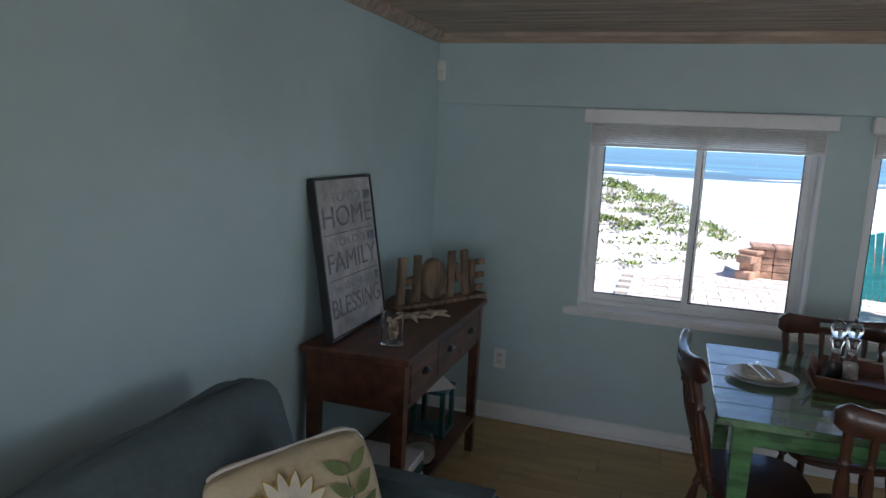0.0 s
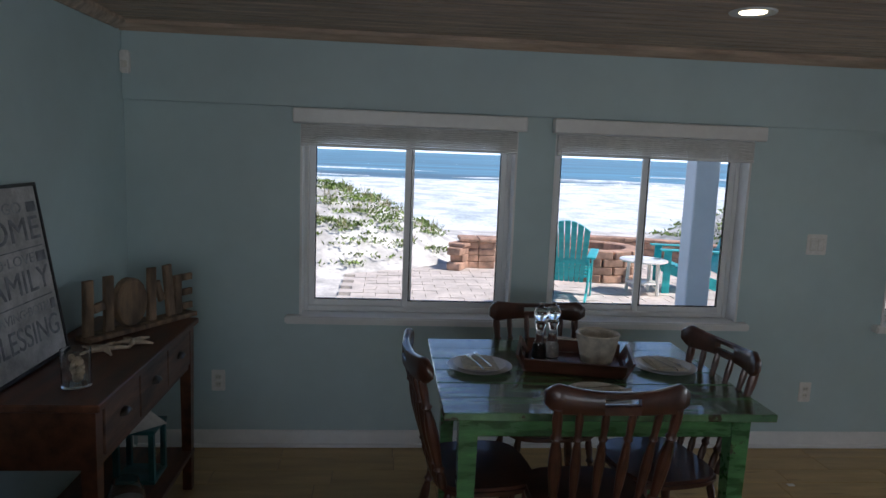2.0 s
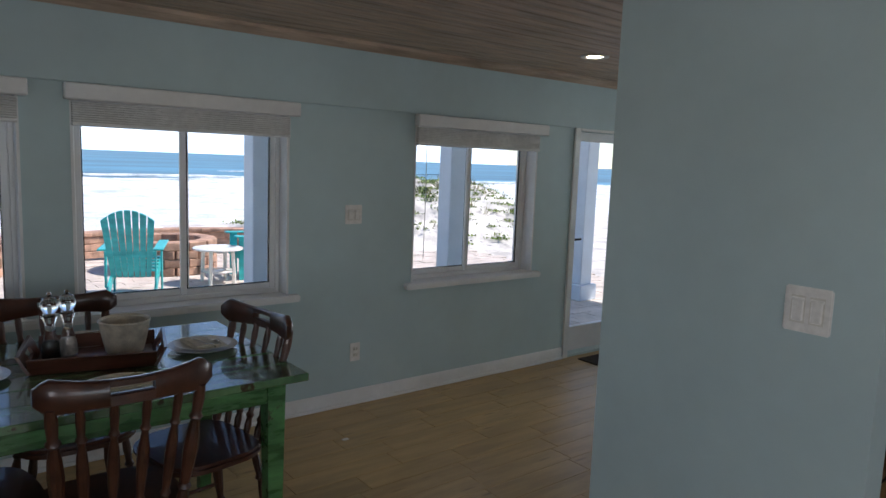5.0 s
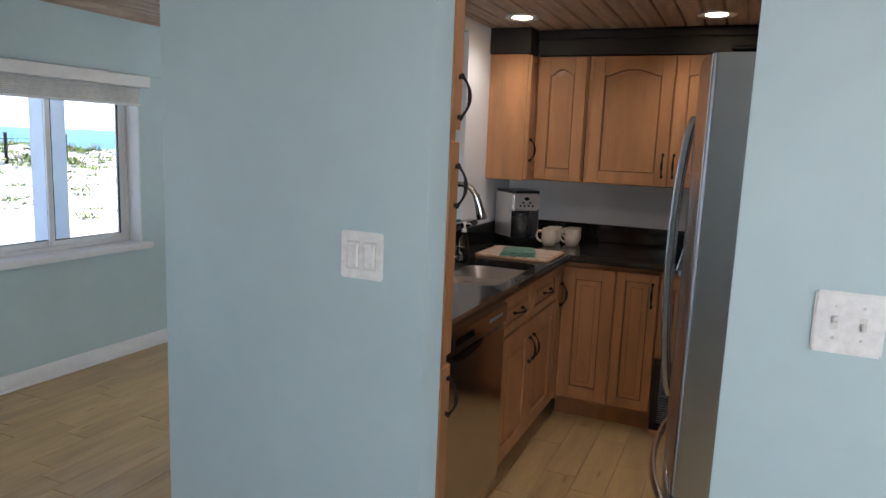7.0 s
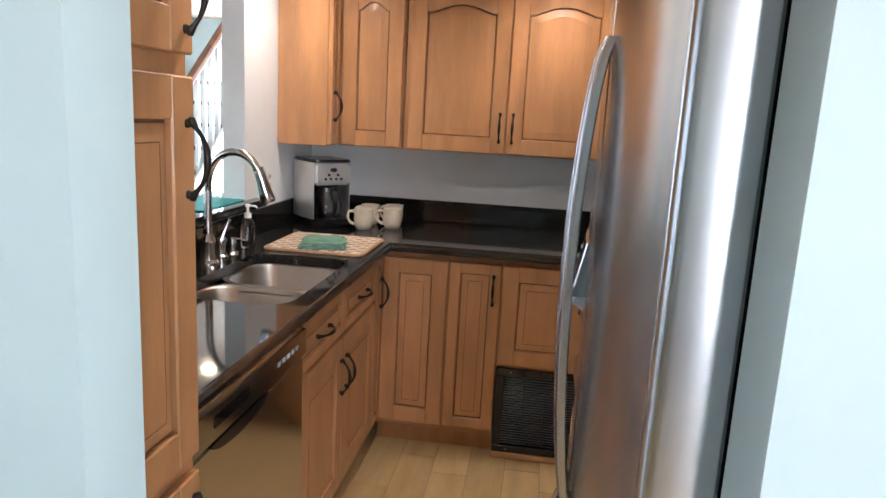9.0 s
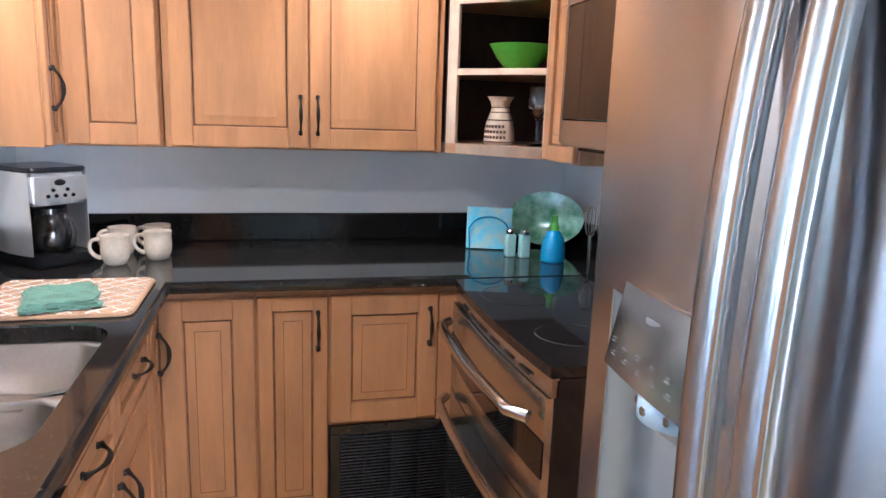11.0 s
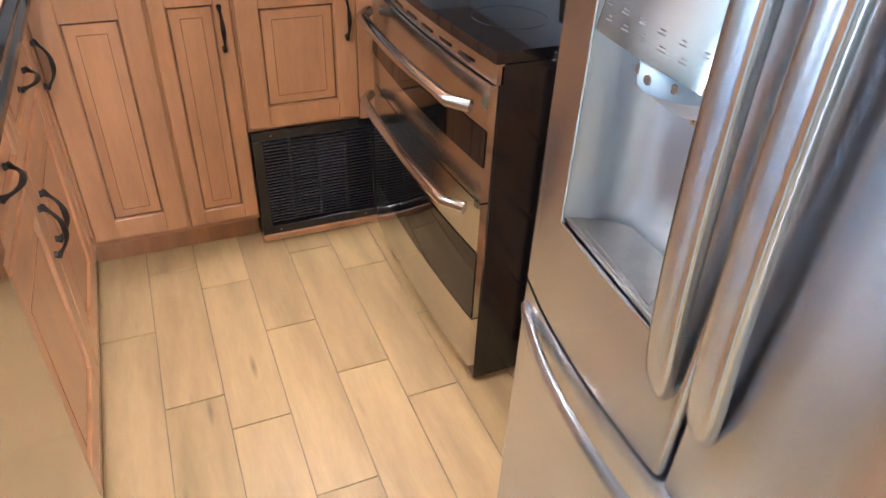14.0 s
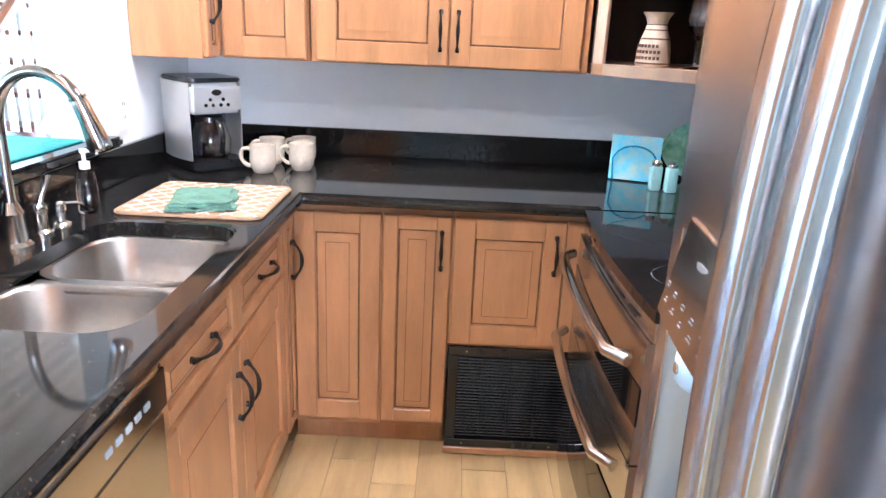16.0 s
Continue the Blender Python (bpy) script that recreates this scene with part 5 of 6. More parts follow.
part("grate", prism([(DX0 + 0.03, fface(DX0) - 0.012), (DX1 - 0.04, fface(DX1) - 0.008), (DX1 - 0.062, bk + 0.014), (DX0 + 0.05, bk + 0.014)], 0.002, "z", DT0 + 0.0112, bevel=0.0006), M_TRAYST, tr)
PX0, PX1, PZ0, PZ1 = 0.570, 0.752, 1.142, 1.236     # control panel, its foot tipped forward
pn_ = part("control_panel", fslab(PX0, PX1, PZ0, PZ1, back=RY + 0.012, proud=0.004, round0=0.004, round1=0.004), M_POLISHED, ld, "tilted steel touch panel", smooth=25)
for v in pn_.data.vertices:
    v.co.y += 0.020 * (PZ1 - v.co.z) / (PZ1 - PZ0)


def on_panel(x, z):
    return fface(x) + 0.0042 + 0.020 * (PZ1 - z) / (PZ1 - PZ0)


rng = random.Random(21)
for row, (z, n) in enumerate(((1.170, 6), (1.157, 5))):
    for k in range(n):
        x = 0.738 - k * 0.031 - 0.008 * row
        for dz, w in ((0.0, rng.uniform(0.003, 0.006)), (0.0036, rng.uniform(0.002, 0.005))):
            part("touch_mark", box(x - w, x + w, on_panel(x, z + dz) - 0.0005, on_panel(x, z + dz) + 0.0003, z + dz - 0.0006, z + dz + 0.0006), M_MARK, pn_)
part("name_bar", box(0.652, 0.678, on_panel(0.665, 1.212) - 0.0005, on_panel(0.665, 1.212) + 0.0004, 1.209, 1.2155), M_MARK, pn_)
NX, NZ = 0.642, 1.142                              # rounded nozzle housing under the panel
bm = bmesh.new()
rings = []
for z, r, dy in ((NZ - 0.001, 0.054, 0.112), (NZ - 0.026, 0.053, 0.114), (NZ - 0.031, 0.049, 0.106), (NZ - 0.050, 0.040, 0.080), (NZ - 0.058, 0.026, 0.055)):
    rings.append([bm.verts.new((NX + r * math.cos(math.pi * k / 14), bk + 0.002 + dy * math.sin(math.pi * k / 14) ** 0.7, z)) for k in range(15)])
for a, b in zip(rings, rings[1:]):
    for k in range(14):
        bm.faces.new((a[k], a[k + 1], b[k + 1], b[k]))
bm.faces.new(rings[0])
bm.faces.new(rings[-1][::-1])
part("nozzle_housing", bm, M_SATIN, ld, "rounded dark steel nozzle housing", smooth=40)
M_KEYS = mat("pale blue key strip", (0.42, 0.58, 0.70), 0.25, vary=0.04, scale=8)
bm = bmesh.new()
ring_ = [[bm.verts.new((NX + (0.0545 + o) * math.cos(a), bk + 0.002 + (0.1145 + o) * math.sin(a) ** 0.7, z)) for a in [math.pi * (0.13 + 0.74 * k / 14) for k in range(15)]] for o, z in ((0.0, NZ - 0.026), (0.0015, NZ - 0.024), (0.0015, NZ - 0.004), (0.0, NZ - 0.002))]
for a, b in zip(ring_, ring_[1:]):
    for k in range(14):
        bm.faces.new((a[k], a[k + 1], b[k + 1], b[k]))
ks = part("button_bar", bm, M_KEYS, ld, "pale blue strip of dispenser keys", smooth=40)
for a in (62, 90, 118):
    c, d_ = math.cos(radians(a)), math.sin(radians(a)) ** 0.7
    part("button", lathe([(0.0055, 0), (0.0045, 0.0015)], 12, m=Matrix.Translation((NX + 0.056 * c, bk + 0.002 + 0.116 * d_, NZ - 0.013)) @ pose(0, 0, 0, -90, 0, 0)), M_STEEL, ks)
part("spout", lathe([(0.0055, 1.074), (0.0075, 1.078), (0.0075, 1.092)], 12, at=(NX, bk + 0.045, 0)), M_CHROME, ld)
part("paddle", prism(rounded(0.596, 0.664, 0.985, 1.070, 0.012, 4), 0.007, "y", bk + 0.006, bevel=0.002), M_WPL, ld, "pale plastic dispenser paddle")
part("paddle_frame", prism(rounded(0.588, 0.672, 0.975, 1.078, 0.014, 4), 0.005, "y", bk + 0.001, bevel=0.0015), M_GRAYPL, ld)


def door_bar(x, parent):
    """A long flat bar that bows away from the door, with rounded spoon ends."""
    n = 26
    bm = bmesh.new()
    rings = []
    for k in range(n + 1):
        u = k / n
        z = 0.815 + 0.745 * u
        off = 0.004 + 0.032 * math.sin(math.pi * u) ** 0.55
        w = 0.0195 * min(1.0, 0.55 + 9.0 * min(u, 1 - u))
        d = 0.0095
        yc = fface(x) + off
        rings.append([bm.verts.new((x + a * w, yc + b * d, z)) for a, b in ((-1, -0.7), (-1, 0.35), (-0.82, 0.8), (-0.4, 1), (0.4, 1), (0.82, 0.8), (1, 0.35), (1, -0.7), (0.8, -1), (-0.8, -1))])
    for a, b in zip(rings, rings[1:]):
        for k in range(10):
            bm.faces.new((a[k], a[(k + 1) % 10], b[(k + 1) % 10], b[k]))
    bm.faces.new(rings[0][::-1])
    bm.faces.new(rings[-1])
    return part("handle", bm, M_STEEL, parent, "long bowed stainless bar handle", smooth=40)


door_bar(RC + 0.031, ld)
door_bar(RC - 0.035, rd)
n = 24
bm = bmesh.new()
rings = []
for k in range(n + 1):
    u = k / n
    x = RX0 + 0.02 + (RX1 - RX0 - 0.04) * u
    yc = fface(x) + 0.001 + 0.028 * math.sin(math.pi * u) ** 0.7
    w = 0.016 * min(1.0, 0.5 + 8.0 * min(u, 1 - u))
    rings.append([bm.verts.new((x, yc + 0.009 * math.cos(a), 0.652 + w * math.sin(a))) for a in [2 * math.pi * j / 10 for j in range(10)]])
for a, b in zip(rings, rings[1:]):
    for k in range(10):
        bm.faces.new((a[k], a[(k + 1) % 10], b[(k + 1) % 10], b[k]))
bm.faces.new(rings[0][::-1])
bm.faces.new(rings[-1])
part("handle", bm, M_STEEL, fz, "bowed stainless bar handle", smooth=50)
for a, b in ((RX0 + 0.008, RX0 + 0.075), (RX1 - 0.075, RX1 - 0.008)):
    part("hinge_cover", box(a, b, RY - 0.10, RY - 0.03, RTOP + 0.001, RTOP + 0.016, 0.006), M_BLACK, rf)
part("lower_hinge", box(RX0 + 0.002, RX0 + 0.05, RY - 0.05, RY - 0.005, DZ0 - 0.0085, DZ0 - 0.0005, 0.002), M_CHROME, rf)

# things in the corner by the range
M_BLUEGL = mat("turquoise glaze", (0.01, 0.28, 0.55), 0.2, vary=0.08, scale=8)
M_LIME = mat("lime green plastic", (0.10, 0.45, 0.06), 0.35)
M_AQUAGL = mat("aqua painted glass", (0.38, 0.66, 0.64), 0.25, vary=0.06, scale=8)
M_PRINT = mat("blue printed paper", (0.12, 0.50, 0.68), 0.7, vary=0.5, scale=28, dark=(0.55, 0.74, 0.72))
M_PLATE = mat("sea glass plate", (0.35, 0.62, 0.50), 0.15, vary=0.45, scale=16, dark=(0.08, 0.35, 0.18))
bb = thing("spray_bottle", (2.27, -1.225, CT1), "turquoise bottle with a lime green top", "bottle")
part("bottle", lathe([(0.036, 0), (0.042, 0.005), (0.043, 0.045), (0.036, 0.085), (0.020, 0.108), (0.016, 0.112)], 24), M_BLUEGL, bb)
part("top", lathe([(0.017, 0.112), (0.018, 0.125), (0.012, 0.135), (0.011, 0.165)], 16), M_LIME, bb)
for x, y in ((2.37, -1.10), (2.345, -1.145)):
    s = thing("shaker", (x, y, CT1), "aqua glass shaker with a metal cap", "shaker", "shakers")
    part("jar", prism(rounded(-0.018, 0.018, -0.018, 0.018, 0.006, 3), 0.082, "z", 0.001, bevel=0.003), M_AQUAGL, s)
    part("cap", lathe([(0.017, 0.083), (0.017, 0.095), (0.012, 0.102)], 16), M_CHROME, s)
nh = thing("napkin_holder", pose(2.50, -1.06, CT1, 0, 0, -108), "blue printed napkins in a wire holder", "napkin holder")
for k in range(4):
    part("napkin", box(-0.085, 0.085, -0.012 + k * 0.008, -0.006 + k * 0.008, 0.004, 0.16 - 0.004 * (k % 2), 0.002), M_PRINT, nh)
for y in (-0.022, 0.028):
    part("wire", tube([(-0.07, y, 0.002), (-0.075, y, 0.08)] + curve((-0.07, y, 0.09), (-0.05, y, 0.14), (0.05, y, 0.14), (0.07, y, 0.09), 8) + [(0.075, y, 0.08), (0.07, y, 0.002)], 0.003, 6), M_BLUEGL, nh)
pl = shape("decorative_plate", lathe([(0.05, 0), (0.07, 0.004), (0.135, 0.018), (0.136, 0.022), (0.07, 0.010), (0.04, 0.006)], 36, m=Matrix.Translation((2.56, -1.32, CT1 + 0.105)) @ pose(0, 0, 0, 0, 0, -45) @ pose(0, 0, 0, 0, -72, 0) @ Matrix.Diagonal((0.78, 1.15, 1, 1))), M_PLATE, "sea green glass plate leaning in the corner", "plate")
wk = thing("whisk", (2.30, -1.40, CT1), "wire whisk leaning on the upstand", "whisk")
for k in range(5):
    a = math.pi * k / 5
    w = 0.038
    loop = [(w * math.sin(math.pi * u / 10) * math.cos(a) * (0.4 + 0.6 * u / 10 if u < 6 else 1), 0.02 + w * math.sin(math.pi * u / 10) * math.sin(a) * 0.6, 0.08 + 0.11 * (1 - math.cos(math.pi * u / 10)) / 2) for u in range(11)]
    part("wire", tube(loop, 0.0012, 5), M_CHROME, wk)
    part("wire", tube([(-x, 0.04 - y, z) for x, y, z in loop], 0.0012, 5), M_CHROME, wk)
part("handle", tube([(0, 0.02, 0.001), (0, 0.02, 0.085)], 0.007, 8), M_CHROME, wk)


def plate(name, m, kind, label):
    """A two-gang wall plate or a duplex outlet; its face towards -y."""
    p = thing(name, m, label, "switch" if kind != "outlet" else "outlet")
    w = 0.058 if kind != "outlet" else 0.036
    part("plate", box(-w, w, -0.006, 0, -0.058, 0.058, 0.004, seg=2), M_WPL, p)
    if kind == "rocker":
        for x in (-0.023, 0.023):
            part("recess", box(x - 0.018, x + 0.018, -0.0066, -0.005, -0.035, 0.035), M_CREAM, p)
            part("rocker", box(x - 0.014, x + 0.014, -0.0105, -0.0055, -0.03, 0.03, 0.003), M_WPL, p)
            part("slide", box(x - 0.0165, x + 0.0165, -0.012, -0.006, 0.022, 0.030, 0.002), M_WPL, p)
    elif kind == "toggle":
        for k, x in enumerate((-0.023, 0.023)):
            part("slot", box(x - 0.006, x + 0.006, -0.0068, -0.005, -0.013, 0.013), M_CREAM, p)
            part("toggle", box(x - 0.0045, x + 0.0045, -0.022, -0.004, -0.006, 0.004, 0.002, m=pose(0, 0, 0.003, 24 if k else -24)), M_WPL, p)
            for z in (-0.03, 0.03):
                part("screw", lathe([(0.003, 0), (0.0025, 0.0015)], 8, m=pose(x, -0.006, z, 90)), M_CREAM, p)
    else:
        for z in (-0.02, 0.02):
            d = part("socket", box(-0.015, 0.015, -0.008, -0.005, z - 0.013, z + 0.013, 0.004), M_CREAM, p)
            for x in (-0.006, 0.006):
                part("slot", box(x - 0.001, x + 0.001, -0.0085, -0.0078, z - 0.004, z + 0.005), M_IRON, d)
    return p


plate("wall_switch", pose(-0.001, 0.055, 1.192, 0, 0, -90), "rocker", "white two-gang dimmer switch plate on the wall end")
plate("wall_switch", pose(-0.001, -0.970, 1.171, 0, 0, -90), "toggle", "white two-gang toggle switch plate by the opening")
plate("wall_outlet", pose(-2.90, WY1 - 0.001, 0.372, 0, 0, 0), "outlet", "white duplex outlet low on the aqua wall")
plate("wall_outlet", pose(0.39, WY1 - 0.001, 0.335, 0, 0, 0), "outlet", "white duplex outlet low on the aqua wall")
plate("wall_switch", pose(0.36, WY1 - 0.001, 1.19, 0, 0, 0), "rocker", "white switch plate between the windows")
plate("wall_outlet", pose(2.20, 0.599, 1.12, 0, 0, 0), "outlet", "white duplex outlet above the black upstand")
ms = thing("alarm_sensor", (-3.325, WY1 - 0.023, 2.0), "white alarm sensor in the room corner", "sensor")
part("case", box(-0.022, 0.022, -0.035, 0, -0.055, 0.055, 0.006, seg=2), M_WPL, ms)
part("lens", box(-0.015, 0.015, -0.037, -0.034, -0.03, 0.005, 0.002), M_CREAM, ms)


def downlight(x, y, z, power):
    d = thing("recessed_light", (x, y, z), "lit recessed ceiling light with a white trim ring", "ceiling light", "recessed lights")
    part("trim_ring", lathe([(0.055, -0.004), (0.085, -0.008), (0.088, -0.004), (0.088, -0.0005), (0.055, -0.0005)], 28), M_TRIM, d)
    part("bulb", lathe([(0.052, -0.003), (0.05, -0.005), (0.03, -0.0065)][::-1], 24), M_LAMP, d)
    lamp("downlight", "SPOT", pose(x, y, z - 0.02), power, (1.0, 0.93, 0.83), cone=(radians(150), 0.8, 0.05))


# the third, at x 0.9, is unseen and added to brighten the kitchen
for x, y, p in ((2.0, 0.33, 4.5), (2.1, -0.58, 4.5), (0.9, -0.15, 10)):
    downlight(x, y, KZ, p)
# the last two are unseen additions in the living room and hall
for x, y in ((-0.65, 1.9), (1.6, 2.13), (-2.3, -1.6), (3.6, 1.6)):
    downlight(x, y, CZ, 0.8)

# ---- hall ----
st = thing("staircase", (0, 0, 0), "wooden staircase with white balusters and a brown handrail", "staircase")
M_STAIR = mat("brown stained stair wood", (0.20, 0.075, 0.035), 0.35, vary=0.2, scale=3, stretch=(1, 5, 5))
for k in range(9):
    x = 3.55 + k * 0.22
    part("tread", box(x - 0.02, x + 0.24, 2.02, 2.80, 0.155 + 0.18 * k, 0.185 + 0.18 * k, 0.004), M_STAIR, st)
    part("riser", box(x, x + 0.02, 2.03, 2.79, 0.005 + 0.18 * k, 0.155 + 0.18 * k), M_TRIM, st)
    for u in (0.05, 0.16):
        part("baluster", box(x + u - 0.016, x + u + 0.016, 2.044, 2.076, 0.185 + 0.18 * k, 0.185 + 0.18 * k + 0.78 + 0.18 * u / 0.22, 0.003), M_TRIM, st)
part("handrail", tube([(3.48, 2.06, 0.95), (5.5, 2.06, 2.15 + 0.45)], 0.034, 8), M_STAIR, st)
part("newel_post", box(3.44, 3.53, 2.015, 2.105, 0.004, 1.12, 0.01), M_STAIR, st)
for y in (2.0, 2.81):
    part("stringer", prism([(3.5, 0.005), (5.5, 1.62), (5.5, 1.9), (3.5, 0.26)], 0.02, "y", y), M_TRIM, st)

# ---- dining room ----


def turned(p0, p1, fat, n=10, bm=None):
    """A turned leg or spindle between two points."""
    a, b = Vector(p0), Vector(p1)
    prof = [(0, 0.7), (0.08, 0.8), (0.14, 0.6), (0.17, 0.95), (0.2, 0.6), (0.34, 0.85), (0.5, 1.0), (0.62, 0.85), (0.72, 0.55), (0.75, 0.9), (0.78, 0.6), (0.9, 0.75), (1, 0.6)]
    return tube([a + (b - a) * u for u, r in prof], [fat * r for u, r in prof], n, bm)


def dining_chair(m):
    """Seat at 0.44 m, its front towards +y; the back stands at -y."""
    c = thing("dining_chair", m, "dark-stained wooden spindle-back chair at the green table", "chair", "dining chairs")
    o = []
    for k in range(28):
        a = 2 * math.pi * k / 28
        o.append((0.215 * math.copysign(abs(math.cos(a)) ** 0.6, math.cos(a)), 0.205 * math.copysign(abs(math.sin(a)) ** 0.6, math.sin(a)) * (1.0 if math.sin(a) > 0 else 0.92)))
    bm = prism(o, 0.034, "z", 0.41, bevel=0.012)
    part("seat", bm, M_WALNUT, c)
    for sx in (-1, 1):
        part("leg", turned((sx * 0.20, 0.19, 0.002), (sx * 0.155, 0.145, 0.412), 0.021), M_WALNUT, c)
        part("leg", turned((sx * 0.20, -0.21, 0.002), (sx * 0.15, -0.14, 0.412), 0.021), M_WALNUT, c)
        part("side_stretcher", turned((sx * 0.186, 0.17, 0.15), (sx * 0.184, -0.186, 0.15), 0.012), M_WALNUT, c)
        part("back_post", turned((sx * 0.165, -0.165, 0.44), (sx * 0.195, -0.262, 0.85), 0.023), M_WALNUT, c)
    part("cross_stretcher", turned((-0.186, 0.0, 0.15), (0.186, 0.0, 0.15), 0.012), M_WALNUT, c)
    for k in range(4):
        x = (k - 1.5) * 0.078
        part("spindle", turned((x * 0.9, -0.178, 0.44), (x * 1.1, -0.275, 0.85), 0.0175), M_WALNUT, c)
    n = 24                                          # crest rail: curved in plan, ears at its ends, a slot for the grip
    bm = bmesh.new()

    def rail(k0, k1, f0, f1):
        """A stretch of the rail between two shares of its height."""
        rows = []
        for k in range(k0, k1 + 1):
            u = 2 * k / n - 1
            x = 0.232 * u
            y = -0.285 + 0.045 * u * u
            top = 0.912 + 0.026 * abs(u) ** 2.5 - 0.035 * max(0, abs(u) - 0.86) / 0.14
            low = 0.828 + 0.012 * (1 - u * u) + 0.03 * max(0, abs(u) - 0.86) / 0.14
            lo, hi = low + (top - low) * f0, low + (top - low) * f1
            e = 0.006 if f1 - f0 > 0.9 else 0.003
            rows.append([bm.verts.new((x, y + dy, z)) for dy, z in ((-0.013, lo + e), (-0.013, hi - e), (-0.004, hi), (0.008, hi), (0.015, hi - e), (0.015, lo + e), (0.006, lo), (-0.006, lo))])
        for p, q in zip(rows, rows[1:]):
            for k in range(8):
                bm.faces.new((p[k], p[(k + 1) % 8], q[(k + 1) % 8], q[k]))
        bm.faces.new(rows[0][::-1])
        bm.faces.new(rows[-1])

    rail(0, 9, 0, 1)
    rail(15, 24, 0, 1)
    rail(9, 15, 0, 0.45)
    rail(9, 15, 0.72, 1)
    part("crest_rail", bm, M_WALNUT, c, smooth=60)
    return c


ch = dining_chair(pose(-1.30, 1.52, 0, 0, 0, 1))
copy_thing(ch, pose(-1.66, 1.74, 0, 0, 0, -84))
copy_thing(ch, pose(-0.93, 1.79, 0, 0, 0, 100))
copy_thing(ch, pose(-1.29, 2.19, 0, 0, 0, 182))

TX0, TX1, TY0, TY1, TZ = -1.825, -0.652, 1.45, 2.375, 0.757
tb = thing("dining_table", (0, 0, 0), "worn green painted farmhouse dining table with plank top", "table")
M_GREENTOP = mat("scuffed green tabletop", (0.09, 0.19, 0.09), 0.17, vary=0.3, scale=4, stretch=(1, 6, 1), bump=0.22, bscale=22, coat=0.8, rnd=0.06, fine=0.12)
worn(M_GREENTOP, (0.045, 0.035, 0.02), 7, 0.57)
nb = 6
for k in range(nb):
    w = (TY1 - TY0) / nb
    y = TY0 + k * w
    part("plank", box(TX0, TX1, y + 0.0012, y + w - 0.0012, TZ - 0.028, TZ - 0.0008 * (k % 2), 0.003), M_GREENTOP, tb)
for q in ((TX0 + 0.10, TX1 - 0.10, TY0 + 0.07, TY0 + 0.092), (TX0 + 0.10, TX1 - 0.10, TY1 - 0.092, TY1 - 0.07), (TX0 + 0.07, TX0 + 0.092, TY0 + 0.10, TY1 - 0.10), (TX1 - 0.092, TX1 - 0.07, TY0 + 0.10, TY1 - 0.10)):
    part("apron", box(q[0], q[1], q[2], q[3], 0.645, TZ - 0.029, 0.003), M_GREEN, tb)
for x in (TX0 + 0.095, TX1 - 0.095):
    for y in (TY0 + 0.095, TY1 - 0.095):
        bm = prism([(x - 0.034, y - 0.034), (x + 0.034, y - 0.034), (x + 0.034, y + 0.034), (x - 0.034, y + 0.034)], 0.722, "z", 0.004)
        for v in bm.verts:
            if v.co.z < 0.1:
                v.co.x, v.co.y = x + (v.co.x - x) * 0.72, y + (v.co.y - y) * 0.72
        part("leg", bm, M_GREEN, tb)

M_CLOTHN = mat("cream printed napkin", (0.62, 0.58, 0.46), 0.9, vary=0.12, scale=40, bump=0.3, bscale=200)
pl1 = None
for k, (x, y, r) in enumerate(((-1.64, 1.93, 90), (-0.86, 1.95, -90), (-1.24, 1.60, 0), (-1.22, 2.25, 180))):
    if pl1 is None:
        pl1 = thing("place_setting", pose(x, y, TZ, 0, 0, r), "white rimmed plate with folded napkin and silver cutlery", "plate", "place settings")
        part("plate", lathe([(0.07, 0.001), (0.085, 0.002), (0.125, 0.014), (0.132, 0.018), (0.125, 0.017), (0.085, 0.007), (0.02, 0.006)], 36), M_WHITE, pl1)
        part("upper_plate", lathe([(0.06, 0.012), (0.075, 0.013), (0.105, 0.022), (0.108, 0.025), (0.10, 0.023), (0.072, 0.016), (0.02, 0.015)], 32), M_CREAM, pl1)
        bm = bmesh.new()
        for lay_, (w, h) in enumerate(((0.09, 0.07), (0.08, 0.055))):
            o = [(-w, -h), (w * 0.9, -h * 0.9), (w, h), (-w * 0.8, h * 1.05)]
            prism(o, 0.005, "z", 0.020 + 0.0055 * lay_, bm, bevel=0.002)
        part("napkin", bm, M_CLOTHN, pl1)
        for s, d in ((-1, 0.02), (1, -0.015)):
            f = part("fork" if s < 0 else "spoon", tube([(s * 0.02 - 0.09, d - 0.02, 0.033), (s * 0.02, d, 0.035), (s * 0.02 + 0.05, d + 0.012, 0.034), (s * 0.02 + 0.075, d + 0.018, 0.036), (s * 0.02 + 0.095, d + 0.022, 0.034)], [0.004, 0.003, 0.0035, 0.011, 0.006], 8, flat=0.4), M_CHROME, pl1)
    else:
        copy_thing(pl1, pose(x, y, TZ, 0, 0, r))

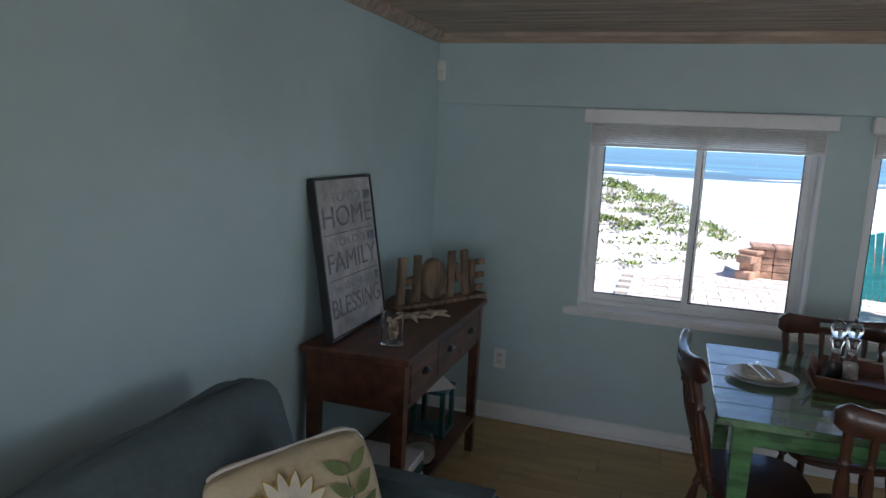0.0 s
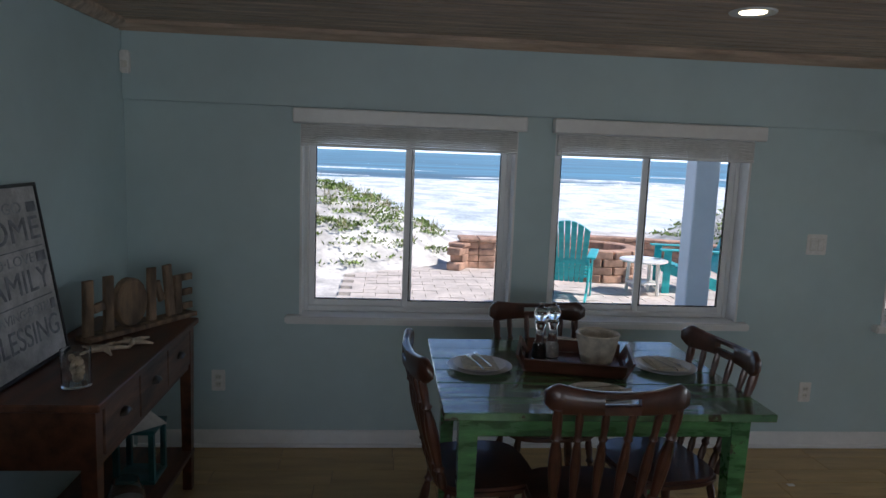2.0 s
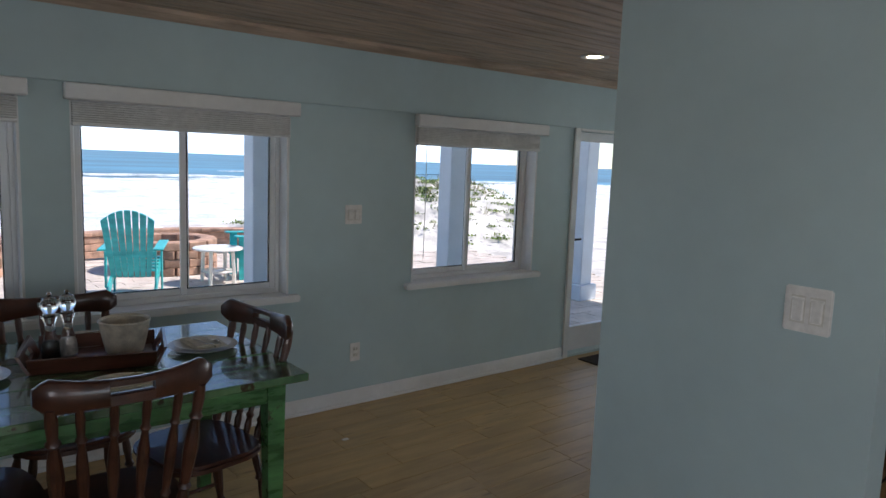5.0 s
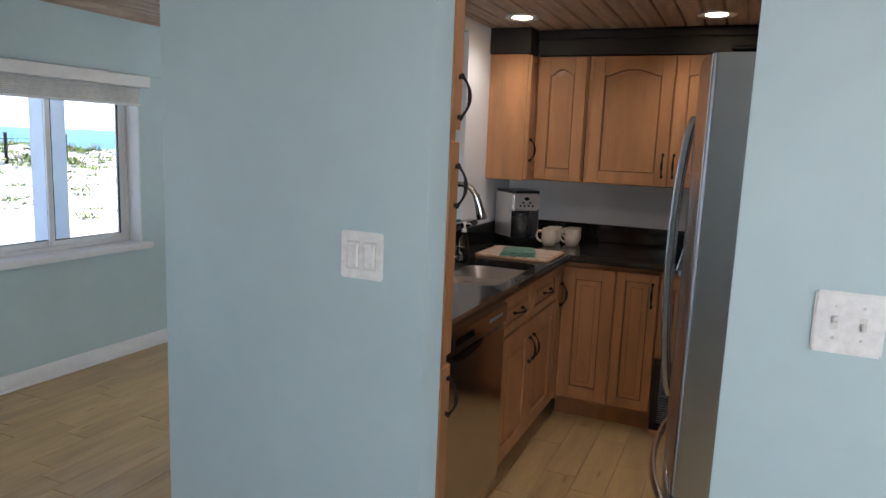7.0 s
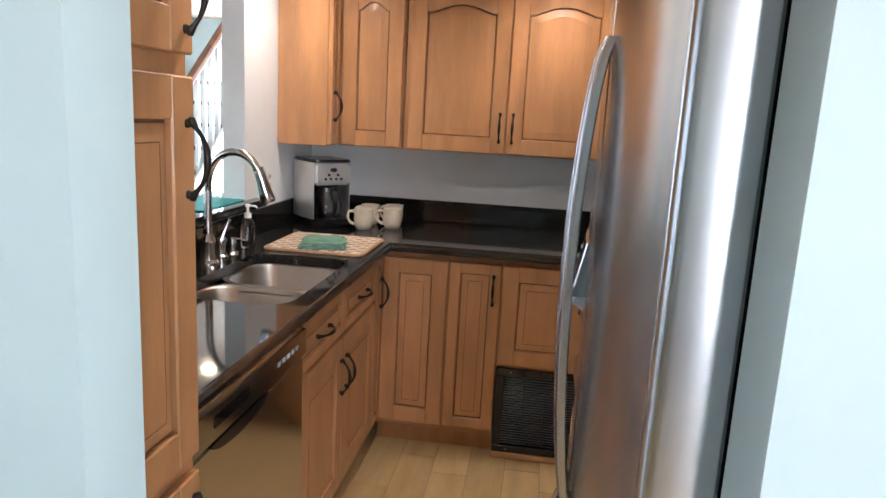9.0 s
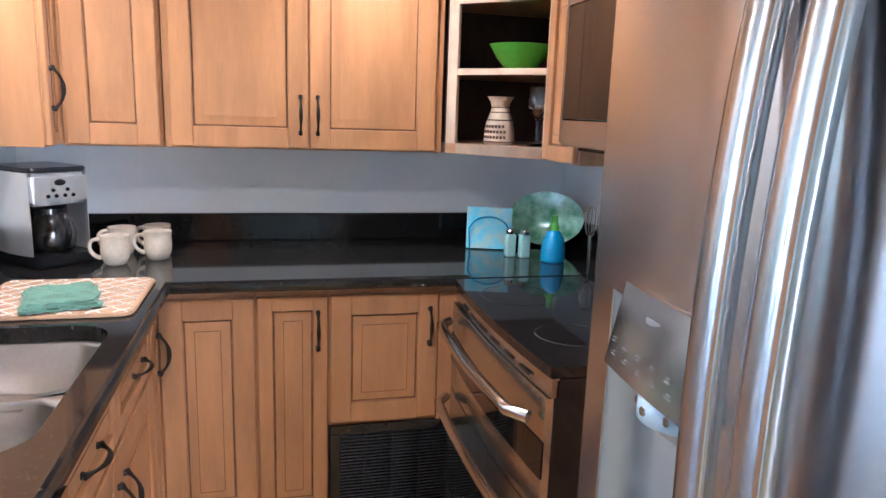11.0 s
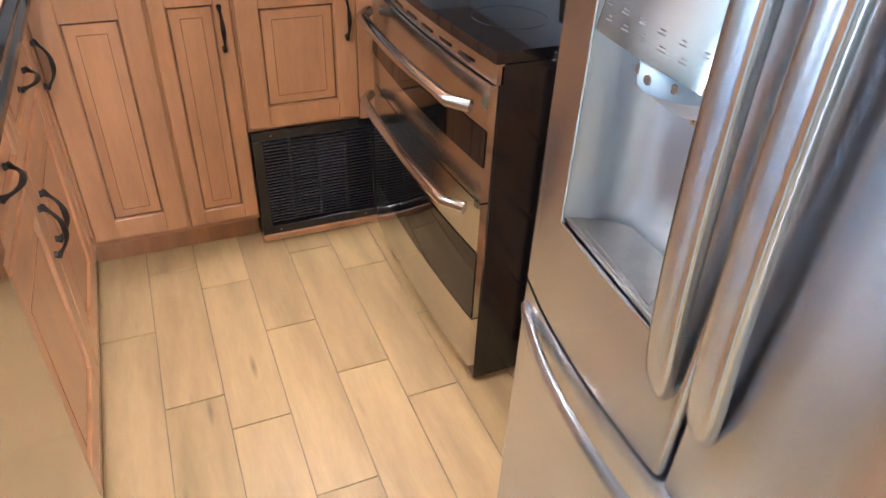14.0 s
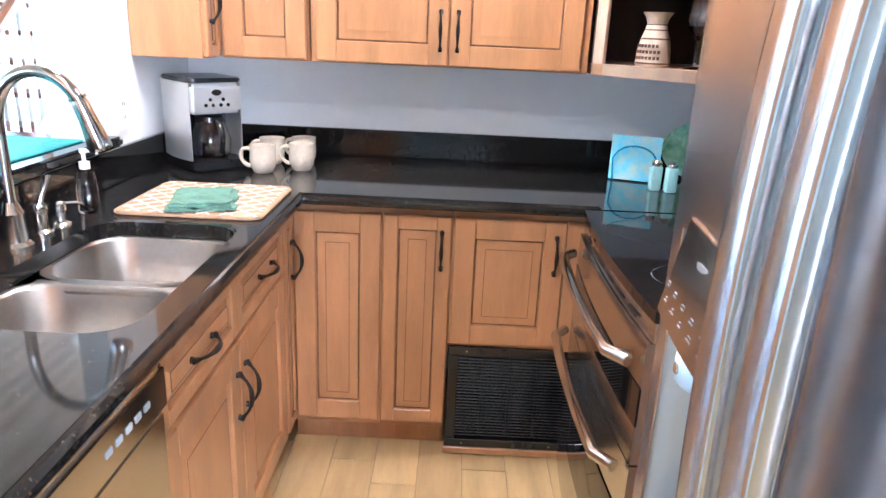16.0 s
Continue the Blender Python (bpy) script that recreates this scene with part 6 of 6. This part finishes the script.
M_TRAY = mat("reddish brown tray wood", (0.12, 0.045, 0.03), 0.3, vary=0.25, scale=5, stretch=(1, 5, 5), coat=0.3)
ty = thing("serving_tray", pose(-1.235, 1.99, TZ, 0, 0, -14), "reddish brown wooden tray with sloped sides", "tray")
part("base", box(-0.19, 0.19, -0.13, 0.13, 0.002, 0.014, 0.003), M_TRAY, ty)
for s in (-1, 1):
    part("long_side", prism([(s * 0.13, 0.002), (s * 0.14, 0.002), (s * 0.172, 0.06), (s * 0.162, 0.062)], 0.40, "x", -0.20), M_TRAY, ty)
    bm = bmesh.new()
    for q in ((-0.15, -0.045, 0.0, 1.0), (0.045, 0.15, 0.0, 1.0), (-0.045, 0.045, 0.0, 0.35), (-0.045, 0.045, 0.8, 1.0)):
        lo, hi = q[2], q[3]
        for (y0, y1) in ((q[0], q[1]),):
            f = lambda u: s * (0.19 + 0.035 * u)
            vs_ = [bm.verts.new((f(u) + dx, y, 0.004 + 0.066 * u)) for dx in (0, s * 0.011) for u in (lo, hi) for y in (y0, y1)]
            for a in ((0, 1, 3, 2), (4, 6, 7, 5), (0, 2, 6, 4), (1, 5, 7, 3), (2, 3, 7, 6), (0, 4, 5, 1)):
                bm.faces.new([vs_[i] for i in a])
    part("end_handle", bm, M_TRAY, ty)
M_PEPPER = mat("peppercorns", (0.02, 0.015, 0.012), 0.8, vary=0.4, scale=80)
M_SALT = mat("coarse salt", (0.7, 0.66, 0.6), 0.8, vary=0.15, scale=80)
for (x, y), fill in (((-1.375, 2.03), M_PEPPER), ((-1.315, 2.055), M_SALT)):
    ml = thing("spice_mill", pose(x, y, TZ + 0.014) @ Matrix.Diagonal((1.05, 1.05, 1.12, 1)), "clear acrylic spice mill with a rounded top", "spice mill", "spice mills")
    part("body", lathe([(0.029, 0.001), (0.03, 0.01), (0.028, 0.05), (0.017, 0.085), (0.016, 0.115), (0.024, 0.135), (0.024, 0.14)], 20), M_GLASS, ml)
    part("filling", lathe([(0.020, 0.004), (0.021, 0.01), (0.019, 0.048), (0.012, 0.06)], 16), fill, ml)
    part("collar", lathe([(0.02, 0.1405), (0.021, 0.146), (0.018, 0.15)], 18), M_CHROME, ml)
    part("cap", lathe([(0.018, 0.15), (0.027, 0.165), (0.029, 0.18), (0.022, 0.197), (0.008, 0.204)], 20), M_GLASS, ml)
    part("finial", lathe([(0.006, 0.204), (0.009, 0.21), (0.005, 0.217)], 12), M_CHROME, ml)
M_CROCK = mat("cream textured pot", (0.60, 0.55, 0.45), 0.45, vary=0.12, scale=25, bump=0.5, bscale=60)
pot = thing("ceramic_pot", (-1.135, 2.0, TZ + 0.014), "cream textured ceramic pot on the tray", "pot")
part("pot", lathe([(0.058, 0.001), (0.066, 0.008), (0.078, 0.06), (0.088, 0.115), (0.092, 0.122), (0.088, 0.127), (0.080, 0.12), (0.07, 0.06), (0.058, 0.014)], 36), M_CROCK, pot)

# console table
KX0, KX1, KY0, KY1, KTOP = -3.335, -2.885, 1.335, 2.445, 0.82
cs = thing("console_table", (0, 0, 0), "reddish brown wooden console table with three drawers", "console table")
part("top", box(KX0, KX1, KY0, KY1, KTOP - 0.026, KTOP, 0.004), M_CONSOLE, cs)
for x in (KX0 + 0.045, KX1 - 0.045):
    for y in (KY0 + 0.045, KY1 - 0.045):
        bm = prism([(x - 0.026, y - 0.026), (x + 0.026, y - 0.026), (x + 0.026, y + 0.026), (x - 0.026, y + 0.026)], KTOP - 0.031, "z", 0.004)
        for v in bm.verts:
            if v.co.z < 0.05:
                v.co.x, v.co.y = x + (v.co.x - x) * 0.75, y + (v.co.y - y) * 0.75
        part("leg", bm, M_CONSOLE, cs)
for y in (KY0 + 0.024, KY1 - 0.042):
    part("side_panel", box(KX0 + 0.071, KX1 - 0.071, y, y + 0.018, 0.60, KTOP - 0.027), M_CONSOLE, cs)
part("back_panel", box(KX0 + 0.02, KX0 + 0.035, KY0 + 0.071, KY1 - 0.071, 0.60, KTOP - 0.027), M_CONSOLE, cs)
part("front_rail", box(KX1 - 0.045, KX1 - 0.03, KY0 + 0.071, KY1 - 0.071, 0.595, KTOP - 0.027), M_CONSOLE, cs)
part("shelf", box(KX0 + 0.02, KX1 - 0.02, KY0 + 0.02, KY1 - 0.02, 0.175, 0.197, 0.003), M_CONSOLE, cs)
M_PEWTER = mat("dark pewter", (0.09, 0.085, 0.08), 0.3, metal=0.9, vary=0.2, scale=20)
dwid = (KY1 - KY0 - 0.16) / 3
for k in range(3):
    y = KY0 + 0.08 + k * dwid
    d = part("drawer", box(KX1 - 0.0295, KX1 - 0.018, y + 0.006, y + dwid - 0.006, 0.622, KTOP - 0.036, 0.003), M_DRAWER, cs)
    bm = bmesh.new()                                  # bin pull: a half dome
    rows = []
    for i in range(9):
        a = math.pi * i / 8
        rows.append([bm.verts.new((KX1 - 0.018 + 0.022 * math.sin(b), y + dwid / 2 - 0.036 * math.cos(a) * (0.5 + 0.5 * math.cos(b)), 0.705 + 0.022 * math.sin(a) * math.cos(b * 0.9))) for b in [math.pi / 2 * j / 5 for j in range(6)]])
    for a, b in zip(rows, rows[1:]):
        for j in range(5):
            bm.faces.new((a[j], a[j + 1], b[j + 1], b[j]))
    part("cup_pull", bm, M_PEWTER, d, "dark metal cup pull")

# picture leaning on the wall
PW, PH, PD = 0.49, 0.64, 0.035
lean = math.degrees(math.asin(0.10 / PH))
M_FRAME = mat("black picture frame", (0.012, 0.012, 0.012), 0.4, vary=0.2, scale=10)
M_CANVAS = mat("distressed grey canvas", (0.46, 0.45, 0.45), 0.85, vary=0.16, scale=9, bump=0.15, bscale=120, fine=0.08)
M_INK = mat("faded grey lettering", (0.22, 0.23, 0.25), 0.85, vary=0.2, scale=20)
M_INKL = mat("pale grey lettering", (0.33, 0.34, 0.36), 0.85, vary=0.15, scale=20)
pc = thing("framed_sign", pose(-3.222, 1.655, KTOP + 0.003, 0, -lean, 0) @ pose(0, 0, 0, 0, 0, 90), "grey typographic canvas in a black frame on the console", "picture")
bm = bmesh.new()
for q in ((-PW / 2 - 0.012, -PW / 2, 0, PH), (PW / 2, PW / 2 + 0.012, 0, PH), (-PW / 2, PW / 2, 0, 0.012), (-PW / 2, PW / 2, PH - 0.012, PH)):
    box(q[0], q[1], 0, PD, q[2], q[3], 0.0015, bm)
part("picture_frame", bm, M_FRAME, pc)
part("canvas", box(-PW / 2 + 0.002, PW / 2 - 0.002, 0.005, PD - 0.004, 0.013, PH - 0.013), M_CANVAS, pc)
for text, size, z, w, ink in (("TO\u00b7GO", 0.055, 0.555, 0.26, M_INKL), ("HOME", 0.12, 0.475, 0.44, M_INK), ("TO\u00b7LOVE", 0.05, 0.375, 0.30, M_INKL), ("FAMILY", 0.115, 0.295, 0.44, M_INK), ("HAVING\u00b7BOTH", 0.045, 0.195, 0.36, M_INKL), ("BLESSING", 0.11, 0.115, 0.44, M_INK)):
    words("lettering", text, size, pose(0.0, 0.0045, z, 90, 0, 0), ink, pc, fit=w)
for z in (0.412, 0.232):
    part("rule", box(-0.22, 0.22, 0.003, 0.006, z - 0.002, z + 0.002), M_INK, pc)
for z in (0.555, 0.375, 0.195):
    part("stamp", box(0.165 if z > 0.3 else 0.195, 0.225, 0.003, 0.006, z - 0.018, z + 0.018), M_INK, pc)

# wooden word sign with a clock
M_DRIFT = mat("weathered driftwood", (0.22, 0.145, 0.09), 0.8, vary=0.3, scale=6, stretch=(4, 4, 1), bump=0.4, bscale=40)
hs = thing("word_sign", pose(-3.075, 2.25, KTOP, 0, 0, 61), "weathered wooden word sign with a round clock", "sign")
part("base", box(-0.285, 0.285, -0.045, 0.045, 0.001, 0.022, 0.004), M_DRIFT, hs)


def stick(x0, z0, x1, z1, w=0.042, t=0.022):
    a, b = Vector((x0, z0)), Vector((x1, z1))
    d = (b - a).normalized()
    s = Vector((-d.y, d.x)) * w / 2
    part("plank", prism([tuple(a + s), tuple(a - s), tuple(b - s), tuple(b + s)], t, "y", -t / 2, bevel=0.003), M_DRIFT, hs)


stick(-0.26, 0.022, -0.255, 0.245)
stick(-0.165, 0.022, -0.16, 0.25)
stick(-0.235, 0.125, -0.185, 0.135, 0.035)
stick(0.055, 0.022, 0.06, 0.255)
stick(0.165, 0.022, 0.145, 0.255)
stick(0.085, 0.19, 0.115, 0.10, 0.03)
stick(0.205, 0.022, 0.205, 0.20)
for z in (0.05, 0.115, 0.185):
    stick(0.225, z, 0.29, z, 0.03)
part("clock_rim", lathe([(0.052, -0.02), (0.085, -0.022), (0.085, 0.014), (0.078, 0.022), (0.055, 0.018)], 28, m=pose(-0.055, 0, 0.125, 90) @ Matrix.Diagonal((0.9, 1.2, 1, 1))), M_DRIFT, hs)
M_DIAL = mat("aged clock dial", (0.58, 0.48, 0.35), 0.6, vary=0.2, scale=14)
part("dial", lathe([(0.054, 0.008), (0.05, 0.012)], 28, m=pose(-0.055, 0, 0.125, 90) @ Matrix.Diagonal((0.9, 1.2, 1, 1))), M_DIAL, hs)
part("clock_pointer", box(-0.057, -0.053, -0.0135, -0.0125, 0.125, 0.16), M_IRON, hs)
part("clock_pointer", box(-0.055, -0.03, -0.0135, -0.0125, 0.123, 0.127), M_IRON, hs)

M_SHELL = mat("cream sea shell", (0.58, 0.47, 0.35), 0.5, vary=0.2, scale=20, bump=0.3, bscale=80)
jr = thing("shell_jar", (-3.02, 1.50, KTOP), "clear glass cylinder half full of sea shells", "vase")
part("glass", lathe([(0.042, 0.001), (0.045, 0.004), (0.046, 0.128), (0.0425, 0.128), (0.0415, 0.012)], 26), M_GLASS, jr)
rng = random.Random(4)
for k in range(22):
    a, r, z = rng.uniform(0, 6.28), rng.uniform(0, 0.022), 0.028 + 0.0032 * k
    part("shell", lathe([(0.003, -0.011), (0.011, -0.006), (0.013, 0.002), (0.006, 0.010)], 9, m=Matrix.Translation((r * math.cos(a), r * math.sin(a), z)) @ pose(0, 0, 0, rng.uniform(0, 180), rng.uniform(0, 180), 0)), M_SHELL, jr)
for x, y, r, s in ((-3.09, 1.90, 0.3, 1.0), (-3.02, 2.0, 1.1, 0.9)):
    bm = bmesh.new()
    for k in range(5):
        a = r + 2 * math.pi * k / 5
        tube([(0, 0, 0.011), (0.04 * s * math.cos(a), 0.04 * s * math.sin(a), 0.012), (0.09 * s * math.cos(a), 0.09 * s * math.sin(a), 0.008)], [0.013, 0.010, 0.004], 8, bm)
    o = shape("starfish", bm, M_SHELL, "pale dried starfish on the console top", "starfish", group="starfish")
    o.location = (x, y, KTOP)

# on the console's lower shelf
M_TEALM = mat("teal painted metal", (0.02, 0.13, 0.14), 0.45, vary=0.2, scale=10)
ln_ = thing("lantern", (-3.05, 2.13, 0.197), "teal metal candle lantern with a white roof", "lantern")
part("base", box(-0.085, 0.085, -0.085, 0.085, 0.001, 0.02, 0.004), M_TEALM, ln_)
for x in (-0.072, 0.072):
    for y in (-0.072, 0.072):
        part("post", box(x - 0.011, x + 0.011, y - 0.011, y + 0.011, 0.02, 0.22), M_TEALM, ln_)
for x in (-0.072, 0.072):
    part("pane", box(x - 0.001, x + 0.001, -0.06, 0.06, 0.021, 0.219), M_GLASS, ln_)
part("upper_ring", box(-0.088, 0.088, -0.088, 0.088, 0.22, 0.238, 0.004), M_TEALM, ln_)
bm = lathe([(0.115, 0.2385), (0.025, 0.31), (0.02, 0.315)], 4)
part("roof", bm, M_WHITE, ln_, smooth=None)
part("ring", tube([(0.02 * math.cos(a), 0, 0.33 + 0.02 * math.sin(a)) for a in [2 * math.pi * k / 16 for k in range(17)]], 0.002, 6), M_IRON, ln_)
gj = thing("glass_jar", (-2.99, 1.80, 0.197), "round glass jar half full of sand", "jar")
part("jar", lathe([(0.05, 0.001), (0.066, 0.012), (0.07, 0.09), (0.05, 0.135), (0.048, 0.15), (0.045, 0.15), (0.047, 0.133), (0.066, 0.09), (0.06, 0.014)], 24), M_GLASS, gj)
part("sand", lathe([(0.055, 0.015), (0.062, 0.03), (0.064, 0.065), (0.03, 0.072)], 20), M_SAND, gj)
bk_ = thing("crate", (-3.02, 1.48, 0.197), "small slatted crate painted white and teal", "crate")
for k in range(4):
    part("slat", box(-0.13, 0.13, -0.09, 0.09, 0.004 + 0.045 * k, 0.04 + 0.045 * k, 0.003), M_WHITE if k % 2 else M_TEALM, bk_)

# sofa
sf = thing("sofa", (0, 0, 0), "slate blue sofa with loose back cushions", "sofa")


def pad(cx, cy, cz, w, d, h, m, puff=0.35, n=14, seed=0, flatb=False):
    """A soft cushion: a rounded box that swells in the middle, w by d by h."""
    bm = bmesh.new()
    bmesh.ops.create_cube(bm, size=2)
    bmesh.ops.subdivide_edges(bm, edges=bm.edges, cuts=n, use_grid_fill=True)
    for v in bm.verts:
        x, y, z = v.co
        e = 8.0
        r = (abs(x) ** e + abs(y) ** e + abs(z) ** e) ** (1 / e)
        x, y, z = x / r, y / r, z / r
        s = (1 - abs(x) ** 2.2) * (1 - abs(z) ** 2.2)
        y *= 1 - puff + puff * (max(0, s) ** 0.5) * 1.6
        k = 0.012 * noise.noise((x * 2 + seed, y * 2, z * 2))
        v.co = Vector((x * w / 2 + k, y * d / 2 + k, z * h / 2 + k))
    bmesh.ops.transform(bm, matrix=Matrix.Translation((cx, cy, cz)) @ m, verts=bm.verts)
    return bm


def piping(cx, cy, cz, w, h, m, rad=0.006):
    pts = []
    for k in range(65):
        a = 2 * math.pi * k / 64
        c, s = math.cos(a), math.sin(a)
        r = 1 / (abs(c) ** 8 + abs(s) ** 8) ** 0.125
        pts.append(Matrix.Translation((cx, cy, cz)) @ m @ Vector((r * c * w / 2, 0, r * s * h / 2)))
    return tube(pts, rad, 6)


part("base", box(-3.30, -2.42, -1.25, 1.10, 0.06, 0.30, 0.02, seg=2), M_SOFA, sf)
for y in (-0.66, 0.42):
    part("seat_cushion", pad(-2.80, y, 0.385, 0.74, 0.17, 1.06, pose(0, 0, 0, 90, 0, 0), 0.12), M_SOFA, sf)
part("back", box(-3.33, -3.14, -1.25, 0.72, 0.30, 0.74, 0.05, seg=3), M_SOFA, sf)
for y in (-1.17, 1.02):
    part("arm", box(-3.30, -2.42, y - 0.09, y + 0.09, 0.3, 0.55, 0.05, seg=3), M_SOFA, sf)
for k in range(4):
    part("foot", box(-3.26 + 0.76 * (k % 2), -3.2 + 0.76 * (k % 2), -1.2 + 2.2 * (k // 2), -1.14 + 2.2 * (k // 2), 0.003, 0.06), M_WALNUT, sf)
for y, s in ((-0.66, 2), (0.29, 5)):
    mm = pose(0, 0, 0, 0, -16, 0) @ pose(0, 0, 0, 0, 0, 90)
    bc = part("back_cushion", pad(-3.05, y, 0.675, 0.92, 0.22, 0.55, mm, 0.45, seed=s), M_SOFA, sf)
    part("piping", piping(-3.05, y, 0.675, 0.92, 0.555, mm), M_SOFA, bc)

# patterned pillow
PM = Matrix.Translation((-2.79, 0.42, 0.695)) @ pose(0, 0, 0, 0, 0, 48) @ pose(0, 0, 0, -18, 0, 0) @ pose(0, 0, 0, 0, -9, 0) @ Matrix.Diagonal((0.88, 0.95, 0.93, 1))
pw = thing("throw_pillow", PM, "cream throw pillow with yellow flower and green leaves", "pillow")
part("cover", pad(0, 0, 0, 0.46, 0.17, 0.42, Matrix.Identity(4), 0.55, seed=3), M_PILLOW, pw)
part("piping", piping(0, 0, 0, 0.465, 0.425, Matrix.Identity(4), 0.005), M_WHITE, pw)
M_YEL = mat("mustard print", (0.42, 0.27, 0.06), 0.9, vary=0.1, scale=20)
M_WPR = mat("ivory print", (0.62, 0.56, 0.44), 0.9, vary=0.08, scale=20)
M_LFP = mat("sage green print", (0.15, 0.19, 0.075), 0.9, vary=0.15, scale=20)
M_BLP = mat("slate blue print", (0.05, 0.07, 0.10), 0.9, vary=0.15, scale=20)


def on_pillow(x, z):
    u, v = x / 0.23, z / 0.21
    s = max(0.0, (1 - abs(u) ** 2.2) * (1 - abs(v) ** 2.2))
    return -(0.085 * (0.45 + 0.55 * s ** 0.5 * 1.6)) - 0.010


def printed(name, material, pts):
    bm = bmesh.new()
    c = Vector((sum(p[0] for p in pts) / len(pts), sum(p[1] for p in pts) / len(pts)))
    vc = bm.verts.new((c.x, on_pillow(*c) - 0.001, c.y))
    up = 0.002 if material is M_WPR else (0.004 if name == "flower_centre" else 0.0)
    vc.co.y -= up
    ring = [bm.verts.new((x, on_pillow(x, z) - up, z)) for x, z in pts]
    for k in range(len(ring)):
        bm.faces.new((vc, ring[k], ring[(k + 1) % len(ring)]))
    part(name, bm, material, pw)


def leaf_print(x, z, a, l, w, material):
    d, s = Vector((math.cos(a), math.sin(a))), Vector((-math.sin(a), math.cos(a)))
    o = [Vector((x, z)) + d * l * u + s * w * v for u, v in ((0, 0), (0.25, 0.8), (0.5, 1), (0.8, 0.6), (1, 0), (0.8, -0.6), (0.5, -1), (0.25, -0.8))]
    printed("leaf_print", material, [tuple(p) for p in o])


for k in range(16):
    a = 2 * math.pi * k / 16
    leaf_print(-0.045 + 0.03 * math.cos(a), 0.07 + 0.03 * math.sin(a), a, 0.085, 0.019, M_YEL)
    leaf_print(-0.045 + 0.033 * math.cos(a), 0.07 + 0.033 * math.sin(a), a, 0.078, 0.014, M_WPR)
printed("flower_centre", M_LFP, [(-0.045 + 0.032 * math.cos(2 * math.pi * k / 14), 0.07 + 0.036 * math.sin(2 * math.pi * k / 14)) for k in range(14)])
for k in range(5):
    for s in (-1, 1):
        leaf_print(0.135, -0.10 + 0.055 * k, math.pi / 2 - s * 0.95, 0.08, 0.017, M_LFP)
leaf_print(0.125, -0.16, math.pi / 2, 0.30, 0.004, M_BLP)
leaf_print(0.06, -0.12, 1.9, 0.10, 0.032, M_BLP)
leaf_print(-0.17, -0.05, 0.5, 0.10, 0.02, M_BLP)

shape("paper_scrap", box(0.05, 0.085, 2.40, 2.42, 0.0005, 0.006, 0.001), M_WPL, "small scrap of white paper on the floor", "scrap")

# ---- floor tiles ----
TW, TL = 0.147, 0.588
tile = mesh_of(box(0.0015, TL - 0.0015, 0.0012, TW - 0.0012, -0.006, 0.0, 0.0012), "tile")
tile.materials.append(M_TILE)
known = {-1: 1.806, 0: 1.496, 1: 1.373, 2: 1.702, 3: 1.468, 4: 1.319, 5: 1.62}
rest = bmesh.new()
rng = random.Random(12)
count = 0
j = -21
while True:
    y1 = -0.058 - TW * j
    y0 = y1 - TW
    if y1 < WY0:
        break
    x = known.get(j, rng.uniform(0, TL)) - 16 * TL
    while x < WX1:
        if x + TL > WX0 and y0 < WY1 + 0.02:
            mid = (x + TL / 2, (y0 + y1) / 2)
            near = (0 < mid[0] < 2.5 and -1.0 < mid[1] < 0.3) or (-1.2 < mid[0] < 3.4 and 0.72 < mid[1] < 2.9) or (-3.2 < mid[0] < -1.2 and 1.6 < mid[1] < 2.9)
            if near and count < 300:
                o = new("tile", tile)
                o.parent, o.location = floor, (x, y0, 0)
                count += 1
            else:
                xa, xb = max(x + 0.0015, WX0 - 0.1), min(x + TL - 0.0015, WX1 + 0.1)
                ya, yb = max(y0 + 0.0012, WY0 - 0.1), min(y1 - 0.0012, WY1 + 0.1)
                b = [(xa, ya), (xb, ya), (xb, yb), (xa, yb)]
                v = [rest.verts.new((p[0], p[1], z)) for z in (-0.006, 0.0) for p in b]
                for q in ((4, 5, 6, 7), (0, 1, 5, 4), (1, 2, 6, 5), (2, 3, 7, 6), (3, 0, 4, 7)):
                    rest.faces.new([v[i] for i in q])
        x += TL
    j += 1
tagged(part("tile_field", rest, M_TILE, floor, smooth=None), kind="stuff")
